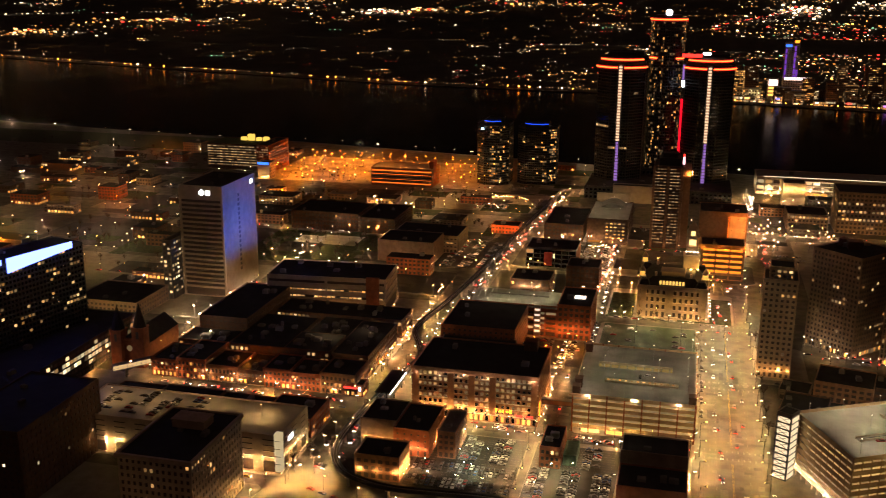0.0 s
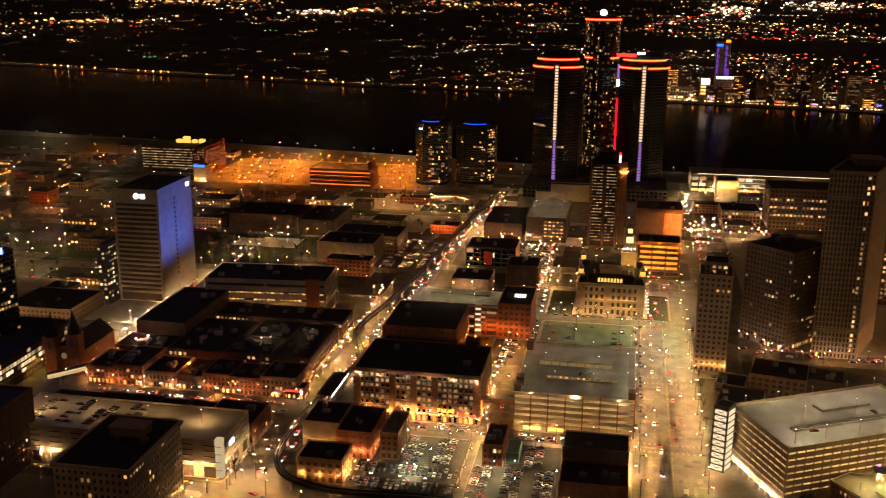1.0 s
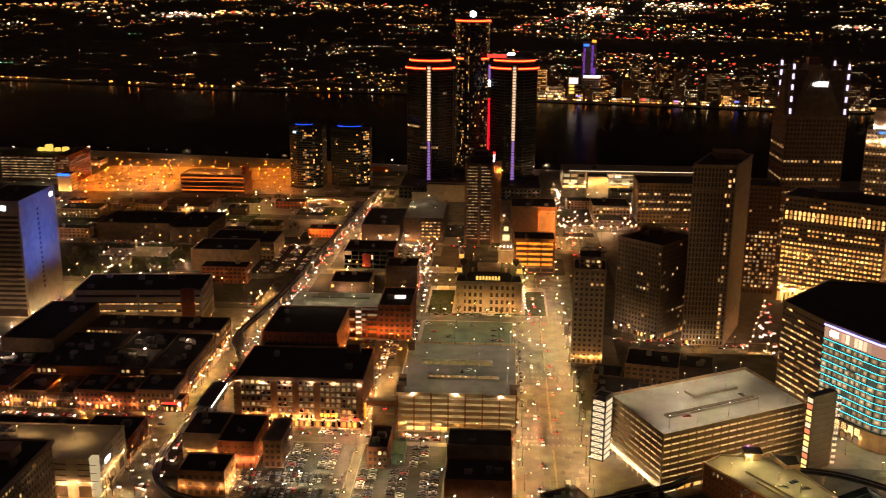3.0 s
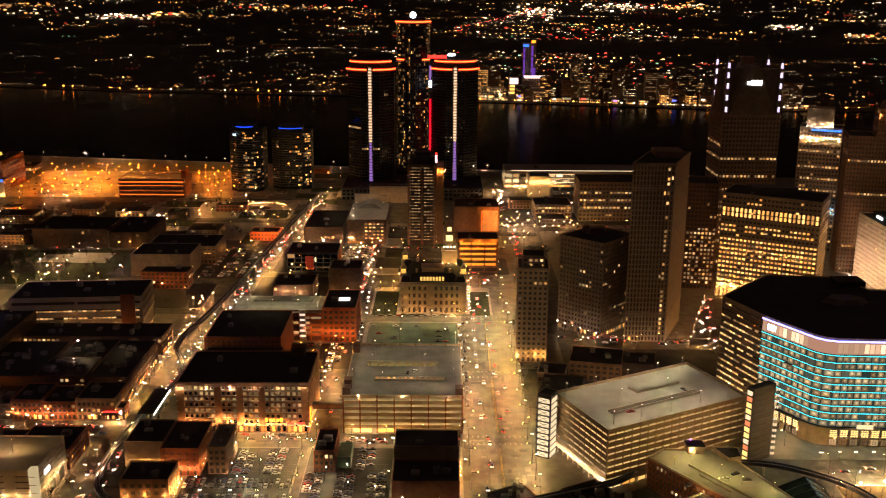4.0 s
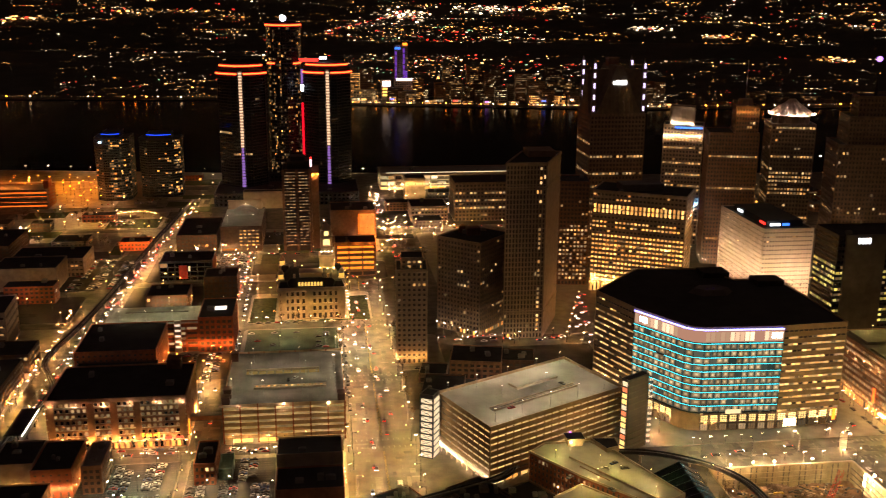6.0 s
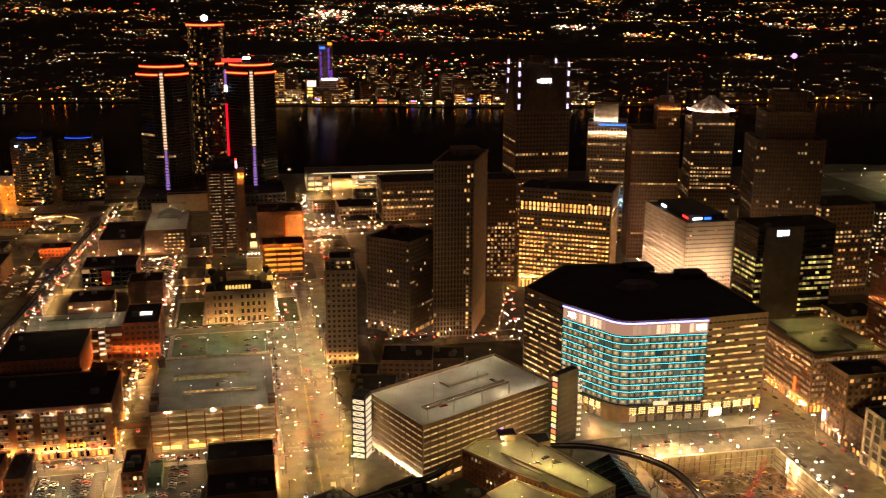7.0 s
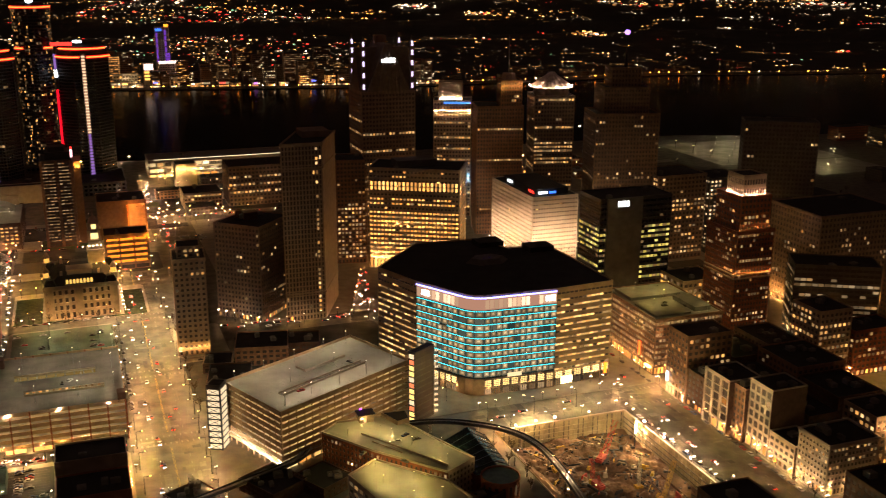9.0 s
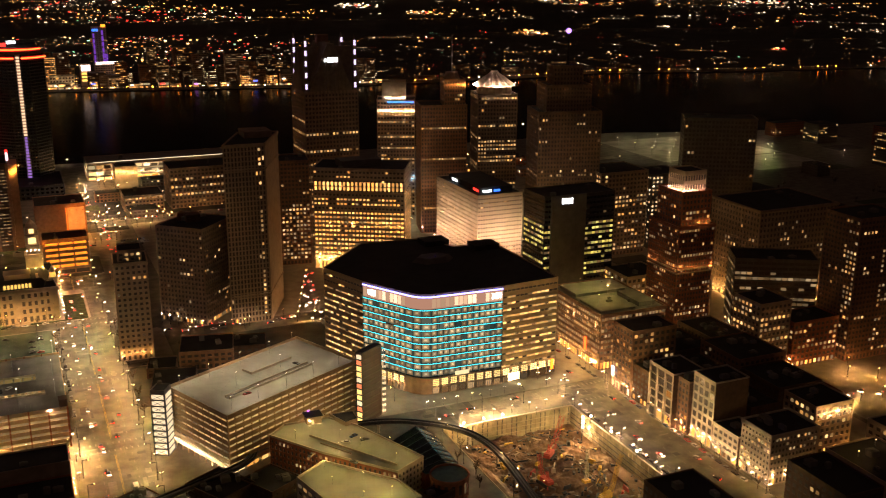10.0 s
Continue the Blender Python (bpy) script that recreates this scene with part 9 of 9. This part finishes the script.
for x, y, z in ((120, 440, 16.05), (140, 447, 16.05), (146, 452, 16.05), (150, 446, 16.05), (137, 425, 16.05), (135, 520, 32.02), (100, 490, 32.02), (-20, 566, 22.45), (-16, 569, 22.45)):
    car(x, y, park.uniform(0, 360), z)
lot_cars(-212, -160, 838, 930, 0.5)
lot_cars(-92, -62, 856, 935, 0.6)
for i in range(60):
    car(park.uniform(-520, -240), park.choice((1180, 1205, 1240, 1270)) + park.uniform(-2, 2), 90, 0.02)
for x0, y0, nx_, ny_ in ((-300, 760, 9, 2), (-262, 1000, 12, 3), (-232, 1070, 14, 4), (-120, 1060, 8, 3), (-300, 1010, 10, 3), (-460, 700, 12, 3), (-470, 850, 12, 3), (-430, 980, 10, 4), (-560, 930, 12, 3), (-620, 1080, 14, 3), (-210, 1180, 9, 3),
                        (-110, 900, 8, 3), (-45, 1010, 9, 3), (84, 930, 9, 3), (150, 1010, 14, 2), (470, 660, 10, 2), (640, 760, 12, 3)):
    for i in range(nx_):
        for j in range(ny_):
            if park.random() < 0.7:
                car(x0 + 2.8 * i, y0 + (6 if j % 2 else 0) + 17 * (j // 2), 90 + park.uniform(-3, 3), 0.33)
# cars along the kerbs and more traffic, joined
lit_w, lit_r = Shell(), Shell()


def far_car(x, y, rot, lights=False):
    n_cars[0] += 1000
    car(x, y, rot, 0.02)
    n_cars[0] -= 1000
    if lights:
        u = (math.cos(radians(rot)), math.sin(radians(rot)))
        for d in (-0.6, 0.6):
            lit_w.obox((x, y), u, 2.22, 2.3, d - 0.24, d + 0.24, 0.55, 0.82)
            lit_r.obox((x, y), u, -2.3, -2.22, d - 0.28, d + 0.28, 0.6, 0.9)


def kerb_cars(a, b, rot, share=0.6, gap=6.5):
    a, b = Vector(a), Vector(b)
    n = int((b - a).length / gap)
    for i in range(n):
        if park.random() < share:
            p = a.lerp(b, (i + 0.5) / n)
            far_car(p.x, p.y, rot + park.uniform(-1.5, 1.5))


def traffic(a, b, n, rot, spread=1.6):
    a, b = Vector(a), Vector(b)
    for i in range(n):
        p = a.lerp(b, (i + park.random()) / n)
        far_car(p.x + park.uniform(-spread, spread), p.y + park.uniform(-spread, spread), rot + (180 if park.random() < 0.5 else 0), True)


kerb_cars((-164, 470), (-160, 530), 87, 0.5)
kerb_cars((-187, 640), (-186, 720), 90, 0.5)
kerb_cars((-158, 640), (-160, 720), 90, 0.5)
kerb_cars((-150, 527), (-80, 527), 0, 0.7)
kerb_cars((-55, 518.5), (10, 518.5), 0, 0.6)
kerb_cars((-60, 622), (-60, 724), 90, 0.8)
kerb_cars((-74.5, 622), (-74.5, 724), 90, 0.8)
kerb_cars((-60, 745), (-60, 840), 90, 0.8)
kerb_cars((-75, 745), (-75, 940), 90, 0.8)
kerb_cars((16.5, 560), (16.5, 724), 90, 0.35)
kerb_cars((322.5, 350), (322.5, 470), 90, 0.55)
kerb_cars((322.5, 500), (322.5, 630), 90, 0.6)
kerb_cars((-186, 434), (-150, 420), -20, 0.7)
kerb_cars((-325, 528), (-190, 528), 0, 0.5)
kerb_cars((-50, 737), (12, 737), 0, 0.6)
kerb_cars((60, 632), (84, 632), 0, 0.8)
kerb_cars((100, 680), (170, 680), 0, 0.5)
traffic((-170, 720), (-142, 1160), 60, 93, 3)
traffic((-177, 445), (-172, 720), 30, 90, 4)
traffic((60, 1110), (140, 1150), 16, 20, 12)
traffic((72, 740), (74, 1020), 26, 90, 3)
traffic((-140, 522), (10, 522), 14, 0, 2)
traffic((-68, 740), (-62, 1040), 34, 90)
traffic((32, 740), (40, 1150), 30, 90, 8)
traffic((32, 445), (33, 730), 10, 90, 10)
traffic((-320, 537), (-190, 537), 12, 0)
traffic((60, 1030), (330, 1030), 22, 0, 3)
traffic((-600, 748), (-190, 748), 18, 0)
traffic((-600, 935), (-190, 935), 16, 0)
traffic((-345, 560), (-345, 1050), 18, 90)
traffic((200, 670), (330, 655), 18, 0, 6)
traffic((90, 690), (180, 684), 14, 0, 8)
traffic((195, 690), (215, 790), 16, 75, 5)
traffic((310, 650), (310, 740), 10, 90, 8)
traffic((-130, 940), (60, 940), 16, 0, 2)
traffic((440, 420), (480, 415), 5, 20, 6)
single("car_lights", lit_w, HEADL, "headlights of further traffic", "car lights", kind="stuff")
single("car_lights", lit_r, TAILL, "red tail lights of further traffic", "car lights", kind="stuff")
for j, s in enumerate(joint):
    if s.v:
        single("parked_cars", s, CARPAINTS[j], f"{CNAMES[j]} cars parked further off", "parked cars", kind="stuff")
single("car_windows", joint_glass, GLASS, "dark windows of the further parked cars", "parked cars", kind="stuff")
bus = thing("bus", "white city bus with red tail lights", "bus", at=pose(38.5, 466, 0.01, 0, 0, 90))
part("body", Shell().box(-6, 6, -1.25, 1.25, 0.4, 3.0).box(-5.8, 5.8, -1.15, 1.15, 3.0, 3.15), CARPAINTS[1], bus)
part("window_band", Shell().box(-5.6, 5.8, -1.27, 1.27, 1.5, 2.4), GLASS, bus)
for a in (-3.8, 3.9):
    for b in (-1.1, 1.1):
        part("wheel", Shell().disc(0, 0, 0.48, -0.15, 0.15, 12), TYRE, bus).matrix_basis = pose(a, b, 0.48, 90)
part("tail_light", Shell().box(-6.06, -6, -1.1, 1.1, 0.8, 1.1), TAILL, bus)

# ---- bare winter trees ----
BARK = surface("bark", (0.09, 0.065, 0.045), 0.95, scale=2.0, vary=0.4)
TWIG = surface("twigs", (0.10, 0.075, 0.045), 0.95, scale=1.0, vary=0.4, bump=0)
tree_r = random.Random(4)


def limb(sh, a, b, r0, r1):
    d = (b - a).normalized()
    e1 = d.cross(Vector((0.31, 0.87, 0.22))).normalized()
    e2 = d.cross(e1)
    n = len(sh.v)
    for p, r in ((a, r0), (b, r1)):
        for i in range(5):
            w = i * math.tau / 5
            sh.v.append(tuple(p + e1 * r * math.cos(w) + e2 * r * math.sin(w)))
    sh.f += [(n + i, n + (i + 1) % 5, n + 5 + (i + 1) % 5, n + 5 + i) for i in range(5)]


def tree_meshes(h):
    trunk, crown = Shell(), Shell()
    top = Vector((0, 0, h * 0.4))
    limb(trunk, Vector((0, 0, 0)), top, 0.22, 0.14)
    for i in range(9):
        w = i * 2.4 + tree_r.uniform(-0.3, 0.3)
        base_ = Vector((0, 0, h * tree_r.uniform(0.28, 0.45)))
        tip = base_ + Vector((math.cos(w) * h * tree_r.uniform(0.15, 0.32), math.sin(w) * h * tree_r.uniform(0.15, 0.32), h * tree_r.uniform(0.25, 0.52)))
        limb(trunk, base_, tip, 0.09, 0.04)
        for k in range(22):
            p = base_.lerp(tip, tree_r.uniform(0.35, 1.0))
            q = p + Vector((tree_r.gauss(0, 1), tree_r.gauss(0, 1), abs(tree_r.gauss(0.4, 0.8)))).normalized() * h * tree_r.uniform(0.08, 0.2)
            sd = (q - p).cross(Vector((tree_r.uniform(-1, 1), tree_r.uniform(-1, 1), 0.3))).normalized() * 0.05
            n = len(crown.v)
            crown.v += [tuple(p - sd), tuple(p + sd), tuple(q)]
            crown.f.append((n, n + 1, n + 2))
    return trunk.mesh("trunk", BARK), crown.mesh("crown", TWIG)


KINDS = [tree_meshes(h) for h in (7, 9, 11)]


def tree(x, y):
    k = tree_r.randrange(3)
    t = thing("tree", "bare winter street tree with fine twigs", "tree", "street trees", at=pose(x, y, 0.1, 0, 0, tree_r.uniform(0, 360)))
    part("trunk", KINDS[k][0], None, t)
    part("crown", KINDS[k][1], None, t, "sparse bare twigs")


for y in range(540, 720, 13):
    tree(53.5 if y % 2 else 13.0, y)
for x in range(-52, 34, 11):
    tree(x, 735 + tree_r.uniform(0, 3))
for _ in range(26):
    tree(tree_r.uniform(-400, -290), tree_r.uniform(815, 925))
for x, y in ((196, 432), (200, 418), (203, 444), (196, 405), (192, 446), (-190, 444), (-194, 452), (-188, 462), (-240, 440), (-170, 610), (-166, 640), (-162, 622)):
    tree(x, y)
for y in range(350, 470, 15):
    tree(323, y)
# clumps of bare trees far off, joined
far_trunks, far_twigs = Shell(), Shell()
for cx_, cy_, n, spread in ((-330, 880, 26, 40), (-420, 1060, 20, 50), (-560, 860, 26, 60), (-690, 1010, 30, 80), (-800, 800, 30, 80), (-250, 1120, 22, 36), (-150, 1080, 14, 24), (-460, 780, 20, 46), (-640, 1230, 26, 70), (-900, 1250, 30, 110),
                            (-210, 985, 14, 22), (700, 900, 26, 80), (880, 800, 26, 90), (1050, 900, 26, 90), (620, 700, 18, 50)):
    for _ in range(n):
        x, y, h = tree_r.gauss(cx_, spread), tree_r.gauss(cy_, spread * 0.5), tree_r.uniform(7, 13)
        limb(far_trunks, Vector((x, y, 0)), Vector((x, y, h * 0.5)), 0.25, 0.14)
        for k in range(34):
            a, z = tree_r.uniform(0, math.tau), h * tree_r.uniform(0.3, 0.62)
            p_ = Vector((x, y, z))
            q_ = p_ + Vector((math.cos(a), math.sin(a), tree_r.uniform(0.3, 1.4))).normalized() * h * tree_r.uniform(0.2, 0.42)
            sd = (q_ - p_).cross(Vector((tree_r.uniform(-1, 1), tree_r.uniform(-1, 1), 0.3))).normalized() * 0.16
            k0 = len(far_twigs.v)
            far_twigs.v += [tuple(p_ - sd), tuple(p_ + sd), tuple(q_ + sd * 0.4), tuple(q_ - sd * 0.4)]
            far_twigs.f.append((k0, k0 + 1, k0 + 2, k0 + 3))
single("tree_trunks", far_trunks, BARK, "dark trunks of far bare trees", "trees", kind="stuff")
single("tree_twigs", far_twigs, TWIG, "dark bare twigs of far trees", "trees", kind="stuff")
